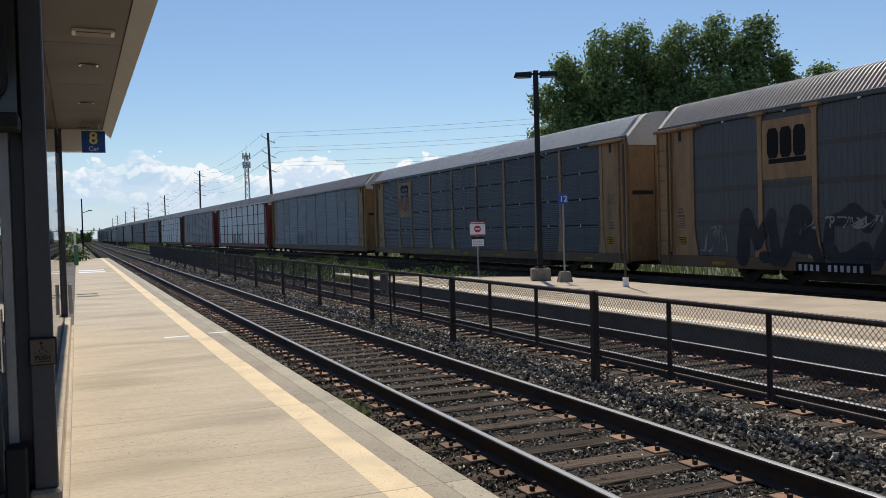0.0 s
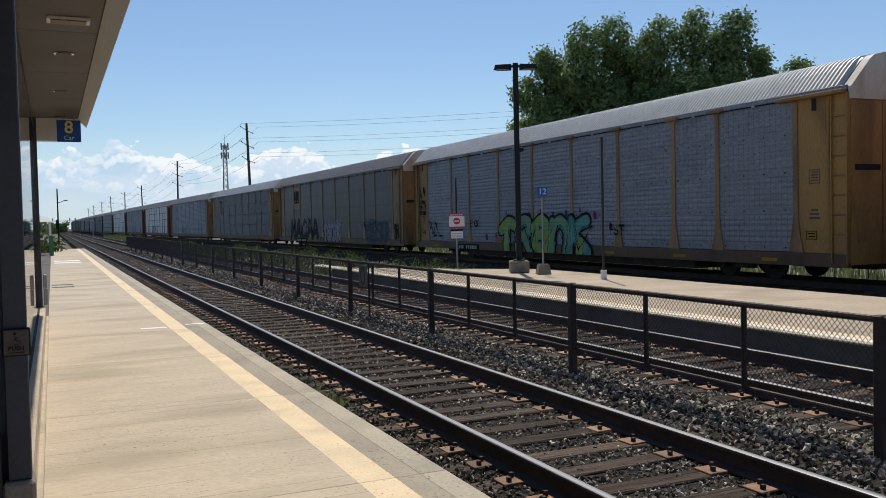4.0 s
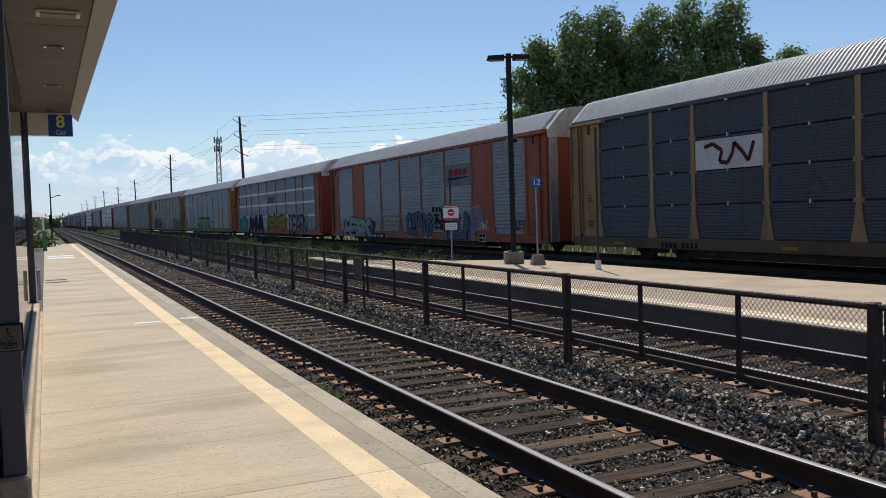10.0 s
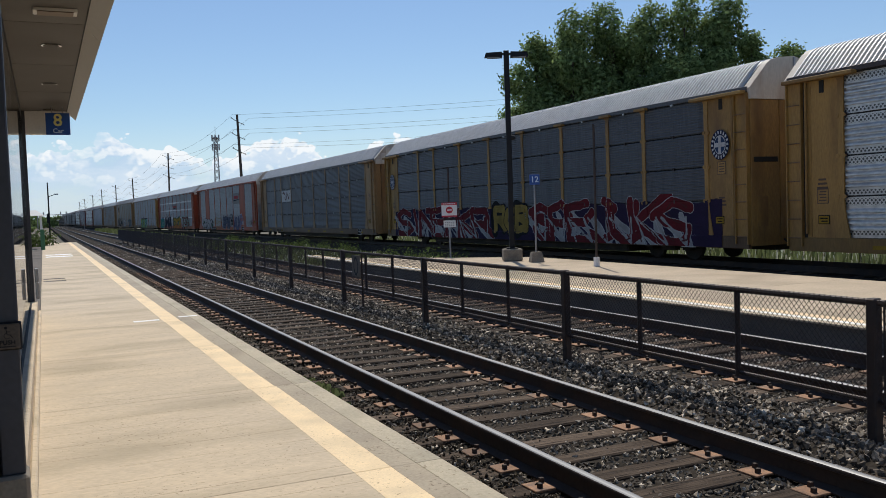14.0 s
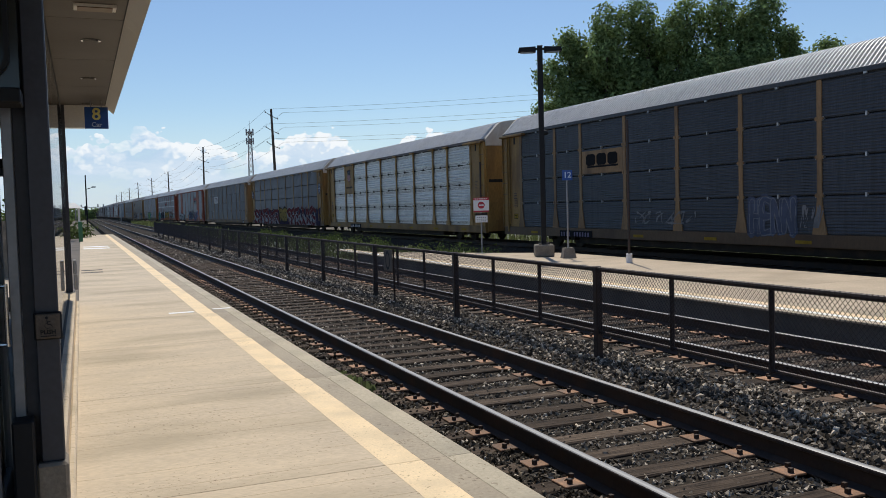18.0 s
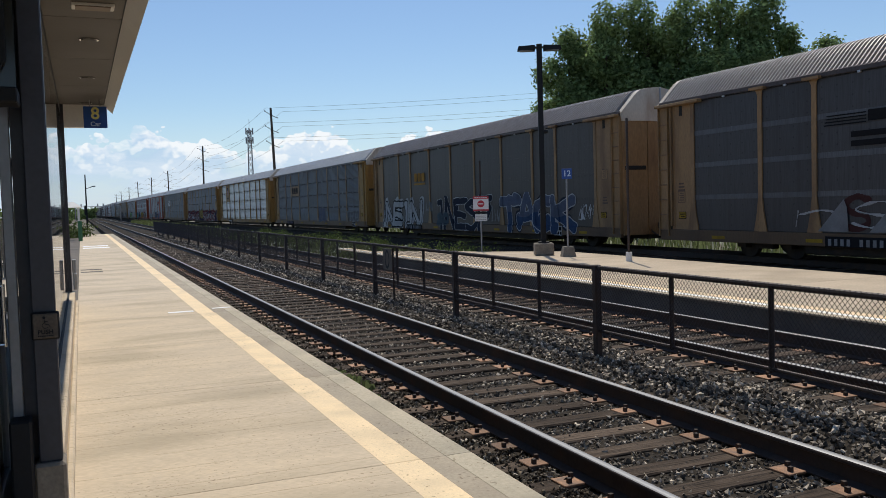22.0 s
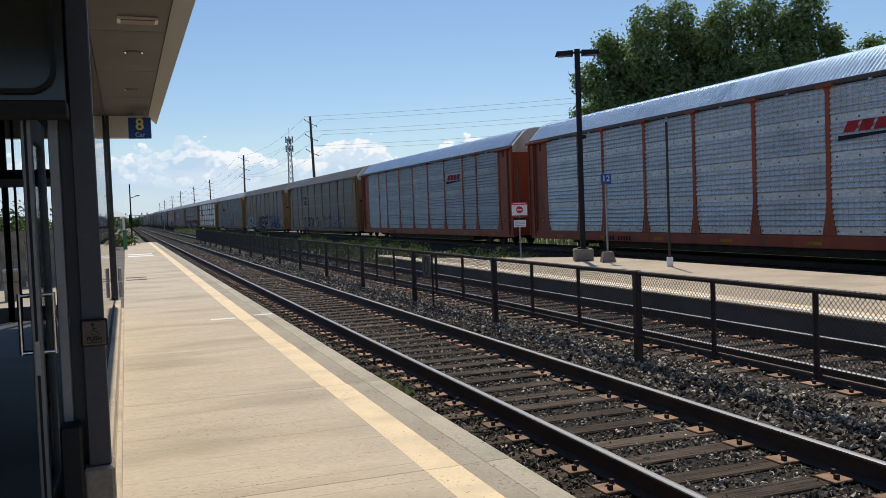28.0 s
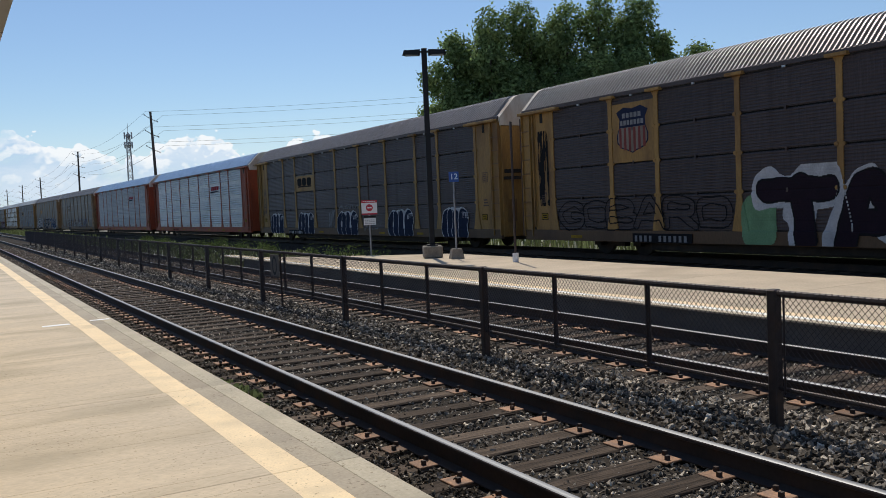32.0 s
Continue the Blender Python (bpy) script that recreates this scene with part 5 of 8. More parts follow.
def spray(car, style, y_lead, width, z0, z1, word, fat, fill, edge, cloud=None, cloud_fat=0.0, edge_fat=0.05, seed=1, slant=0.0, label="", solid=(), solid_cloud=False,
          soft=True, jog=0.04, kicks=0, low=None, drop=None, overlap=0.0):
    """Graffiti on the skin: strokes of paint, an edge colour round them, a cloud behind. word: letters, or a number of tangles.
    fill: a colour, or one for each letter. low: another fill under a height. drop: shift of a shadow in the edge colour."""
    LAYER[car.name] = LAYER.get(car.name, 0) + 1
    lift = 0.0014 * LAYER[car.name]
    rng = random.Random(seed)
    glyphs = [STROKES[c] for c in word] if isinstance(word, str) else [wild(rng) for _ in range(word)]
    n = len(glyphs)
    if fat > 0.08 and n > 1:
        y_lead, width, z0, z1 = y_lead - fat, width - 2 * fat, z0 + 0.4 * fat, z1 - 0.5 * fat
    step = width / n
    letters = []
    jog = jog if isinstance(word, str) and fat > 0.08 else 0.0
    grow = 0.16 if fat < 0.08 else 0.16 - overlap
    for i, g in enumerate(glyphs):
        lines = []
        for line in g:
            line = [(u + rng.uniform(-jog, jog), v + rng.uniform(-jog, jog)) for u, v in line]
            lines.append([(y_lead - (i + grow / 2 + (1 - grow) * u) * step - slant * v, z0 + (z1 - z0) * v) for u, v in (rounded(line) if soft else line)])
        for _ in range(kicks):
            # spikes thrown out from the letter
            y, z = rng.choice(rng.choice(lines))
            lines.append([(y, z), (y + rng.uniform(-0.4, 0.4) * step, z + rng.uniform(-0.15, 0.3) * (z1 - z0))])
        letters.append(lines)
    m = max(fat + edge_fat, cloud_fat) + 0.1 + (max(map(abs, drop)) if drop else 0.0)
    cell = 0.019
    ys = np.arange(y_lead - width - m - abs(slant), y_lead + m + abs(slant), cell)
    zs = np.arange(max(Z_SILL0 + 0.02, z0 - m), min(Z_EAVE - 0.12, z1 + m), cell)
    Y, Z = np.meshgrid((ys[:-1] + ys[1:]) / 2, (zs[:-1] + zs[1:]) / 2)
    ok = np.abs(Y) < CAR_LEN / 2 - 0.02
    wave = 0.02 * np.sin(Y * 9 + seed) * np.sin(Z * 7)
    dist = [distance_to(Y, Z, lines) + wave for lines in letters]
    code = np.full(Y.shape, -1)
    if cloud:
        wob = cloud_fat + 0.25 * cloud_fat * (np.sin(Y * 3.1 + seed) + 0.6 * np.sin(Y * 7.3 + Z * 4))
        code[(np.minimum.reduce(dist) < wob) if not solid_cloud else (Z < z1 + 0.06 + 0.05 * np.sin(Y * 4)) & (Z > z0 - 0.1)] = 2
    if drop:
        for lines in letters:
            code[distance_to(Y - drop[0], Z - drop[1], lines) < fat + edge_fat] = 1
    fills = [fill] if isinstance(fill, str) or fill is None else list(fill)
    for i, d in enumerate(dist):
        code[d < fat + edge_fat] = 1
        if fill:
            code[d < fat] = 3 + i % len(fills) if len(fills) > 1 else 0
            if low:
                code[(d < fat) & (Z < low[1] + 0.12 * np.sin(Y * 2.3 + seed))] = 3 + len(fills)
        elif edge:
            code[d < fat - edge_fat] = 2 if cloud else -1
    code[~ok] = -1
    YY, ZZ = np.meshgrid(ys, zs)
    X = surface_x(YY, ZZ, style, solid) - lift
    w = len(ys)
    # runs of equal colour on flat skin become one face
    flat = (np.abs(np.diff(X[:, :-1], axis=1)) < 1e-6) & (np.abs(np.diff(X[:, 1:], axis=1)) < 1e-6)
    same = np.zeros(code.shape, bool)
    same[:, 1:] = (code[:, 1:] == code[:, :-1]) & flat[:-1] & flat[1:]
    jj, ii = np.nonzero((code >= 0) & ~same)
    last = np.ones(code.shape, bool)
    last[:, :-1] = ~same[:, 1:]
    je, ie = np.nonzero((code >= 0) & last)
    a, e = jj * w + ii, je * w + ie
    F = np.stack([a, e + 1, e + w + 1, a + w], 1)
    used, inv = np.unique(F, return_inverse=True)
    V = np.stack([X.ravel()[used], YY.ravel()[used], ZZ.ravel()[used]], 1)
    me = bpy.data.meshes.new("graffiti")
    me.from_pydata(V.tolist(), [], inv.reshape(-1, 4).tolist())
    main = fills[0]
    cols = [main or edge, edge or main, cloud or edge or main] + [c or edge for c in fills] + [low[0] if low else main or edge]
    for c in cols:
        me.materials.append(PAINTS[c])
    me.polygons.foreach_set("material_index", code[jj, ii].astype(np.int32))
    me.update()
    tagged(part("graffiti", me, None, car, label or "spray-painted graffiti"), kind="stuff")


def flat_poly(bm, x, pts):
    bm.faces.new([bm.verts.new((x, y, z)) for y, z in pts])


def board(car, i, z0, z1, material, kind, inset=0.0, small=False):
    """A painted sign board in bay i with a plain-shape emblem."""
    a, b = bay_span(i)
    a, b = a + 0.09 + inset, b - 0.09 - inset
    x = -HALF_W - 0.012
    bd = car
    if material:
        bd = part("sign_board", box(x, FACE + 0.02, a, b, z0, z1, 0.008), PAINTS[material], car, "painted emblem board")
    else:
        x = FACE - 0.03
    w, h, x1 = b - a, z1 - z0, x - 0.006
    if kind == "blocks":
        ink = PAINTS["black"] if material else PAINTS["amber"]
        for q in range(3):
            bm = bmesh.new()
            yy = b - w * (0.11 + 0.27 * q) if material else b - w * (0.14 + 0.26 * q)
            zc = z0 + h * 0.60
            hh, ww = (h * 0.50, w * 0.235) if material else (min(h * 0.40, 0.46), w * 0.20)
            shape = [(0, .32), (0, -.32), (-.18, -.5), (-.82, -.5), (-1, -.32), (-1, .32), (-.82, .5), (-.18, .5)]
            flat_poly(bm, x1, [(yy + u * ww * 1.02, zc + v * hh) for u, v in shape])
            part("emblem", bm, ink, bd, "chunky block emblem")
        bm = bmesh.new()
        flat_poly(bm, x1, [(b - w * 0.14, z0 + h * 0.34), (b - w * 0.14, z0 + h * 0.26), (a + w * 0.10, z0 + h * 0.26), (a + w * 0.10, z0 + h * 0.34)])
        part("emblem", bm, ink, bd, "bar under the block emblem")
    elif kind == "shield":
        c, r = (a + b) / 2, w * (0.22 if small else 0.38)
        zt, zb = (z1 - h * 0.13, z0 + h * 0.42) if small else (z1 - h * 0.07, z0 + h * 0.15)
        zm = zt - (zt - zb) * 0.44
        edge = [(1.0, 0.90), (0.55, 1.0), (0.0, 0.955), (-0.55, 1.0), (-1.0, 0.90), (-0.80, 0.74), (-0.84, 0.56), (-1.0, 0.40), (-0.98, 0.24), (-0.72, 0.12), (-0.25, 0.05), (0.0, 0.0),
                (0.25, 0.05), (0.72, 0.12), (0.98, 0.24), (1.0, 0.40), (0.84, 0.56), (0.80, 0.74)]
        bm = bmesh.new()
        flat_poly(bm, x1, [(c + r * u, zb + (zt - zb) * v) for u, v in edge])
        part("emblem", bm, PAINTS["steel_navy"], bd, "navy shield emblem")
        bm = bmesh.new()
        flat_poly(bm, x1 - 0.004, [(c + r * u * 0.93, zb + (zt - zb) * (v * 0.95 + 0.025)) for u, v in edge if v < 0.5] + [(c + r * 0.80, zm), (c - r * 0.80, zm)][::1])
        part("emblem", bm, PAINTS["whitewash" if small else "dusty"], bd, "pale striped foot of the shield emblem")
        for q in range(6):
            bm = bmesh.new()
            u = 0.75 - 0.30 * q
            yy = c + r * u
            flat_poly(bm, x1 - 0.008, [(yy + r * 0.075, zm - 0.01), (yy - r * 0.075, zm - 0.01), (yy - r * 0.075, zb + (0.04 + 0.15 * u * u) * (zt - zb)), (yy + r * 0.075, zb + (0.04 + 0.15 * u * u) * (zt - zb))])
            part("emblem", bm, PAINTS["shield_red" if small else "faded_red"], bd, "faded red stripe of the shield emblem")
        for q, (count, half) in enumerate(((5, 0.62), (7, 0.76))):
            bm = bmesh.new()
            zz = zt - (zt - zb) * (0.13 + 0.155 * q)
            for g in range(count):
                y2 = c + r * half * (1 - 2 * g / count)
                flat_poly(bm, x1 - 0.005, [(y2, zz), (y2, zz - 0.105 * (zt - zb)), (y2 - r * half * 1.5 / count, zz - 0.105 * (zt - zb)), (y2 - r * half * 1.5 / count, zz)])
            part("emblem", bm, PAINTS["chalk"], bd, "row of pale blocks on the shield emblem")
    elif kind == "swoosh":
        for q in range(4):
            bm = bmesh.new()
            yy = b - w * (0.16 + 0.18 * q)
            zb, zt, s = z0 + h * 0.46, z0 + h * 0.76, 0.12 * w
            flat_poly(bm, x1, [(yy, zb), (yy - 0.145 * w, zb), (yy - 0.145 * w - s * 0.5, zt), (yy - s * 0.5, zt)])
            part("emblem", bm, PAINTS["shield_red"], bd, "red slanted emblem bar")
        bm = bmesh.new()
        flat_poly(bm, x1, [(b - w * 0.10, z0 + h * 0.38), (b - w * 0.10, z0 + h * 0.24), (a + w * 0.08, z0 + h * 0.36), (a + w * 0.08, z0 + h * 0.40)])
        part("emblem", bm, PAINTS["navy"], bd, "dark wedge under the emblem")
    elif kind == "stripes":
        for q in range(4):
            bm = bmesh.new()
            zz = z1 - 0.06 - 0.075 * q
            flat_poly(bm, x1, [(b - 0.02 + 0.03 * q - 0.1, zz), (b - 0.12 + 0.03 * q, zz - 0.03), (a + w * 0.42, zz - 0.03), (a + w * 0.42, zz)])
            part("emblem", bm, PAINTS["black"], bd, "thin dark stripe emblem")
        for zz, y0, y1 in ((z1 - 0.03, a + w * 0.40, a + w * 0.12), (z1 - 0.50, a + w * 0.62, a + w * 0.14), (z1 - 0.72, a + w * 0.62, a + w * 0.04)):
            bm = bmesh.new()
            hh = 0.26 if zz > z1 - 0.1 else 0.14
            flat_poly(bm, x1, [(y0, zz), (y0, zz - hh), (y1, zz - hh), (y1, zz)])
            part("emblem", bm, PAINTS["black"], bd, "dark emblem block")
    elif kind == "loops":
        bm = bmesh.new()
        pts = [(0.85, 0.75), (0.72, 0.85), (0.58, 0.6), (0.62, 0.25), (0.5, 0.18), (0.42, 0.5), (0.40, 0.82), (0.28, 0.5), (0.2, 0.2), (0.12, 0.8)]
        for (u, v), (u2, v2) in zip(pts, pts[1:]):
            ya, za, yb, zb = a + w * u, z0 + h * v, a + w * u2, z0 + h * v2
            L = math.hypot(yb - ya, zb - za)
            ny, nz = -(zb - za) / L * 0.06, (yb - ya) / L * 0.06
            flat_poly(bm, x1, [(ya + ny, za + nz), (yb + ny, zb + nz), (yb - ny, zb - nz), (ya - ny, za - nz)])
        part("emblem", bm, PAINTS["maroon"], bd, "looping dark red line emblem")


def bars(car, y_lead, count, z, h=0.16, material="white", plate=True):
    """Unreadable car number on the sill: plain bars."""
    x = -HALF_W - 0.056
    if plate:
        part("number_plate", box(x, x + 0.024, y_lead - count * 0.19 - 0.1, y_lead + 0.1, z - 0.025, z + h + 0.06), PAINTS["black"], car, "black painted patch")
    bm = bmesh.new()
    for i in range(count):
        if i == 4:
            continue
        y = y_lead - i * 0.19
        flat_poly(bm, x - 0.005, [(y, z), (y - 0.10, z), (y - 0.10, z + h), (y, z + h)])
    tagged(part("car_number", bm, PAINTS[material], car, "row of short pale bars"), kind="stuff")


# for each car from the head of the train: panel colour, panel style, posts, roof, ends, bays of plain steel, label
CAR_KINDS = {k: ("dark", "seam", "brown", "grey", "brown", (), "") for k in range(-14, 16)}
CAR_KINDS.update({
    -9: ("mid", "rib", "brown", "grey", "brown", (), ""), -8: ("dark", "rib", "brown", "grey", "brown", (), ""), -7: ("mid", "rib", "brown", "grey", "brown", (), ""),
    -5: ("mid", "seam", "brown", "grey", "brown", (), ""), -4: ("silver", "seam", "brown", "grey", "brown", (), ""), -3: ("mid", "rib", "red", "grey", "red", (), ""),
    -2: ("silver", "seam", "red", "grey", "red", (), ""), -1: ("blue", "rib", "brown", "grey", "tan", (), "weathered grey auto-carrier car with brown ends"),
    0: ("dark", "seam", "tan", "white", "tan", (), "dark auto-carrier car with a shield board and tan ends"),
    1: ("pale", "flat", "tan", "grey", "tan", (), "dark auto-carrier car with a tan emblem board and black graffiti"),
    2: ("blue", "wave", "tan", "white", "yellow", (), "blue-grey auto-carrier car with green and yellow graffiti"),
    3: ("mid", "band", "orange", "white", "orange", (), "grey auto-carrier car with orange posts and pale bands"),
    4: ("mid", "wave", "orange", "white", "orange", (1, 7), "grey auto-carrier car with solid orange panels"),
    5: ("dark", "seam", "tan", "white", "tan_fold", (), "dark auto-carrier car with a white emblem board"),
    6: ("slate", "seam", "yellow", "white", "yellow", (), "dark auto-carrier car with purple, red and gold graffiti"),
    7: ("bright", "vent", "yellow", "white", "yellow", (), "bright silver auto-carrier car with yellow posts and shield board"),
    8: ("dark", "seam", "tan", "white", "yellow", (), "dark auto-carrier car with a tan emblem board and pale tag"),
    9: ("worn", "flat", "tan", "grey", "tan", (), "dark brownish auto-carrier car with white and blue graffiti"),
    10: ("dim", "flat", "tan", "grey", "tan", (), "dark brownish auto-carrier car with pale lettered graffiti"),
    11: ("sheet", "ridge", "orange", "steel", "orange", (), "silver auto-carrier car with orange posts and red emblem"),
    12: ("shine", "ridge", "orange", "steel", "orange", (), "silver auto-carrier car with orange ladder, ends and posts"),
    13: ("dusk", "seam", "yellow", "grey", "yellow", (), "dark auto-carrier car with five blue and white graffiti tags"),
    14: ("dusk", "seam", "yellow", "grey", "yellow", (), "dark auto-carrier car with a shield board and black-white graffiti"),
    15: ("dark", "rib", "tan", "grey", "tan", (), "")})
COLOUR = {"shine": "bright silver", "dim": "dark grey", "slate": "slate grey", "worn": "dark worn grey", "pale": "weathered grey", "sheet": "silver", "dark": "dark grey", "dusk": "dark brown-grey", "blue": "blue-grey", "mid": "grey", "bright": "bright silver", "silver": "silver"}
TRAIN = {}


def train():
    for k in sorted(CAR_KINDS):
        kind = CAR_KINDS[k][:6]
        if kind not in CARS:
            CARS[kind] = build_car(*kind)
        TRAIN[k] = None
    used = set()
    for k in sorted(CAR_KINDS):
        kind = CAR_KINDS[k][:6]
        if kind in used:
            TRAIN[k] = copy_thing(CARS[kind], car_pose(k, 0))
        else:
            used.add(kind)
            TRAIN[k] = CARS[kind]
            TRAIN[k].matrix_world = car_pose(k, 0)
        tagged(TRAIN[k], CAR_KINDS[k][6] or "%s auto-carrier freight car with %s posts" % (COLOUR[kind[0]], kind[2]))


def scrawl(car, style, y_lead, width, z, h, count, material, seed, thick=0.014, solid=(), slant=0.1):
    """A line of thin handwriting that cannot be read."""
    spray(car, style, y_lead, width, z, z + h, count, thick, material, material, edge_fat=0.006, seed=seed, slant=slant, label="thin illegible marker tag", solid=solid)


def stencil_box(car, y_lead, z=0.44):
    """Inspection stencil on the sill: a black square panel in a white frame with cross lines."""
    x = -HALF_W - 0.038
    p = part("inspection_stencil", box(x, x + 0.012, y_lead - 0.62, y_lead, z, z + 0.36), PAINTS["whitewash"], car, "black inspection stencil in a white frame")
    for y0, y1, z0, z1 in ((0.03, 0.29, 0.19, 0.33), (0.33, 0.59, 0.19, 0.33), (0.03, 0.42, 0.03, 0.15), (0.46, 0.59, 0.03, 0.15)):
        part("field", box(x - 0.004, x + 0.004, y_lead - y1, y_lead - y0, z + z0, z + z1), PAINTS["black"], p)


def triangle(car, y, z0, w, h, material):
    bm = bmesh.new()
    flat_poly(bm, -HALF_W - 0.029, [(y, z0), (y - w, z0), (y - w * 0.95, z0 + h * 0.75), (y - w * 0.85, z0 + h)])
    tagged(part("graffiti", bm, PAINTS[material], car, "pale painted wedge behind a letter"), kind="stuff")


def markings():
    hl = CAR_LEN / 2
    T = TRAIN
    for k in range(-2, 15):
        for y in (hl - 1.08, -hl + 1.10):
            lb = part("warning_label", box(-HALF_W - 0.010, -HALF_W + 0.01, y - 0.17, y + 0.17, 1.12, 1.34), PAINTS["black"], T[k], "small yellow warning label")
            part("field", box(-HALF_W - 0.013, -HALF_W, y - 0.15, y + 0.15, 1.14, 1.32), PAINTS["gold"], lb)
            part("line", box(-HALF_W - 0.016, -HALF_W, y - 0.11, y + 0.11, 1.25, 1.28), PAINTS["black"], lb)
            part("line", box(-HALF_W - 0.016, -HALF_W, y - 0.11, y + 0.08, 1.18, 1.21), PAINTS["black"], lb)
    board(T[-1], 1, 2.4, 4.4, "grey", "")
    board(T[0], 1, 2.5, 4.45, "tan", "shield")
    # dark car with the black ghost lettering
    board(T[1], 1, 2.88, 4.48, "tan", "blocks")
    spray(T[1], "flat", hl - 3.5, 7.6, 0.72, 1.95, "MACAA", 0.12, "soot", "soot", "soot", 0.20, edge_fat=0.03, seed=3, soft=False, kicks=1)
    scrawl(T[1], "flat", hl - 5.9, 3.2, 1.58, 0.22, 7, "chalk", 7)
    spray(T[1], "flat", hl - 12.1, 3.9, 0.58, 1.70, "tanrk", 0.14, "silver_paint", "black", "chalk", 0.24, edge_fat=0.030, seed=8, overlap=0.12, drop=(0.05, -0.03))
    scrawl(T[1], "flat", hl - 1.7, 1.4, 0.98, 0.6, 3, "chalk", 5)
    scrawl(T[1], "flat", hl - 19.5, 0.8, 1.3, 0.4, 3, "chalk", 15)
    spray(T[1], "flat", hl - 20.4, 4.4, 0.66, 1.75, "YESI", 0.13, "petrol", "chalk", "petrol", 0.22, edge_fat=0.022, seed=9, soft=False, kicks=1)
    scrawl(T[1], "flat", hl - 24.2, 0.7, 1.5, 0.3, 4, "chalk", 16)
    spray(T[1], "flat", hl - 25.5, 0.5, 0.9, 1.5, 2, 0.05, "black", "black", edge_fat=0.02, seed=17, label="black spray blot on the end panel")
    bars(T[1], hl - 5.8, 11, 0.48)
    # blue-grey car with the green piece
    for q in range(11):
        y, z = hl - 7.9 - q * 0.92, 1.82 + 0.09 * ((q * 7) % 3) - 0.85 * (q < 2) - 0.5 * (q > 9)
        spray(T[2], "wave", y, 0.22, z, z + 0.1, "|", 0.095 - 0.02 * (q % 3), "plum", "plum", seed=q, edge_fat=0.0, label="purple spray dot")
    piece = dict(seed=11, jog=0.03, overlap=0.10)
    spray(T[2], "wave", hl - 9.1, 7.0, 0.46, 1.78, "trank", 0.25, ("sage", "jade", "sage", "jade", "teal"), "black", None, 0.0, edge_fat=0.05, drop=(-0.05, 0.02), **piece)
    spray(T[2], "wave", hl - 9.1, 7.0, 0.46, 1.78, "trank", 0.15, ("lime", "sage", "lime", "sage", "aqua"), "sage", None, 0.0, edge_fat=0.02, label="paler middle of the letters", **piece)
    spray(T[2], "wave", hl - 9.12, 7.0, 0.47, 1.77, "trank", 0.245, None, "black", None, 0.0, edge_fat=0.014, label="black outline of the letters", **piece)
    spray(T[2], "wave", hl - 14.8, 1.1, 0.56, 0.9, "|", 0.22, "lime", "black", seed=13, edge_fat=0.02, label="yellow-green fill of the last letter")
    spray(T[2], "wave", hl - 9.4, 6.5, 0.70, 1.66, "trank", 0.018, "pale_mint", None, edge_fat=0.0, seed=11, label="pale highlights of the graffiti", slant=0.05)
    spray(T[2], "wave", hl - 9.6, 6.3, 0.62, 1.50, "VNVNV", 0.014, "black", None, edge_fat=0.0, seed=25, label="thin black lines in the letters", slant=0.3, soft=False)
    for q, word in enumerate(("THOSE", "THAT", "KNOW")):
        spray(T[2], "wave", hl - 0.72, 0.72, 2.62 - 0.26 * q, 2.79 - 0.26 * q, word, 0.020, "black", "black", edge_fat=0.004, seed=19 + q, label="black marker lettering on the end panel")
    scrawl(T[2], "wave", hl - 0.72, 0.7, 2.98, 0.42, 3, "black", 18, 0.02)
    spray(T[2], "wave", hl - 2.05, 1.0, 1.15, 1.72, "BUCK", 0.014, "black", "black", edge_fat=0.005, seed=12, slant=-0.2, label="looping black tag")
    scrawl(T[2], "wave", hl - 2.3, 1.2, 1.0, 0.06, 2, "black", 20)
    scrawl(T[2], "wave", hl - 4.3, 1.6, 1.05, 0.55, 3, "chalk", 22)
    spray(T[2], "wave", hl - 6.5, 0.85, 1.48, 1.76, "BUCK", 0.013, "black", "black", edge_fat=0.005, seed=14)
    spray(T[2], "wave", hl - 17.2, 0.8, 1.20, 1.50, "FST", 0.015, "black", "black", edge_fat=0.006, seed=23)
    bars(T[2], hl - 5.1, 11, 0.48)
    # orange-posted car with bands
    spray(T[3], "band", hl - 1.5, 3.3, 0.62, 1.62, "sOO", 0.24, "teal", "sky_blue", "deep_blue", 0.36, edge_fat=0.06, seed=21, jog=0.08, overlap=0.15)
    spray(T[3], "band", hl - 2.0, 2.4, 0.8, 1.2, "OO", 0.05, "sage", None, edge_fat=0.0, seed=26, label="green swirls in the graffiti")
    spray(T[3], "band", hl - 5.2, 5.4, 0.55, 1.75, "AMNA", 0.22, "navy", "navy", "navy", 0.24, edge_fat=0.02, seed=22, soft=False, kicks=2, jog=0.09, overlap=0.2)
    spray(T[3], "band", hl - 6.6, 4.4, 1.5, 2.35, "MVM", 0.018, "black", "black", edge_fat=0.012, seed=27, soft=False, label="black spiky crown outline")
    spray(T[3], "band", hl - 12.1, 5.5, 0.52, 1.78, "SOKOR", 0.18, "gold", "moss", "bottle", 0.30, edge_fat=0.065, seed=23, soft=False, jog=0.03, overlap=0.16, low=("rust_orange", 0.95))
    spray(T[3], "band", hl - 18.4, 5.0, 0.50, 1.86, "DEARN", 0.10, "crimson", "mint", None, 0.0, edge_fat=0.03, seed=24, soft=False, jog=0.05, overlap=0.08, drop=(-0.06, -0.03))
    board(T[3], 4, 2.72, 3.6, "grey", "swoosh")
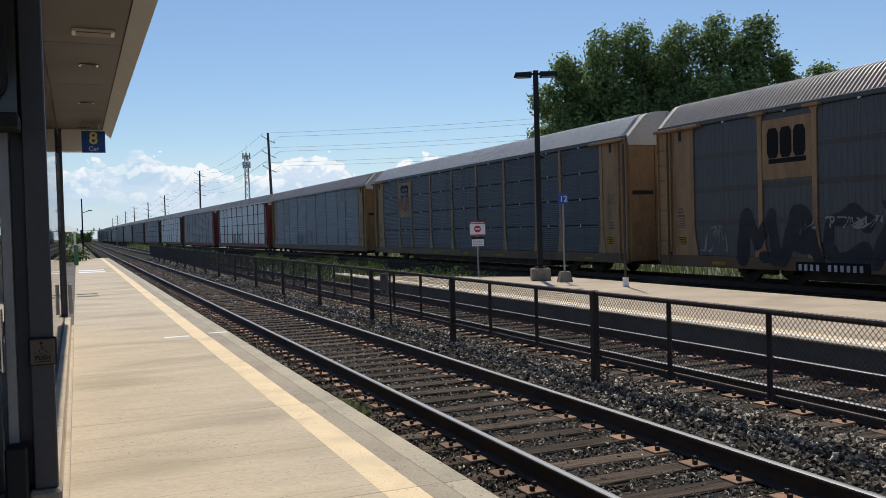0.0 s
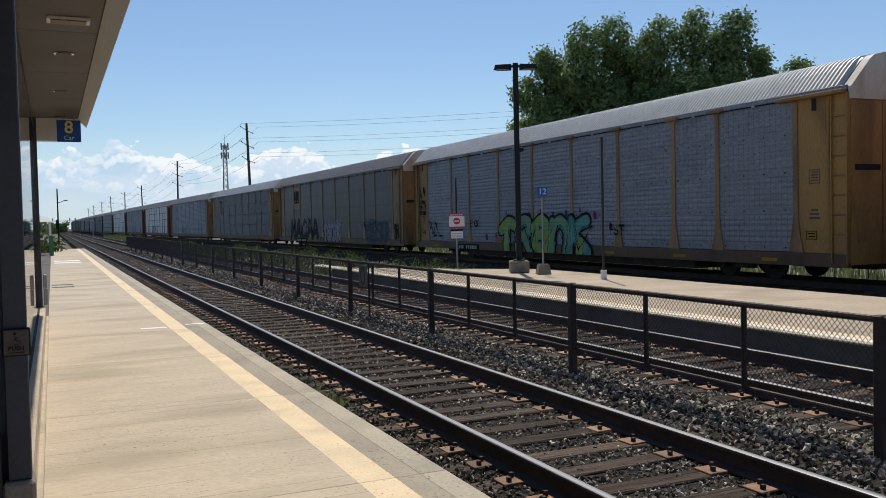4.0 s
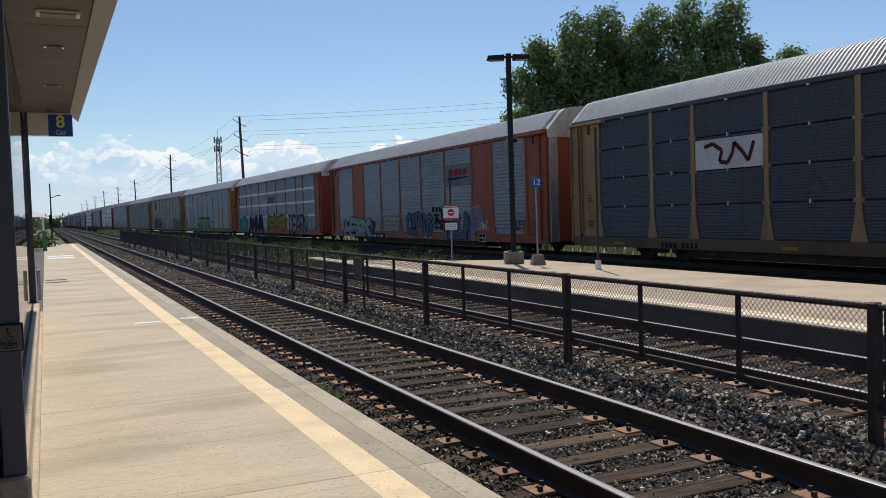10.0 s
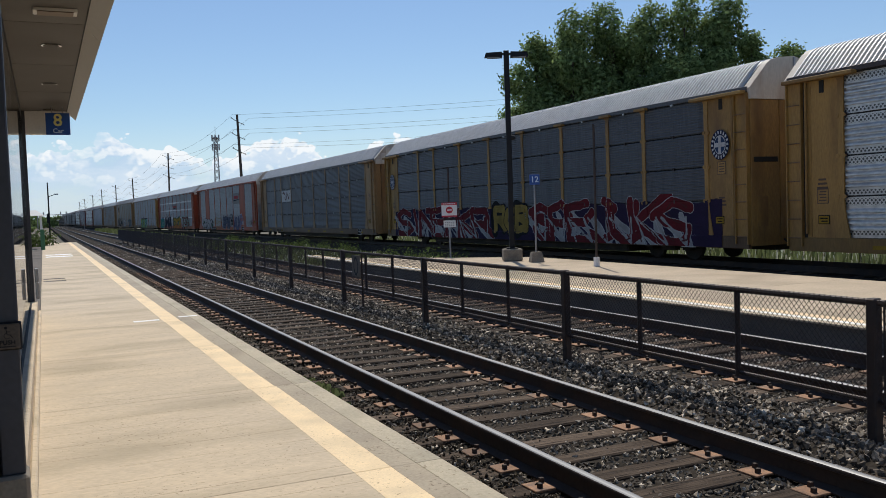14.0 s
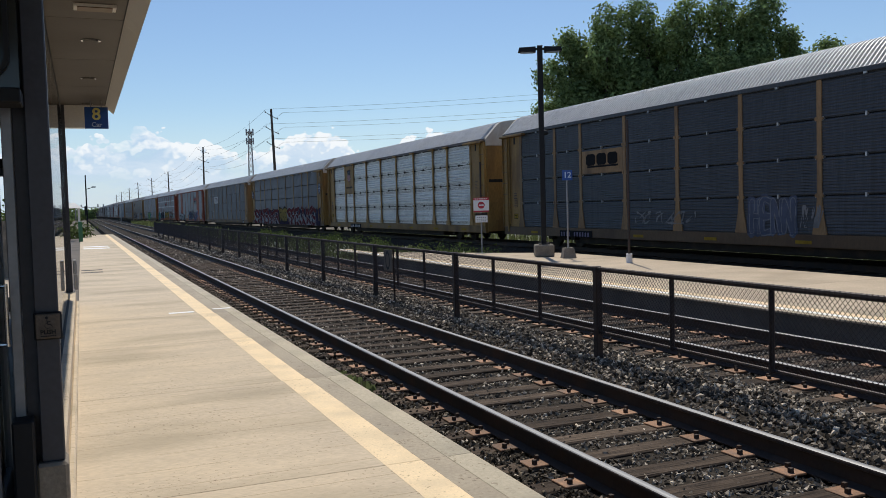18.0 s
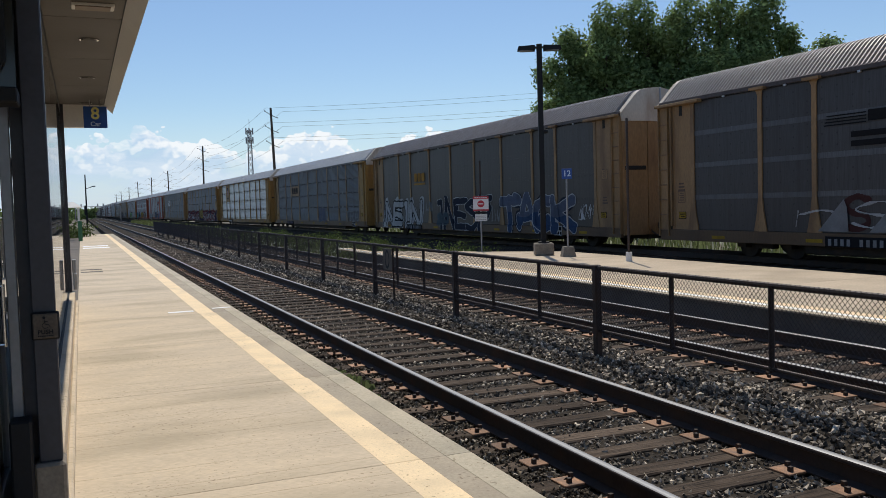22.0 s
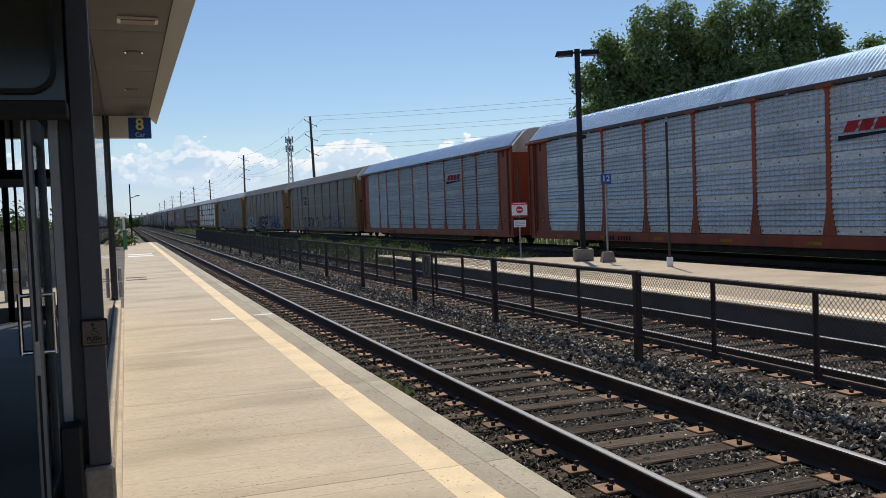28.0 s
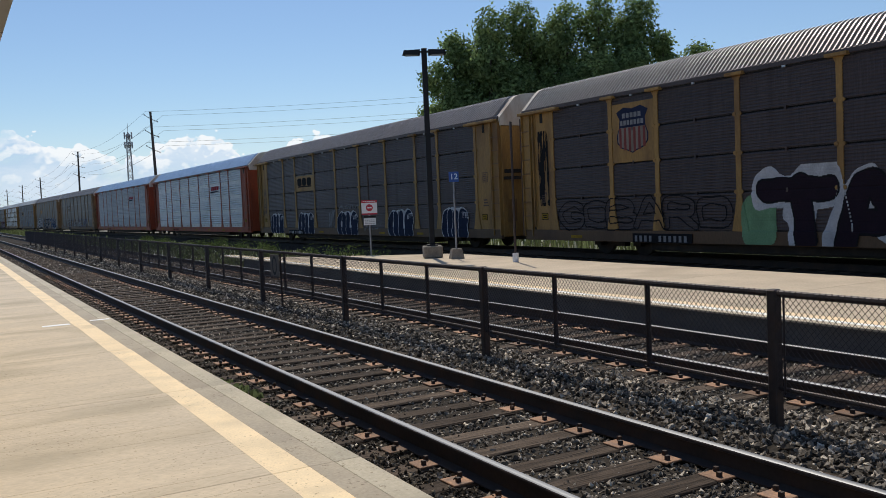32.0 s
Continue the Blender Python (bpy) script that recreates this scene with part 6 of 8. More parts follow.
    # car with solid orange panels
    spray(T[4], "wave", hl - 2.5, 5.4, 0.45, 1.15, 4, 0.0, "moss", "moss", "moss", 0.16, edge_fat=0.0, seed=30, solid=(1, 7), label="dull green backing of the graffiti")
    spray(T[4], "wave", hl - 2.6, 4.9, 0.40, 1.44, "HEsk", 0.19, "silver_paint", "black", None, 0.0, edge_fat=0.045, seed=31, solid=(1, 7), jog=0.05, overlap=0.24, drop=(0.04, -0.04), low=("chalk", 0.80))
    spray(T[4], "wave", hl - 2.4, 0.35, 1.0, 1.3, "O", 0.035, "black", "black", seed=29, edge_fat=0.01)
    scrawl(T[4], "wave", hl - 7.4, 0.9, 1.05, 0.35, 4, "black", 37, 0.02)
    spray(T[4], "wave", hl - 8.7, 3.7, 0.45, 1.54, "SEEr", 0.15, None, "khaki", None, 0.0, edge_fat=0.032, seed=32, overlap=0.2)
    spray(T[4], "wave", hl - 12.8, 3.4, 0.72, 1.66, "OSFIG", 0.12, "steel_blue", "deep_blue", "chalk", 0.24, edge_fat=0.055, seed=33, overlap=0.15)
    for q in range(4):
        scrawl(T[4], "wave", hl - 16.1 - 0.1 * q, 1.2, 1.82 - q * 0.28, 0.18, 6, "black", 36 + q, 0.02)
    scrawl(T[4], "wave", hl - 17.6, 1.6, 0.55, 0.5, 5, "chalk", 46)
    spray(T[4], "wave", hl - 17.9, 2.8, 0.60, 1.60, "ALN", 0.10, "steel_blue", "lilac", "purple", 0.20, edge_fat=0.022, seed=34, solid=(1, 7), soft=False, jog=0.1, kicks=1)
    spray(T[4], "wave", hl - 20.5, 0.95, 0.62, 1.75, "P", 0.17, "lilac", "whitewash", None, 0.0, edge_fat=0.025, seed=35, solid=(1, 7), soft=False)
    scrawl(T[4], "wave", hl - 21.2, 0.8, 1.0, 0.3, 4, "whitewash", 47, 0.016, (1, 7))
    spray(T[4], "wave", hl - 24.0, 1.0, 1.0, 1.35, "CUN", 0.016, "crimson", "crimson", seed=48, edge_fat=0.008, label="dark red tag")
    bars(T[4], hl - 7.6, 10, 0.48)
    stencil_box(T[4], hl - 21.1)
    board(T[4], 6, 2.95, 3.95, "grey", "swoosh")
    # dark car with the white emblem board
    board(T[5], 2, 2.75, 3.60, "white", "loops", 0.02)
    bars(T[5], hl - 4.9, 9, 0.50, 0.15, "black", False)
    stencil_box(T[5], hl - 23.7)
    # purple, red and gold piece along the whole car
    spray(T[6], "seam", hl - 1.4, 24.2, 0.50, 1.72, 2, 0.0, "dark_purple", "dark_purple", "dark_purple", 0.1, edge_fat=0.0, seed=40, solid_cloud=True)
    for y0, wd, word, top, sd in ((hl - 1.8, 10.4, "SINEMKR", 1.70, 41), (hl - 15.5, 9.2, "apEJUKs", 1.76, 43)):
        spray(T[6], "seam", y0 + 0.1, wd, 0.46, top - 0.25, "VNVNVNVN", 0.09, "silver_paint", "ash", None, 0.0, edge_fat=0.03, seed=sd + 3, slant=-0.5, jog=0.12, overlap=0.3, soft=False, label="pale shards behind the graffiti")
        spray(T[6], "seam", y0 - 0.05, wd, 0.50, top + 0.08, word, 0.155, "crimson", "ash", None, 0.0, edge_fat=0.020, seed=sd, slant=-0.30, jog=0.08, overlap=0.42, kicks=2, soft=False)
        spray(T[6], "seam", y0 - 0.3, wd, 0.50, top - 0.45, "VVNVVNV", 0.045, "silver_paint", None, edge_fat=0.0, seed=sd + 6, slant=-0.6, jog=0.1, overlap=0.2, soft=False, label="pale cuts through the graffiti")
        spray(T[6], "seam", y0 - 0.05, wd, 0.56, top + 0.10, word, 0.012, "maroon", None, edge_fat=0.0, seed=sd, slant=-0.30, jog=0.0, overlap=0.42, soft=False, label="dark shading lines of the graffiti")
    spray(T[6], "seam", hl - 12.3, 3.0, 0.84, 1.80, "RGB", 0.15, "old_gold", "black", "black", 0.26, edge_fat=0.05, seed=42, soft=False, drop=(0.04, -0.04), overlap=0.1)
    stencil_box(T[6], hl - 24.1, 0.44)
    z0 = 3.32
    for y0 in (hl - 0.98, -hl + 1.0):
        for r, tone, d in ((0.42, "steel_navy", 0.050), (0.265, "whitewash", 0.053), (0.24, "cobalt", 0.056)):
            bm = bmesh.new()
            flat_poly(bm, -HALF_W - d, [(y0 + r * 0.86 * math.cos(radians(15 * q)), z0 + r * math.sin(radians(15 * q))) for q in range(24)])
            part("badge", bm, PAINTS[tone], T[6], "round blue and white badge")
        for q in range(18):
            bm = bmesh.new()
            c_, s_ = math.cos(radians(20 * q)), math.sin(radians(20 * q))
            flat_poly(bm, -HALF_W - 0.056, [(y0 + 0.86 * (u * c_ - v * s_), z0 + u * s_ + v * c_) for u, v in ((0.30, -0.03), (0.39, -0.03), (0.39, 0.03), (0.30, 0.03))])
            part("badge_bar", bm, PAINTS["whitewash"], T[6])
        for a, b in ((0.05, 0.235), (0.20, 0.06)):
            bm = bmesh.new()
            flat_poly(bm, -HALF_W - 0.062, [(y0 + a, z0 + b), (y0 + a, z0 - b), (y0 - a, z0 - b), (y0 - a, z0 + b)])
            part("badge", bm, PAINTS["whitewash"], T[6], "pale bar of the badge")
    # bright silver car
    board(T[7], 1, 2.72, 4.62, "yellow", "shield", small=True)
    a, b = bay_span(1)
    part("lettering", text_mesh("lettering", "BUILDING AMERICA", 0.165, "black_metal", 0.004), None, T[7], "dark slogan on the board", at=pose(-HALF_W - 0.018, (a + b) / 2, 3.16, 0, 0, -90))
    bars(T[7], hl - 5.65, 11, 0.48)
    # dark car with the tan board
    board(T[8], 2, 2.78, 3.62, "tan", "blocks", 0.02)
    bars(T[8], hl - 4.9, 11, 0.48, 0.16, "lilac")
    spray(T[8], "seam", hl - 15.2, 1.6, 0.85, 1.65, "HENN", 0.07, "steel_blue", "chalk", "steel_blue", 0.14, edge_fat=0.02, seed=51, overlap=0.2)
    scrawl(T[8], "seam", hl - 17.0, 0.7, 1.0, 0.45, 5, "chalk", 54)
    scrawl(T[8], "seam", hl - 9.7, 3.1, 1.05, 0.3, 6, "chalk", 52)
    spray(T[8], "seam", hl - 22.1, 2.9, 0.80, 1.45, "TRA", 0.05, "chalk", "chalk", edge_fat=0.0, seed=53, soft=False, kicks=1)
    stencil_box(T[8], hl - 23.6)
    # brownish car with white and blue pieces
    board(T[9], 2, 2.55, 3.75, None, "blocks", 0.25)
    spray(T[9], "flat", hl - 1.8, 6.1, 0.58, 1.95, "NEIN", 0.15, "ash", "black", "ash", 0.33, edge_fat=0.085, seed=61, slant=0.15, overlap=0.24, jog=0.07, kicks=2, soft=False)
    scrawl(T[9], "flat", hl - 8.6, 0.9, 1.5, 0.4, 5, "chalk", 60)
    spray(T[9], "flat", hl - 9.8, 6.9, 0.50, 2.0, "INESp", 0.15, "navy", "ash", None, 0.0, edge_fat=0.032, seed=62, soft=False, jog=0.09, overlap=0.28, kicks=1)
    spray(T[9], "flat", hl - 10.0, 1.7, 0.75, 1.3, "sO", 0.12, "petrol", "petrol", seed=66, edge_fat=0.0, label="petrol blue patch of the graffiti")
    scrawl(T[9], "flat", hl - 16.6, 0.9, 1.0, 0.55, 5, "chalk", 64)
    spray(T[9], "flat", hl - 17.6, 6.4, 0.62, 1.95, "TACK", 0.20, "steel_blue", "ash", "navy", 0.25, edge_fat=0.040, seed=63, soft=False, jog=0.08, kicks=2, overlap=0.20, low=("cobalt", 1.25), slant=-0.15)
    scrawl(T[9], "flat", hl - 24.0, 1.0, 1.1, 0.45, 4, "whitewash", 65)
    bars(T[9], hl - 5.8, 11, 0.47, 0.17, "chalk")
    stencil_box(T[9], hl - 22.2)
    # brownish car with spaced letters over pale wedges
    for y, ch in ((7.2, "S"), (8.75, "O"), (10.3, "N"), (12.3, "G"), (15.2, "B"), (17.1, "E"), (18.8, "A"), (20.5, "R")):
        triangle(T[10], hl - y + 0.75, 0.83, 0.95, 0.80, "chalk")
        late = ch in "BEAR"
        spray(T[10], "flat", hl - y, 0.85, 0.90, 1.68, ch, 0.085 if late else 0.06, "lilac" if late else "dried_red", "black" if late else "dried_red", edge_fat=0.022, seed=72, label="single painted letter")
        if late:
            spray(T[10], "flat", hl - y, 0.85, 0.90, 1.68, ch, 0.05, "steel_blue", "steel_blue", edge_fat=0.0, seed=72, label="blue fill of the letter", low=("petrol", 1.2))
    for q in range(9):
        y = hl - 5.4 - 1.9 * q
        spray(T[10], "flat", y, 2.1, 0.95, 1.35 + 0.2 * (q % 3 == 1), "s" if q % 2 else "n", 0.016, "ash", "ash", edge_fat=0.008, seed=71 + q, label="thin pale wavy line")
    bars(T[10], hl - 6.8, 10, 0.48, 0.17, "chalk")
    board(T[10], 2, 2.75, 3.75, None, "stripes", 0.2)
    for k in (3, 10, 12):
        part("lettering", text_mesh("lettering", "EXCESS HEIGHT CAR", 0.13, "black_metal", 0.002), None, T[k], at=pose(-0.70, -hl - 0.108, 4.72))
    # silver cars
    board(T[11], 6, 3.1, 4.0, None, "swoosh")
    board(T[12], 6, 3.0, 3.9, None, "swoosh")
    bars(T[11], hl - 6.4, 10, 0.50, 0.15, "maroon", False)
    bars(T[12], hl - 6.4, 10, 0.50, 0.15, "maroon", False)
    # five blue and white throw-ups
    board(T[13], 2, 2.78, 3.62, "yellow", "blocks", 0.02)
    for i, (y, wd) in enumerate(((1.95, 2.3), (6.6, 2.4), (12.1, 2.5), (17.8, 2.4), (22.6, 2.0))):
        spray(T[13], "seam", hl - y, wd, 0.52, 1.45, "||||", 0.36, "whitewash", "whitewash", edge_fat=0.0, seed=81 + i, label="pale ground of the graffiti")
        spray(T[13], "seam", hl - y, wd, 0.54, 1.45, "CULr", 0.205, "ink_blue", "whitewash", edge_fat=0.035, seed=81 + i, jog=0.03, overlap=0.1)
        spray(T[13], "seam", hl - y - wd * 0.76, 0.5, 1.22, 1.42, "UTE", 0.016, "whitewash", None, edge_fat=0.0, seed=80, soft=False)
    scrawl(T[13], "seam", hl - 12.3, 2.3, 1.74, 0.12, 12, "chalk", 86)
    scrawl(T[13], "seam", hl - 11.0, 0.8, 0.9, 0.7, 6, "chalk", 87)
    scrawl(T[13], "seam", hl - 15.4, 1.5, 0.8, 0.8, 2, "chalk", 88, 0.02)
    spray(T[13], "seam", hl - 0.85, 0.5, 1.6, 3.0, 3, 0.02, "brown", "brown", edge_fat=0.0, seed=89, label="thin brown tag on the end panel")
    bars(T[13], hl - 5.2, 11, 0.46, 0.15)
    # shield car with the black and white piece
    board(T[14], 1, 2.75, 4.45, "yellow", "shield")
    spray(T[14], "seam", hl - 1.8, 7.2, 0.88, 1.65, "GOBARO", 0.10, None, "black", edge_fat=0.018, seed=90, overlap=0.1)
    spray(T[14], "seam", hl - 0.85, 0.5, 1.7, 3.9, 4, 0.03, "black", "black", edge_fat=0.0, seed=93, label="black tag on the end panel")
    spray(T[14], "seam", hl - 9.1, 1.3, 0.58, 1.5, "||", 0.33, "sage", "sage", edge_fat=0.02, seed=92, label="pale green patch of the graffiti")
    spray(T[14], "seam", hl - 9.7, 9.6, 0.60, 1.95, "TAKES", 0.22, "whitewash", "black", "whitewash", 0.42, edge_fat=0.0, seed=91, soft=False, jog=0.06, kicks=1, label="pale ground of the graffiti")
    spray(T[14], "seam", hl - 9.9, 9.4, 0.48, 1.95, "TAKES", 0.25, "dark_plum", "black", None, 0.0, edge_fat=0.05, seed=91, soft=False, jog=0.06, slant=-0.2, overlap=0.06)
    bars(T[14], hl - 5.4, 11, 0.48, 0.17, "chalk")
    for k in (-3, -2, -1):
        spray(T[k], CAR_KINDS[k][1], hl - 9.0, 5.0, 0.8, 1.7, 4, 0.05, "chalk", "chalk", seed=100 + k)


# ---- lettering ----
def text_mesh(name, body, size, material, bold=0.0):
    """Letters of the built-in font as a flat mesh, centred, reading from -y."""
    cu = bpy.data.curves.new(name, "FONT")
    cu.body, cu.size, cu.align_x, cu.align_y, cu.offset, cu.extrude = body, size, "CENTER", "CENTER", bold, 0.002
    cu.resolution_u = 3
    ob = bpy.data.objects.new(name, cu)
    scene.collection.objects.link(ob)
    bpy.context.view_layer.update()
    me = bpy.data.meshes.new_from_object(ob.evaluated_get(bpy.context.evaluated_depsgraph_get()))
    bpy.data.objects.remove(ob)
    me.transform(Matrix.Rotation(radians(90), 4, "X"))
    me.materials.clear()
    me.materials.append(M[material])
    return me


def ring_mesh(name, r0, r1, material, n=32, y=0.0):
    """A flat ring, or a disc where r0 is 0, facing -y."""
    V, F = [], []
    for i in range(n):
        a = 2 * math.pi * i / n
        V += [(r0 * math.cos(a), y, r0 * math.sin(a)), (r1 * math.cos(a), y, r1 * math.sin(a))]
    for i in range(n):
        j = (i + 1) % n
        F.append((2 * i, 2 * i + 1, 2 * j + 1, 2 * j))
    return quick_mesh(name, V, F, material)


# ---- station building, canopy, near things ----
def rounded_frame(x0, x1, z0, z1, y0, y1, r, w):
    """A rectangular frame with round corners in the plane y."""
    def ring(d):
        pts = []
        for cx, cz, a0 in ((x1 - r, z1 - r, 0), (x0 + r, z1 - r, 90), (x0 + r, z0 + r, 180), (x1 - r, z0 + r, 270)):
            for i in range(7):
                a = radians(a0 + 15 * i)
                pts.append((cx + (r - d) * math.cos(a), cz + (r - d) * math.sin(a)))
        return pts
    out, inn = ring(0), ring(w)
    V = [(x, y0, z) for x, z in out] + [(x, y0, z) for x, z in inn] + [(x, y1, z) for x, z in out] + [(x, y1, z) for x, z in inn]
    n = len(out)
    F = []
    for i in range(n):
        j = (i + 1) % n
        F += [(i, j, n + j, n + i), (2 * n + i, 3 * n + i, 3 * n + j, 2 * n + j), (n + i, n + j, 3 * n + j, 3 * n + i), (i, 2 * n + i, 2 * n + j, j)]
    return V, F


def station():
    can = thing("canopy", "station canopy with a dark soffit and a pale fascia", "canopy", kind="structure")
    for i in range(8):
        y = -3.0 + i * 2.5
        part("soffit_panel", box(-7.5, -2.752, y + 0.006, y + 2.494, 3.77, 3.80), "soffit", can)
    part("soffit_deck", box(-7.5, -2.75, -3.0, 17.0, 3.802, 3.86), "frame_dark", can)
    for i in range(8):
        y = -3.0 + i * 2.525
        bm = bmesh.new()
        extrude_profile(bm, [(-2.742, 3.765), (-2.60, 3.63), (-2.59, 4.05), (-2.742, 4.05)], y + 0.004, y + 2.521)
        part("fascia", bm, "fascia", can)
    # black strip: shade of the joint between soffit and fascia, painted in
    part("reveal", box(-2.751, -2.743, -3.0, 17.0, 3.76, 4.05), "black_metal", can, "black strip painted as the shaded joint beside the fascia")
    part("fascia", box(-7.5, -2.70, 17.02, 17.2, 3.37, 4.05, 0.01), "fascia", can)
    part("roof_deck", box(-7.6, -2.605, -3.1, 17.15, 4.055, 4.12), "frame_grey", can)
    for y in (10.65, 13.6, 16.7):
        dl = part("downlight", tube((-3.05, y, 3.757), (-3.05, y, 3.775), 0.105, n=24), "steel", can, "recessed round ceiling light")
        part("lens", tube((-3.05, y, 3.752), (-3.05, y, 3.757), 0.085, n=20), "soffit", dl)
    lf = part("light_fixture", box(-3.22, -2.84, 8.82, 9.02, 3.74, 3.772, 0.006), "fascia", can, "rectangular pale ceiling fixture")
    part("lens", box(-3.185, -2.875, 8.82, 9.0, 3.732, 3.740), "fixture_lens", lf)
    # column
    col = thing("column", "dark painted steel column on a concrete plinth", "column", kind="structure")
    part("shaft", box(-3.477, -3.368, 4.8, 4.92, 0.56, 3.77, 0.006), "frame_dark", col)
    # plinth in the darker footing: its shaded front put into the colour
    part("plinth", box(-3.505, -3.354, 4.76, 4.98, 0.15, 0.56, 0.015), "footing", col)
    # door jamb, recess, leaf
    structure("door_jamb", box(-3.588, -3.538, 4.84, 4.90, 0.15, 2.40, 0.004), "frame_grey", "light grey metal door jamb")
    structure("door_recess", box(-3.537, -3.478, 4.90, 4.95, 0.15, 3.77), "frame_dark", "dark metal infill beside the door")
    structure("recess_base", box(-3.60, -3.50, 4.70, 4.84, 0.15, 0.80, 0.01), "black_metal", "black metal kick box")
    structure("door_header", box(-7.0, -3.472, 4.47, 4.70, 2.33, 2.40, 0.006), "black_metal", "dark header over the doors")
    door = thing("door", "grey metal framed glass door with pull handles on both faces", "door", kind="structure")
    part("stile", box(-3.702, -3.656, 4.72, 4.82, 0.17, 2.39, 0.004), "frame_grey", door)
    part("stile", box(-3.702, -3.656, 5.42, 5.52, 0.17, 2.39, 0.004), "frame_grey", door)
    part("rail", box(-3.699, -3.659, 4.82, 5.42, 0.17, 0.40, 0.005), "frame_grey", door)
    part("rail", box(-3.699, -3.659, 4.82, 5.42, 2.25, 2.39, 0.005), "frame_grey", door)
    pane = part("pane", box(-3.683, -3.675, 4.82, 5.42, 0.40, 2.25), "glass", door)
    pane.visible_shadow = False
    part("edge_seal", box(-3.686, -3.673, 4.714, 4.722, 0.17, 2.39), "black_metal", door, "black rubber seal along the door's edge")
    part("lock", box(-3.692, -3.668, 4.708, 4.716, 1.07, 1.24, 0.001), "grey_metal", door)
    for s, x in ((1, -3.656), (-1, -3.702)):
        bm = bmesh.new()
        o = x + s * 0.055
        bm_tube(bm, (o, 4.79, 1.165), (o, 4.79, 1.475), 0.011, n=10)
        for z in (1.175, 1.465):
            bm_tube(bm, (x, 4.79, z), (o, 4.79, z), 0.011, n=10)
        part("pull_handle", bm, "steel", door, "polished steel pull handle")
    # dark transom panel with a rounded gasket
    tr = thing("transom_panel", "dark glossy transom pane in a rounded black gasket", "window", kind="structure")
    part("pane", box(-4.80, -3.475, 4.50, 4.53, 2.402, 3.76), "dark_pane", tr)
    V, F = rounded_frame(-4.76, -3.51, 2.43, 3.70, 4.46, 4.498, 0.12, 0.022)
    part("gasket", quick_mesh("gasket", V, F, "black_metal"), None, tr)
    # waiting room behind
    structure("room_floor", box(-7.0, -3.60, 1.0, 16.98, 0.02, 0.16), "room_floor", "dark blue-grey waiting room floor")
    # added out of view so that less daylight reaches the room
    structure("room_wall", box(-7.15, -7.0, 1.0, 17.0, 0.15, 3.77), "frame_dark", "unseen back wall added to keep the waiting room dark")
    for x, q in ((-3.75, 0.045), (-4.25, 0.045), (-4.62, 0.045), (-5.03, 0.018), (-5.19, 0.05), (-5.8, 0.045), (-6.4, 0.045), (-6.95, 0.045)):
        structure("end_mullion", box(x - q, x + q, 16.90, 16.99, 0.16, 3.77), "black_metal", "dark end wall mullion")
    structure("end_transom", box(-7.0, -3.5, 16.88, 17.0, 2.66, 2.815), "black_metal", "dark end wall transom")
    structure("end_rail", box(-7.0, -3.5, 16.885, 17.0, 2.51, 2.655), "frame_grey", "grey rail under the end wall transom")
    structure("end_sill", box(-7.0, -3.5, 16.90, 17.0, 0.16, 0.40), "frame_grey", "grey end wall sill")
    # glazed wall along the platform
    structure("kerb", box(-3.56, -3.385, 4.98, 17.2, 0.15, 0.42, 0.012), "concrete", "pale concrete kerb under the glass wall")
    structure("kerb_foot", box(-3.385, -3.338, 4.98, 17.2, 0.15, 0.24, 0.012), "concrete", "low concrete foot of the kerb")
    for y in (7.9, 10.9, 13.9):
        structure("mullion", box(-3.53, -3.488, y - 0.03, y + 0.03, 0.42, 3.77), "frame_grey", "slim metal mullion of the glass wall")
    structure("end_post", box(-3.49, -3.43, 16.94, 17.02, 0.42, 4.30, 0.006), "frame_dark", "dark corner post of the glass wall")
    structure("head_rail", box(-3.53, -3.484, 4.95, 16.92, 3.62, 3.77), "frame_dark", "dark head rail of the glass wall")
    g = structure("glass_wall", box(-3.496, -3.486, 4.95, 16.93, 0.42, 3.62), "glass", "glass wall of the waiting room")
    g.visible_shadow = False
    structure("door_track", box(-3.485, -3.47, 5.0, 16.9, 0.42, 0.44), "black_metal", "dark sill gasket of the glass wall")
    # push plate
    push = thing("push_plate", "worn grey push-to-open plate with a wheelchair symbol", "push button")
    part("rim", box(-3.482, -3.352, 4.772, 4.797, 1.185, 1.325, 0.006), "black_metal", push)
    pl = part("plate", box(-3.474, -3.360, 4.764, 4.772, 1.193, 1.317, 0.004), "worn_plate", push)
    part("lettering", text_mesh("lettering", "PUSH", 0.030, "black_metal", 0.0008), None, pl, at=pose(-3.417, 4.761, 1.225))
    bm = bmesh.new()
    bm_tube(bm, (-3.422, 4.762, 1.298), (-3.422, 4.760, 1.298), 0.007, n=10)
    for a, b in (((-3.421, 1.290), (-3.417, 1.264)), ((-3.417, 1.264), (-3.402, 1.262)), ((-3.402, 1.262), (-3.394, 1.248)), ((-3.419, 1.278), (-3.404, 1.278))):
        bm_tube(bm, (a[0], 4.761, a[1]), (b[0], 4.761, b[1]), 0.0022, n=4)
    for i in range(10):
        a, b = radians(80 + 24 * i), radians(104 + 24 * i)
        bm_tube(bm, (-3.417 + 0.014 * math.cos(a), 4.761, 1.258 + 0.014 * math.sin(a)), (-3.417 + 0.014 * math.cos(b), 4.761, 1.258 + 0.014 * math.sin(b)), 0.0018, n=4)
    part("symbol", bm, "black_metal", pl, "wheelchair symbol")
    bm = bmesh.new()
    for i in range(9):
        bm_box(bm, -3.452 + i * 0.008, -3.446 + i * 0.008, 4.760, 4.763, 1.203, 1.208)
    tagged(part("small_line", bm, "black_metal", pl, "line too small to read"), kind="stuff")
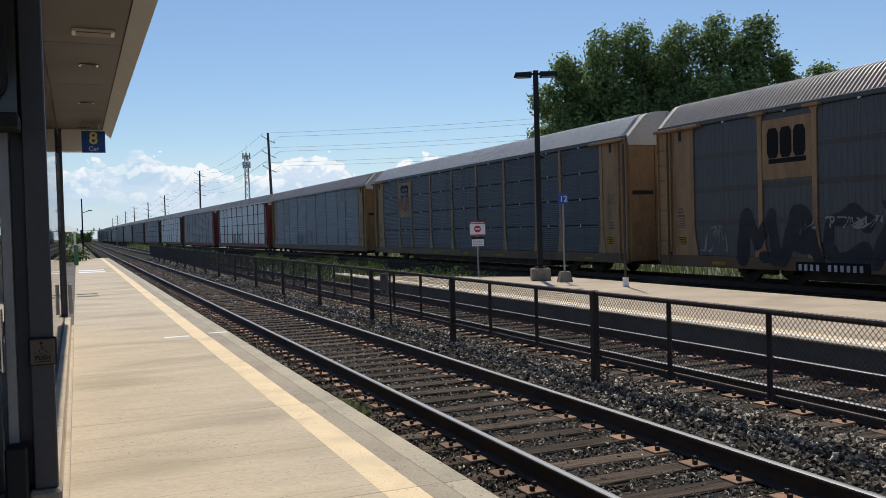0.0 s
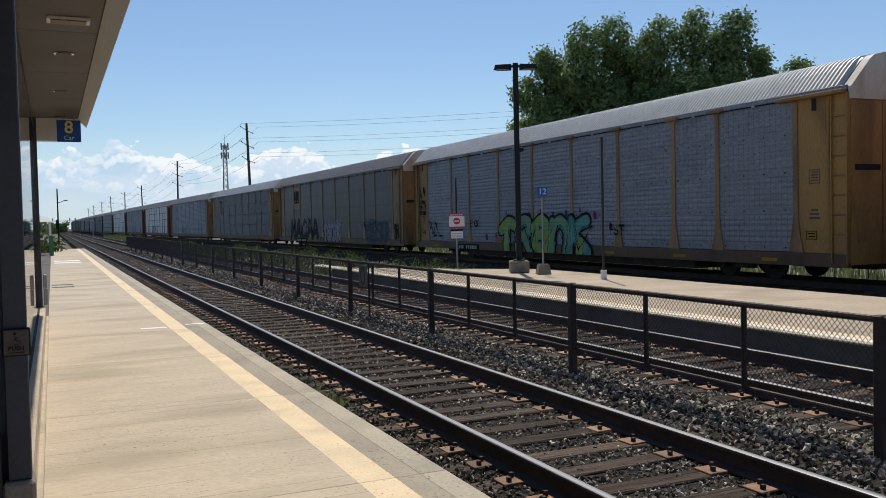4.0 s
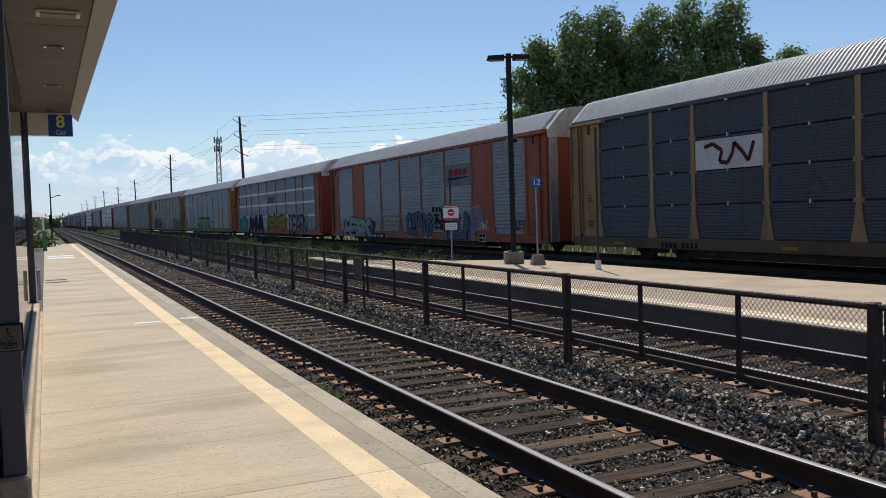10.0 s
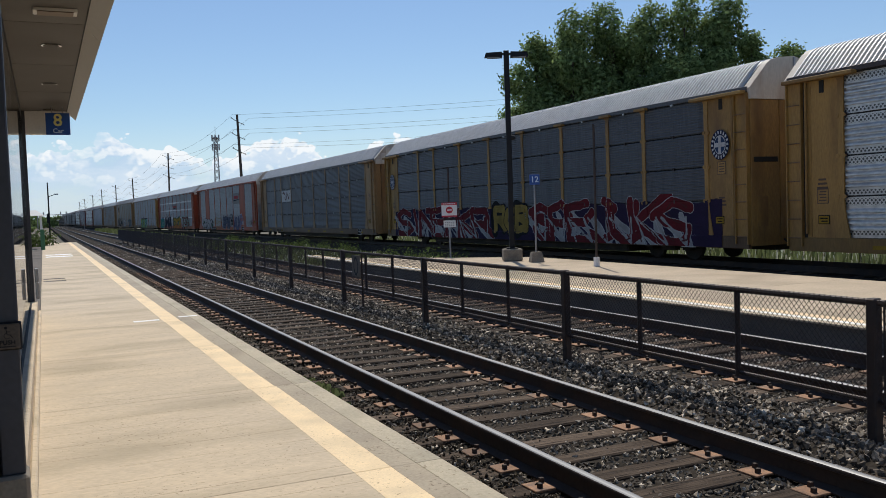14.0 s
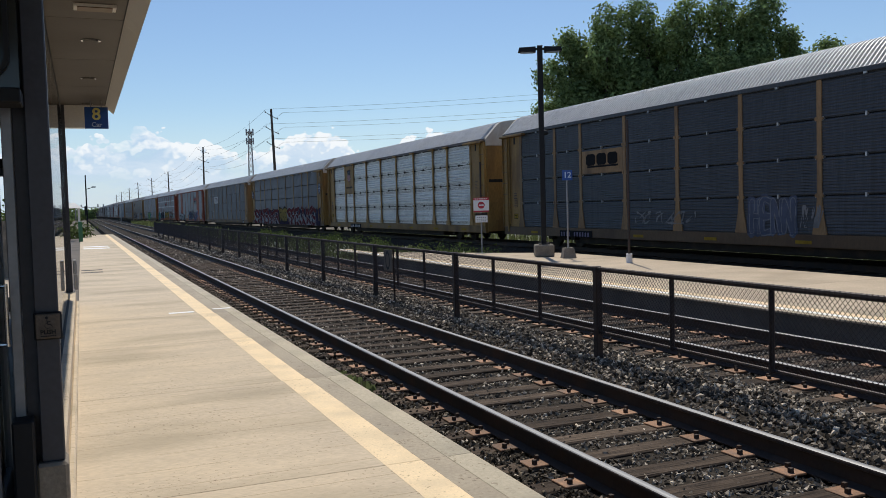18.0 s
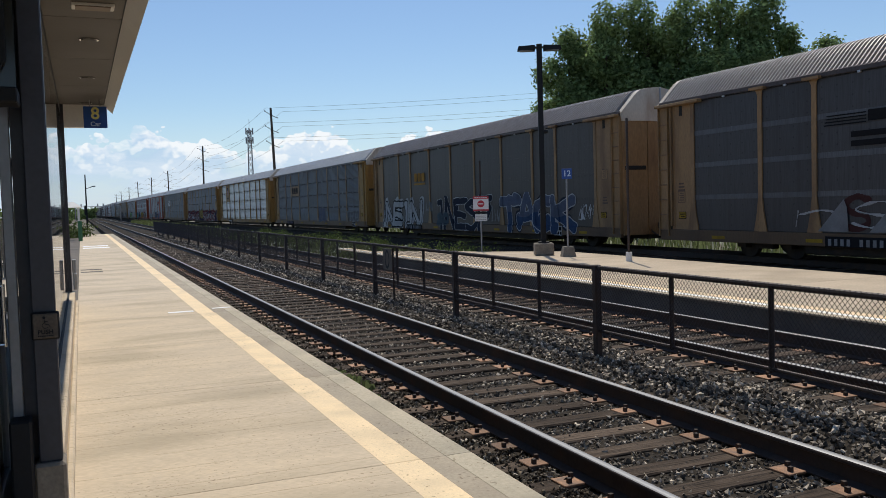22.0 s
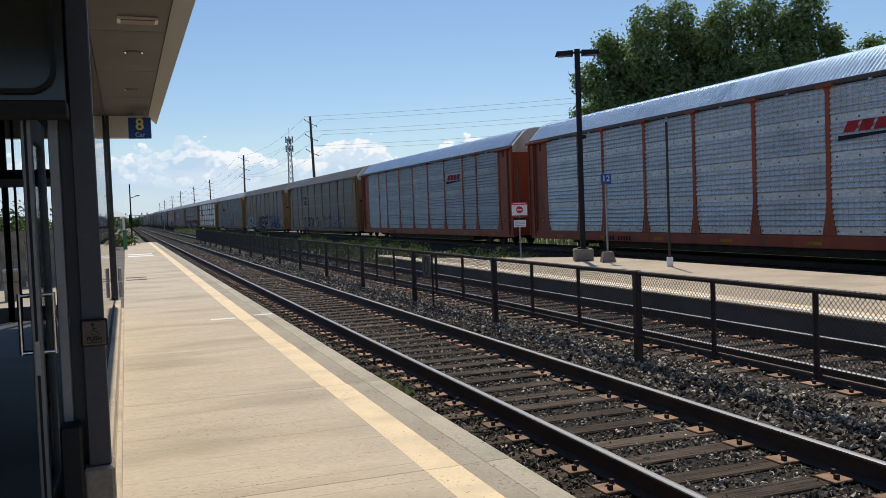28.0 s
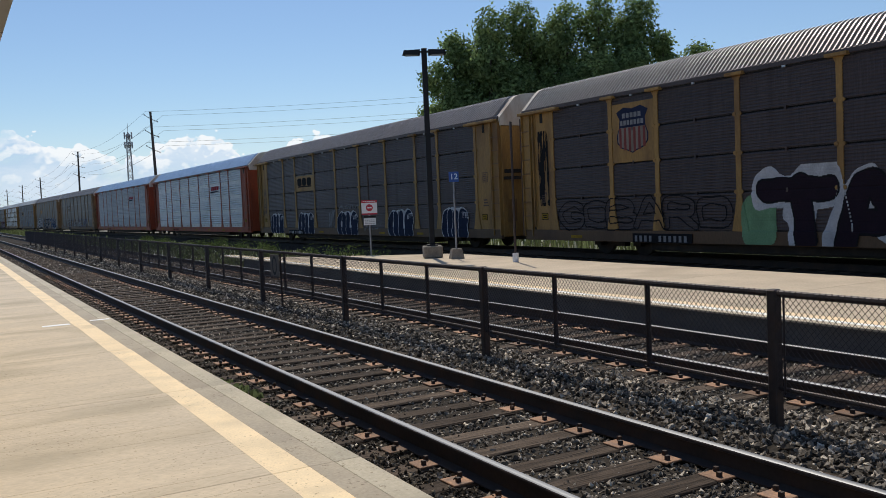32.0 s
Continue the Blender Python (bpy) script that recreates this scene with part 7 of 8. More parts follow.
    s8 = thing("car_marker_sign", "blue hanging sign with a yellow car number", "sign")
    part("panel", box(-3.105, -2.725, 16.28, 16.31, 3.29, 3.66, 0.004), "blue_sign", s8)
    part("number", text_mesh("number", "8", 0.29, "sign_yellow", 0.006), None, s8, at=pose(-2.915, 16.275, 3.53))
    part("word", text_mesh("word", "Car", 0.11, "sign_soft", 0.002), None, s8, at=pose(-2.915, 16.275, 3.355))
    for x in (-3.0, -2.83):
        part("hanger", tube((x, 16.295, 3.66), (x, 16.295, 3.77), 0.008, n=6), "grey_metal", s8)
    # plates and boxes on the corner post
    cb = thing("post_box", "small grey metal boxes on the corner post", "utility box")
    part("box", box(-3.41, -3.35, 16.9, 17.05, 0.75, 1.0, 0.01), "grey_metal", cb)
    part("box", box(-3.405, -3.345, 17.02, 17.2, 0.45, 0.74, 0.01), "grey_metal", cb)


def near_platform_things():
    near = bpy.data.objects["platform_near"]
    part("painted_line", box(-1.98, -1.58, 14.76, 14.93, Z_PLAT, Z_PLAT + 0.004), "white_paint", near, "worn white line")
    part("painted_line", box(-1.25, -0.95, 15.0, 15.12, Z_PLAT, Z_PLAT + 0.004), "white_paint", near)
    for y in (45.0, 47.6):
        part("painted_line", box(-3.2, -2.0, y, y + 1.1, Z_PLAT, Z_PLAT + 0.004), "white_paint", near)
    for y in (26.6, 27.7):
        part("drain", box(-3.3, -2.72, y, y + 0.36, Z_PLAT, Z_PLAT + 0.004), "concrete_dark", near, "dark strip across the platform")
    hut = thing("platform_shelter", "small pale platform shelter with a flat hipped roof", "shelter", at=pose(-4.2, 62, Z_PLAT))
    for x in (-0.85, 0.85):
        for y in (-0.8, 0.8):
            part("post", box(x - 0.07, x + 0.07, y - 0.07, y + 0.07, 0, 2.1), "fascia", hut)
    part("wall", box(-0.95, -0.88, -0.8, 0.8, 0.1, 2.05), "frame_grey", hut)
    bm = bmesh.new()
    lo = [bm.verts.new(p) for p in ((-1.1, -1.1, 2.1), (1.1, -1.1, 2.1), (1.1, 1.1, 2.1), (-1.1, 1.1, 2.1))]
    up = [bm.verts.new(p) for p in ((-0.6, -0.6, 2.45), (0.6, -0.6, 2.45), (0.6, 0.6, 2.45), (-0.6, 0.6, 2.45))]
    bm.faces.new(up)
    bm.faces.new(lo[::-1])
    for i in range(4):
        bm.faces.new((lo[i], lo[(i + 1) % 4], up[(i + 1) % 4], up[i]))
    part("roof", bm, "fascia", hut)
    gp = thing("green_post", "short green metal post at the platform end", "post", at=pose(-3.3, 58, Z_PLAT))
    part("post", box(-0.12, 0.12, -0.1, 0.1, 0, 1.25, 0.02), "green_paint", gp)
    mast = thing("signal_mast", "slim dark signal mast with a small lamp arm", "mast", at=pose(-2.3, 152, -0.75))
    part("pole", tube((0, 0, 0), (0, 0, 8.9), 0.14, 0.09), "black_metal", mast)
    part("signal_head", box(-0.35, 0.05, -0.2, 0.2, 2.4, 3.9, 0.03), "black_metal", mast)
    part("lamp_arm", tube((0, 0, 6.6), (1.1, 0, 7.0), 0.05), "black_metal", mast)
    part("lamp_head", box(0.9, 1.5, -0.15, 0.15, 6.9, 7.1, 0.02), "grey_metal", mast)
    gan = thing("signal_gantry", "grey signal gantry spanning the distant tracks", "gantry", at=pose(0, 256, -0.75))
    for x in (-4.5, 7.0):
        part("leg", box(x - 0.12, x + 0.12, -0.12, 0.12, 0, 4.6), "tower_steel", gan)
    part("beam", box(-4.8, 7.3, -0.15, 0.15, 4.45, 4.6), "tower_steel", gan)
    for x in (-3.0, -1.6, 1.2, 2.6, 4.9, 5.9):
        part("signal_head", box(x - 0.16, x + 0.16, -0.2, 0.2, 4.6, 5.3, 0.05), "tower_steel", gan)


def far_platform_things():
    lamp = thing("platform_lamp", "tall black twin-head platform lamp on a concrete base", "street lamp", at=pose(9.76, 23.3, Z_PLAT, 0, 0, -24))
    bm = box(-0.29, 0.29, -0.29, 0.29, 0, 0.37, 0.03)
    part("base", bm, "footing", lamp, "worn grey concrete base, darkened as on its shaded side")
    part("base_plate", box(-0.17, 0.17, -0.17, 0.17, 0.37, 0.41, 0.008), "black_metal", lamp)
    part("pole", box(-0.078, 0.078, -0.078, 0.078, 0.41, 6.34, 0.012), "black_metal", lamp)
    part("pole_cap", box(-0.084, 0.084, -0.084, 0.084, 6.34, 6.37, 0.012), "black_metal", lamp)
    part("camera_dome", tube((0.07, 0, 3.75), (0.2, 0, 3.75), 0.09, 0.05, n=12), "black_metal", lamp)
    for s in (-1, 1):
        part("arm", box(min(s * 0.06, s * 0.2), max(s * 0.06, s * 0.2), -0.03, 0.03, 6.24, 6.30), "black_metal", lamp)
        V = [(s * 0.13, -0.15, 6.17), (s * 0.13, 0.15, 6.17), (s * 0.66, 0.15, 6.19), (s * 0.66, -0.15, 6.19),
             (s * 0.13, -0.13, 6.33), (s * 0.13, 0.13, 6.33), (s * 0.62, 0.13, 6.31), (s * 0.62, -0.13, 6.31)]
        F = [(0, 1, 2, 3), (4, 7, 6, 5), (0, 4, 5, 1), (1, 5, 6, 2), (2, 6, 7, 3), (3, 7, 4, 0)]
        hd = part("lamp_head", quick_mesh("lamp_head", V, F, "black_metal"), None, lamp)
        part("lens", box(min(s * 0.2, s * 0.58), max(s * 0.2, s * 0.58), -0.10, 0.10, 6.158, 6.19), "grey_metal", hd)
    sg = thing("platform_marker", "blue numbered sign on a thin pole in a concrete foot", "sign", at=pose(9.9, 22.1, Z_PLAT, 0, 0, -18))
    bm = bmesh.new()
    lo = [bm.verts.new(p) for p in ((-0.20, -0.2, 0), (0.20, -0.2, 0), (0.20, 0.2, 0), (-0.20, 0.2, 0))]
    up = [bm.verts.new(p) for p in ((-0.14, -0.14, 0.30), (0.14, -0.14, 0.30), (0.14, 0.14, 0.30), (-0.14, 0.14, 0.30))]
    bm.faces.new(up)
    bm.faces.new(lo[::-1])
    for i in range(4):
        bm.faces.new((lo[i], lo[(i + 1) % 4], up[(i + 1) % 4], up[i]))
    part("foot", bm, "footing", sg)
    part("pole", tube((0, 0, 0.28), (0, 0, 2.55), 0.028), "grey_metal", sg)
    pn = part("panel", box(-0.15, 0.15, -0.05, -0.032, 2.27, 2.57, 0.004), "blue_sign", sg)
    part("number", text_mesh("number", "12", 0.24, "sign_soft", 0.003), None, pn, at=pose(0, -0.056, 2.42))
    ne = thing("no_entry_sign", "red and white no-entry sign over a white notice on a post", "sign", at=pose(9.6, 27.4, -0.6, 0, 0, -20))
    part("pole", tube((0, 0, -0.1), (0, 0, 2.62), 0.03), "grey_metal", ne)
    part("mast", tube((0, 0.03, 2.5), (0, 0.03, 3.85), 0.03), "fence", ne, "bare dark pole above the sign")
    pn = part("panel", box(-0.27, 0.27, -0.05, -0.035, 2.12, 2.62, 0.004), "sign_white", ne)
    part("band", box(-0.27, 0.27, -0.056, -0.050, 2.53, 2.62), "sign_red", pn)
    part("band", box(-0.27, 0.27, -0.056, -0.050, 2.12, 2.17), "sign_red", pn)
    part("disc", ring_mesh("disc", 0.0, 0.12, "sign_red", y=-0.056), None, pn, at=pose(0, 0, 2.36))
    part("bar", box(-0.085, 0.085, -0.062, -0.058, 2.34, 2.38), "sign_white", pn)
    bm = bmesh.new()
    for i in range(6):
        bm_box(bm, -0.22 + i * 0.075, -0.165 + i * 0.075, -0.06, -0.057, 2.56, 2.59)
    tagged(part("text_line", bm, "sign_white", pn), kind="stuff")
    nt = part("notice", box(-0.21, 0.21, -0.05, -0.038, 1.76, 2.0, 0.004), "sign_white", ne)
    bm = bmesh.new()
    for r in range(3):
        for i in range(5):
            bm_box(bm, -0.17 + i * 0.07, -0.12 + i * 0.07, -0.056, -0.052, 1.80 + r * 0.06, 1.825 + r * 0.06)
    tagged(part("text_line", bm, "grey_metal", nt), kind="stuff")
    part("notice_head", box(-0.21, 0.21, -0.05, -0.038, 2.02, 2.08, 0.004), "black_metal", ne)
    tp = thing("thin_pole", "thin dark metal pole in a white foot", "pole", at=pose(10.05, 19.25, Z_PLAT))
    part("foot", tube((0, 0, 0), (0, 0, 0.24), 0.085, 0.08, n=14), "sign_white", tp)
    part("pole", tube((0, 0, 0.2), (0, 0, 3.75), 0.033), "fence", tp)
    fs = thing("fence_sign", "small weathered sign with a black oval tied to the fence", "sign", at=pose(2.545, 16.9, 0))
    part("panel", box(-0.012, 0.0, -0.26, 0.26, 0.48, 0.92, 0.004), "concrete_dark", fs)
    V, F = [], []
    for i in range(24):
        a = 2 * math.pi * i / 24
        V += [(-0.016, q * 0.12 * math.cos(a), 0.7 + q * 0.17 * math.sin(a)) for q in (0.82, 1.15)]
        j = (i + 1) % 24
        F.append((2 * i, 2 * j, 2 * j + 1, 2 * i + 1))
    part("oval", quick_mesh("oval", V, F, "black_metal"), None, fs)
    part("post", tube((0.02, -0.27, -0.3), (0.02, -0.27, 0.95), 0.02, n=8), "fence", fs)


def wire_mesh(p0, p1, sag, r=0.014, n=14):
    """One hanging wire, a continuous three-sided tube."""
    p0, p1 = Vector(p0), Vector(p1)
    pts = [p0.lerp(p1, i / n) - Vector((0, 0, sag * 4 * (i / n) * (1 - i / n))) for i in range(n + 1)]
    side = (p1 - p0).cross(Vector((0, 0, 1))).normalized()
    V, F = [], []
    for p in pts:
        V += [tuple(p + side * r), tuple(p - side * r), tuple(p + Vector((0, 0, 1.6 * r)))]
    for i in range(n):
        for j in range(3):
            k = (j + 1) % 3
            F.append((3 * i + j, 3 * i + k, 3 * i + 3 + k, 3 * i + 3 + j))
    return quick_mesh("wire", V, F, "black_metal")


def distance():
    pw = [(80.0, 64.0, 16.0), (19.1, 106.3, 14.0), (18.6, 170.6, 14.0), (18.6, 240, 12.5), (18.4, 298, 13.0), (18.4, 367, 14.0), (18.4, 440, 14.0), (18.4, 520, 14), (18.4, 600, 14)]
    tops = []
    for i, (x, y, h) in enumerate(pw):
        lean = -2.0 if i == 1 else 0.6 * (-1) ** i
        p = thing("utility_pole", "tall dark wooden utility pole with paired insulator arms", "utility pole", at=pose(x, y, -0.75, 0, lean, 30 if i == 1 else 0), group="utility poles")
        part("pole", tube((0, 0, 0), (0, 0, h + 0.75), 0.21, 0.13), "wood_pole", p)
        for z in (0.5, 2.3, 4.1):
            for s in (-1, 1):
                bm = bmesh.new()
                bm_tube(bm, (0, 0, h + 0.4 - z), (s * 0.95, 0, h + 0.4 - z + (0.45 if s < 0 else -0.3)), 0.045, 0.03, n=6)
                bm_tube(bm, (s * 0.95, 0, h + 0.33 - z + (0.45 if s < 0 else -0.3)), (s * 0.95, 0, h + 0.5 - z + (0.45 if s < 0 else -0.3)), 0.06, 0.06, n=6)
                part("insulator_arm", bm, "wood_pole", p)
        tops.append((x, y, h - 0.75))
    for i in range(len(tops) - 1):
        a, b = tops[i], tops[i + 1]
        w = thing("power_line", "thin dark overhead power lines", "cable", group="power lines")
        for z in (0.4, 2.2, 4.0):
            for s in (-1, 1):
                part("wire", wire_mesh((a[0] + s, a[1], a[2] + 1.15 - z - (0.4 if s > 0 else 0)), (b[0] + s, b[1], b[2] + 1.15 - z - (0.4 if s > 0 else 0)), 1.3 if i else 0.9, 0.013), None, w)
    tw = thing("radio_tower", "pale lattice radio mast with antenna panels at the top", "tower", at=pose(50, 294, -0.75))
    for s in ((-1, -1), (1, -1), (1, 1), (-1, 1)):
        part("leg", tube((s[0] * 0.95, s[1] * 0.95, 0), (s[0] * 0.5, s[1] * 0.5, 29), 0.09, n=5), "tower_steel", tw)
    bm = bmesh.new()
    for i in range(14):
        z0, z1 = i * 2.05, (i + 1) * 2.05
        r0, r1 = 0.95 - 0.45 * z0 / 29, 0.95 - 0.45 * z1 / 29
        for a, b in (((-1, -1), (1, -1)), ((1, -1), (1, 1)), ((1, 1), (-1, 1)), ((-1, 1), (-1, -1))):
            bm_tube(bm, (a[0] * r0, a[1] * r0, z0), (b[0] * r1, b[1] * r1, z1), 0.07, n=4)
            bm_tube(bm, (b[0] * r0, b[1] * r0, z0), (a[0] * r1, a[1] * r1, z1), 0.07, n=4)
    part("lattice", bm, "tower_steel", tw)
    for z in (24.5, 27.5):
        for i in range(6):
            a = radians(60 * i + 15)
            part("antenna", box(1.25 * math.cos(a) - 0.17, 1.25 * math.cos(a) + 0.17, 1.25 * math.sin(a) - 0.15, 1.25 * math.sin(a) + 0.15, z, z + 2.1, 0.04), "tower_steel", tw)
        part("ring", tube((0, 0, z + 0.9), (0, 0, z + 1.05), 1.25, n=12), "tower_steel", tw)
    part("spike", tube((0, 0, 29), (0, 0, 32.5), 0.06, n=5), "tower_steel", tw)
    far = thing("far_freight_track", "rusty freight track on a low stone bed", "railway track", kind="structure")
    for side in (-0.755, 0.755):
        bm = bmesh.new()
        ys = [-40 + 12 * i for i in range(74)]
        for a, b in zip(ys, ys[1:]):
            xa, xb = train_x(a) + side, train_x(b) + side
            v = [bm.verts.new(p) for p in ((xa - 0.035, a, 0), (xa + 0.035, a, 0), (xb + 0.035, b, 0), (xb - 0.035, b, 0), (xa - 0.06, a, -0.17), (xb - 0.06, b, -0.17), (xa + 0.06, a, -0.17), (xb + 0.06, b, -0.17))]
            bm.faces.new((v[0], v[1], v[2], v[3]))
            bm.faces.new((v[0], v[3], v[5], v[4]))
            bm.faces.new((v[1], v[6], v[7], v[2]))
        part("rail", bm, "rail_side", far)
    bm = bmesh.new()
    ys = [-40 + 20 * i for i in range(45)]
    for a, b in zip(ys, ys[1:]):
        xa, xb = train_x(a), train_x(b)
        v = [bm.verts.new(p) for p in ((xa - 2.4, a, -0.7), (xa - 1.5, a, -0.16), (xa + 1.5, a, -0.16), (xa + 2.6, a, -0.7), (xb - 2.4, b, -0.7), (xb - 1.5, b, -0.16), (xb + 1.5, b, -0.16), (xb + 2.6, b, -0.7))]
        for i in range(3):
            bm.faces.new((v[i], v[i + 1], v[i + 5], v[i + 4]))
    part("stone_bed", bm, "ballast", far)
    tie = mesh_of("tie", box(-1.3, 1.3, -0.11, 0.11, -0.3, -0.14, 0.012), "tie")
    for i in range(90):
        y = 2 + i * 0.55
        part("tie", tie, None, far, at=pose(train_x(y), y, 0))


# ---- plants ----
def leaf_cloud(name, lobes, count, size, material, seed, spread=0.33):
    """Small leaf blades in clumps on a set of lobes (x, y, z, rx, ry, rz)."""
    g = np.random.default_rng(seed)
    vol = np.array([l[3] * l[4] * l[5] for l in lobes]) ** 0.75
    which = g.choice(len(lobes), count // 22, p=vol / vol.sum())
    L = np.array(lobes)[which]
    d = g.normal(size=(len(L), 3))
    d /= np.linalg.norm(d, axis=1)[:, None]
    r = g.uniform(0.45, 1.0, len(L)) ** 0.5 * g.uniform(0.88, 1.05, len(L))
    C = L[:, :3] + d * r[:, None] * L[:, 3:]
    C, out = np.repeat(C, 22, axis=0), np.repeat(d, 22, axis=0)
    C = C + g.normal(0, spread, C.shape)
    n = len(C)
    # blades turn their faces outwards and up, more or less
    face = 0.75 * out + np.array([0, 0, 0.35]) + g.normal(0, 0.55, (n, 3))
    a = np.cross(face, g.normal(size=(n, 3)))
    a /= np.linalg.norm(a, axis=1)[:, None]
    b = np.cross(face, a)
    b /= np.linalg.norm(b, axis=1)[:, None]
    s = g.uniform(0.6, 1.3, n)[:, None] * size
    V = np.stack([C - a * s, C + b * s * 0.55, C + a * s, C - b * s * 0.55], 1).reshape(-1, 3)
    F = np.arange(4 * n).reshape(-1, 4)
    me = bpy.data.meshes.new(name)
    me.from_pydata(V.tolist(), [], F.tolist())
    me.materials.append(M[material])
    return me


def tree(x, y, h, r, seed, label, low=0.12):
    t = thing("tree", label, "tree", at=pose(x, y, -0.75), group="poplars behind the train")
    rng = random.Random(seed)
    bm = bmesh.new()
    bm_tube(bm, (0, 0, 0), (0.1, 0.1, h * 0.5), 0.30, 0.18, n=8)
    bm_tube(bm, (0.1, 0.1, h * 0.5), (0.2, 0, h * 0.9), 0.18, 0.04, n=7)
    part("trunk", bm, "bark", t)
    lobes = []
    for i in range(13):
        u = (i + 0.5) / 13
        z = h * (low + (0.96 - low) * u)
        ang = rng.uniform(0, 6.28)
        spread = r * (0.75 if u < 0.6 else 0.75 * (1.15 - u) / 0.55)
        lx, ly = math.cos(ang) * spread * rng.uniform(0.3, 1), math.sin(ang) * spread * rng.uniform(0.3, 1)
        q = r * rng.uniform(0.38, 0.55) * (1 if u < 0.7 else 0.75)
        lobes.append((lx, ly, z - q * 0.6, q, q, q * rng.uniform(1.0, 1.35)))
        if i % 2 == 0:
            bm = bmesh.new()
            bm_tube(bm, (0.1, 0.05, z * 0.72), (lx * 0.8, ly * 0.8, z), 0.09, 0.03, n=5)
            part("limb", bm, "bark", t)
    part("crown", leaf_cloud("crown", lobes, 30000, 0.138, "leaf", seed, 0.25), None, t, "dense glossy green leaves")


def trees():
    lab = "tall leafy dark green poplar"
    for x, y, h, r, s in ((27.5, 54.3, 9.8, 2.1, 1), (28.6, 53.0, 14.8, 2.8, 2), (30.6, 51.5, 16.3, 3.3, 3), (33.0, 50.0, 16.7, 3.3, 4), (34.8, 48.2, 16.4, 3.2, 5), (36.2, 46.6, 16.9, 3.2, 6),
                          (38.2, 45.2, 16.3, 3.0, 7), (39.8, 43.8, 14.2, 2.0, 8), (32.0, 53.0, 14.0, 3.4, 10), (34.2, 50.6, 14.6, 3.4, 11), (33.9, 48.6, 12.5, 3.2, 13), (29.5, 54.5, 11.5, 3.4, 12)):
        tree(x, y, h, r, s, lab + " behind the train")
    tree(42.2, 43.2, 13.1, 2.1, 9, "small leafy poplar beside the taller trees")


def weeds(name, count, xr, yr, h, seed, label, zbase, material="weed", flower=0.0):
    g = np.random.default_rng(seed)
    x, y = g.uniform(*xr, count), g.uniform(*yr, count)
    patch = 0.5 + 0.5 * np.sin(x * 1.7 + 3) * np.sin(y * 0.9) + 0.35 * np.sin(y * 2.3 + x)
    keep = g.random(count) < np.clip(patch, 0.12, 1)
    x, y, patch = x[keep], y[keep], patch[keep]
    n = len(x)
    hh = g.uniform(0.4, 1.0, n) * h * np.clip(0.55 + 0.5 * patch, 0.4, 1.2)
    a = g.uniform(0, 6.28, n)
    w = g.uniform(0.02, 0.07, n)
    lean = g.normal(0, 0.12, (n, 2)) * hh[:, None]
    z = np.full(n, zbase)
    V = np.stack([np.stack([x - w * np.cos(a), y - w * np.sin(a), z], 1), np.stack([x + w * np.cos(a), y + w * np.sin(a), z], 1),
                  np.stack([x + lean[:, 0] + w * 0.5 * np.cos(a), y + lean[:, 1] + w * 0.5 * np.sin(a), z + hh], 1),
                  np.stack([x + lean[:, 0] - w * 0.5 * np.cos(a), y + lean[:, 1] - w * 0.5 * np.sin(a), z + hh * 0.93], 1)], 1).reshape(-1, 3)
    F = np.arange(4 * n).reshape(-1, 4)
    me = bpy.data.meshes.new(name)
    me.from_pydata(V.tolist(), [], F.tolist())
    me.materials.append(M[material])
    me.materials.append(M["flower"])
    if flower:
        me.polygons.foreach_set("material_index", (g.random(n) < flower).astype(np.int32))
    tagged(new(name, me), label, "weeds", kind="stuff")


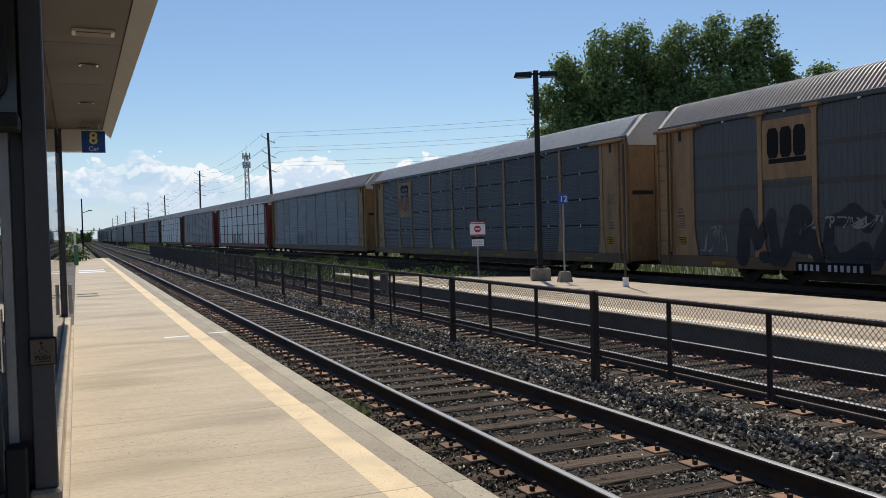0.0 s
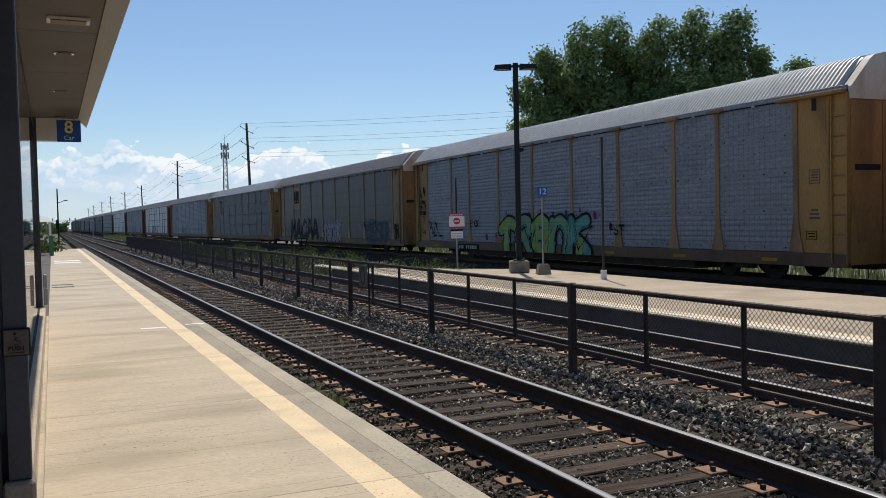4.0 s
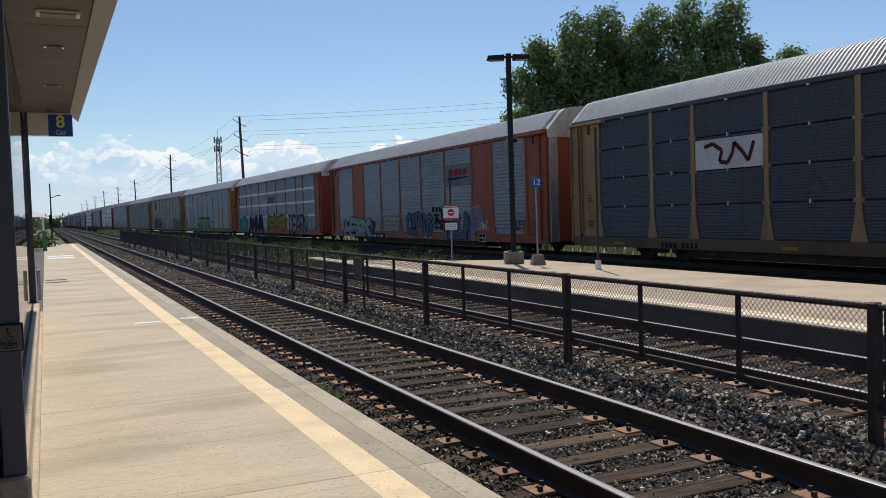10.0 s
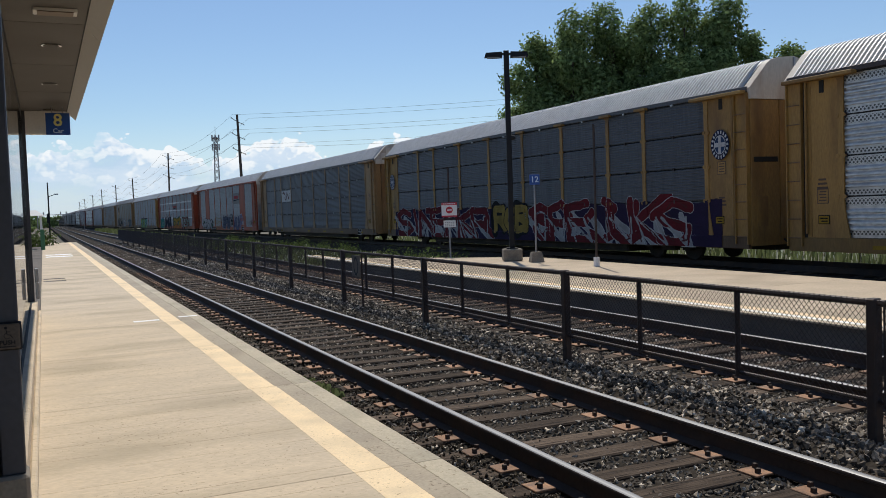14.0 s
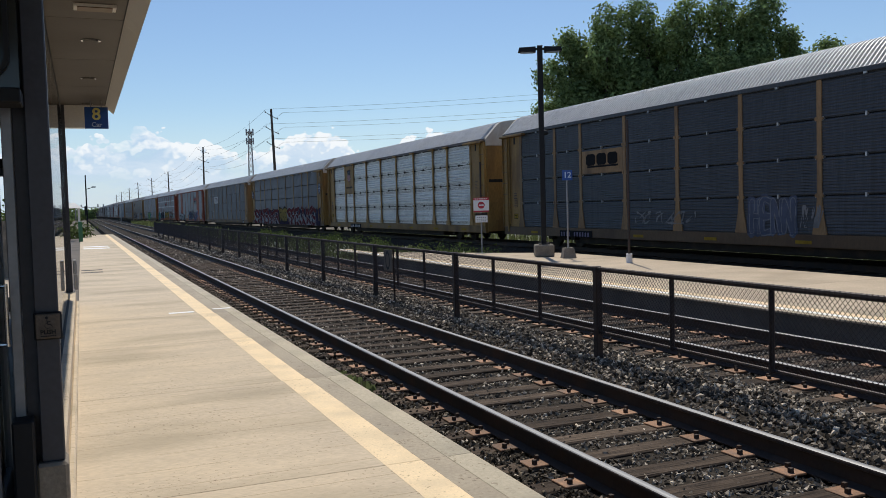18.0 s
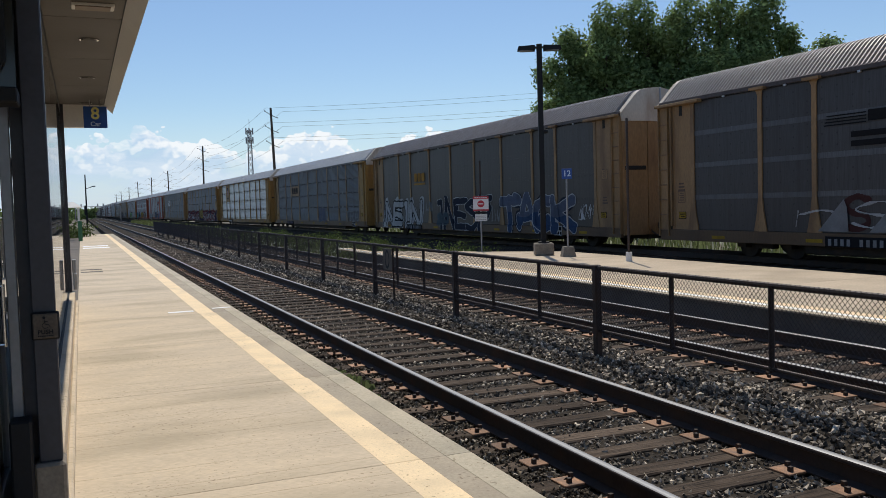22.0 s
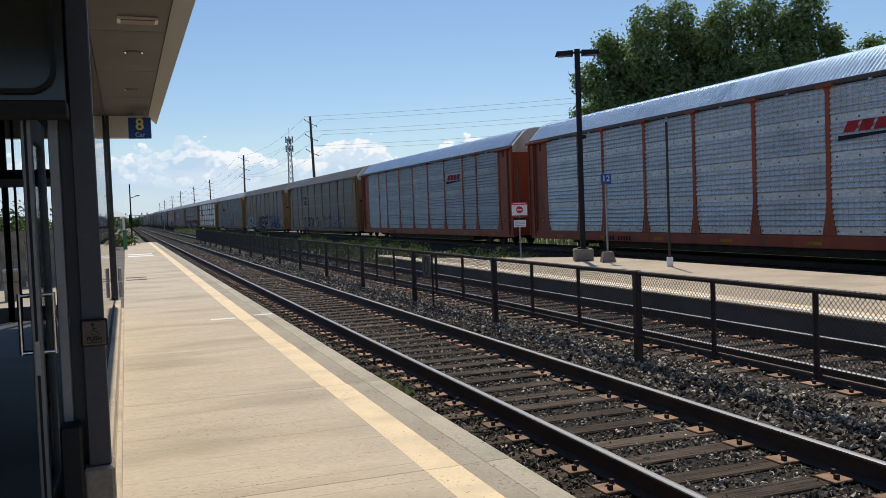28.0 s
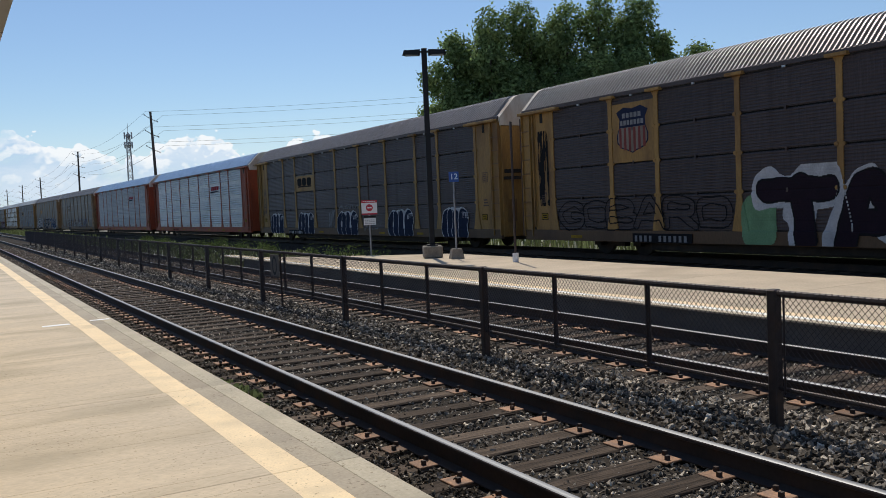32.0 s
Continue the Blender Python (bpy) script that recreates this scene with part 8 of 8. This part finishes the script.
def plants():
    weeds("weeds", 26000, (6.3, 11.6), (27.5, 76), 0.42, 1, "wild weeds and grass beyond the platform end", -0.47, flower=0.12)
    weeds("weeds", 2600, (11.3, 12.9), (25, 34), 0.42, 2, "weeds along the freight track", -0.72, flower=0.12)
    weeds("weeds", 14000, (18.6, 27), (4, 80), 0.75, 3, "tall weeds behind the freight track", -0.75, flower=0.15)
    weeds("weeds", 16000, (6.2, 8.6), (76, 190), 0.8, 4, "distant weeds between the tracks", -0.47)
    weeds("trackside_grass", 3200, (-0.92, -0.45), (4, 40), 0.09, 5, "sparse small weeds along the platform wall", -0.24)
    weeds("weed_tuft", 120, (-0.66, -0.36), (9.0, 10.3), 0.13, 8, "small green weed tuft between stones", -0.22)
    weeds("weed_tuft", 160, (-0.7, -0.3), (4.6, 5.4), 0.10, 9, "small green weed tuft between stones", -0.22)
    rng = random.Random(77)
    lobes = []
    for _ in range(150):
        x, y, r = rng.uniform(6.5, 11.8), rng.uniform(28, 74), rng.uniform(0.18, 0.5)
        lobes.append((x, y, -0.42 + r * 0.45, r * 1.3, r * 1.3, r * 0.8))
    me = leaf_cloud("broadleaf_weeds", lobes, 16000, 0.055, "weed_leaf", 21, 0.12)
    tagged(new("broadleaf_weeds", me), "low leafy weeds in clumps beyond the platform end", "weeds", kind="stuff")
    t = thing("shrub", "leafy green shrub at the platform end", "shrub", at=pose(-5.2, 66, -0.75))
    part("crown", leaf_cloud("crown", [(0, 0, 1.2, 1.2, 1.2, 1.0), (1.4, 2, 1.0, 1.1, 1.1, 0.9), (-1.2, 3, 2.0, 1.5, 1.4, 1.8)], 5000, 0.12, "weed_leaf", 5), None, t)
    part("stem", tube((0, 0, 0), (0, 0, 1.2), 0.05), "bark", t)
    t = thing("shrub", "leafy green shrub behind the waiting room", "shrub", at=pose(-7.2, 29, -0.3))
    part("crown", leaf_cloud("crown", [(0, 0, 1.6, 1.2, 1.2, 1.1), (1.2, 2, 1.4, 1.0, 1.1, 0.9)], 8000, 0.06, "weed_leaf", 6), None, t)
    part("stem", tube((0, 0, -0.75), (0, 0, 1.2), 0.05), "bark", t)
    # belt of distant trees
    for i, (x, y, h, w) in enumerate(((-30, 330, 7, 24), (-6, 420, 5.5, 9), (-70, 360, 8, 30), (70, 420, 9, 40), (140, 400, 10, 45), (10, 620, 7, 30))):
        t = thing("far_woods", "low distant belt of trees", "woods", at=pose(x, y, -0.75), kind="stuff")
        rng = random.Random(40 + i)
        lobes = [(rng.uniform(-w, w), rng.uniform(-5, 5), h * 0.45, rng.uniform(2, 4), 3, h * rng.uniform(0.35, 0.55)) for _ in range(22)]
        part("crown", leaf_cloud("crown", lobes, 5000, 0.55, "leaf", 60 + i), None, t)
        part("trunk", tube((0, 0, 0), (0, 0, h * 0.4), 0.2), "bark", t)
    structure("forecourt", box(-12, -4.27, 17.3, 40, -0.74, Z_PLAT - 0.01), "concrete_edge", "paved ground behind the waiting room")
    for x, y, h in ((-5.76, 18.4, 0.62), (-5.72, 21.9, 0.66)):
        bin_ = thing("litter_bin", "round grey litter bin standing outside the waiting room", "litter bin", at=pose(x, y, Z_PLAT - 0.01), group="litter bins")
        part("body", tube((0, 0, 0), (0, 0, h), 0.17, 0.185, n=20), "footing", bin_)
        part("band", tube((0, 0, h * 0.62), (0, 0, h * 0.70), 0.19, 0.19, n=20), "concrete_dark", bin_)
        part("rim", tube((0, 0, h), (0, 0, h + 0.06), 0.195, 0.18, n=20), "grey_metal", bin_)
    fs = thing("screen_fence", "grey slatted screen fence behind the waiting room", "fence")
    slat = mesh_of("slat", box(-0.07, 0.07, 26.5, 26.53, 0.10, 1.70), "footing")
    for i in range(30):
        part("slat", slat, None, fs, at=pose(-8.9 + i * 0.155, 0, 0))
    for z in (0.4, 1.4):
        part("rail", box(-9.0, -4.3, 26.531, 26.58, z, z + 0.09), "footing", fs)


# concrete darkened to carry the shade on camera-facing sides; also bins and slats
M["footing"] = mat("footing", (0.25, 0.215, 0.17), 0.9, var=0.25, scale=4, fine=40, bump=0.3, stain=(0.12, 0.10, 0.08), stain_amt=0.6, stain_scale=3)
M["worn_plate"] = mat("worn_plate", (0.12, 0.095, 0.075), 0.6, 0.3, var=0.25, scale=20, fine=80, bump=0.05)
M["fixture_lens"] = mat("fixture_lens", (0.17, 0.11, 0.06), 0.5, var=0.1, bump=0)
M["dark_pane"] = mat("dark_pane", (0.030, 0.030, 0.024), 0.10, 0.0, var=0.1, bump=0)
M["room_floor"] = mat("room_floor", (0.018, 0.02, 0.028), 0.6, 0.0, var=0.15, bump=0.05)
M["sign_soft"] = mat("sign_soft", (0.55, 0.66, 0.78), 0.5, var=0.04, bump=0)
M["green_paint"] = mat("green_paint", (0.05, 0.16, 0.07), 0.5, var=0.1, bump=0)
M["weed_leaf"] = leaf_mat("weed_leaf", (0.085, 0.115, 0.042))

fence()
train()
markings()
station()
near_platform_things()
far_platform_things()
distance()
trees()
plants()
ballast_stones()
tracks()
slabs()


def motions():
    """The train rolls away along the freight track."""
    for k, car in TRAIN.items():
        walk(car, [(t, car_pose(k, t)) for t in [i * 1.0 for i in range(33)]])


motions()
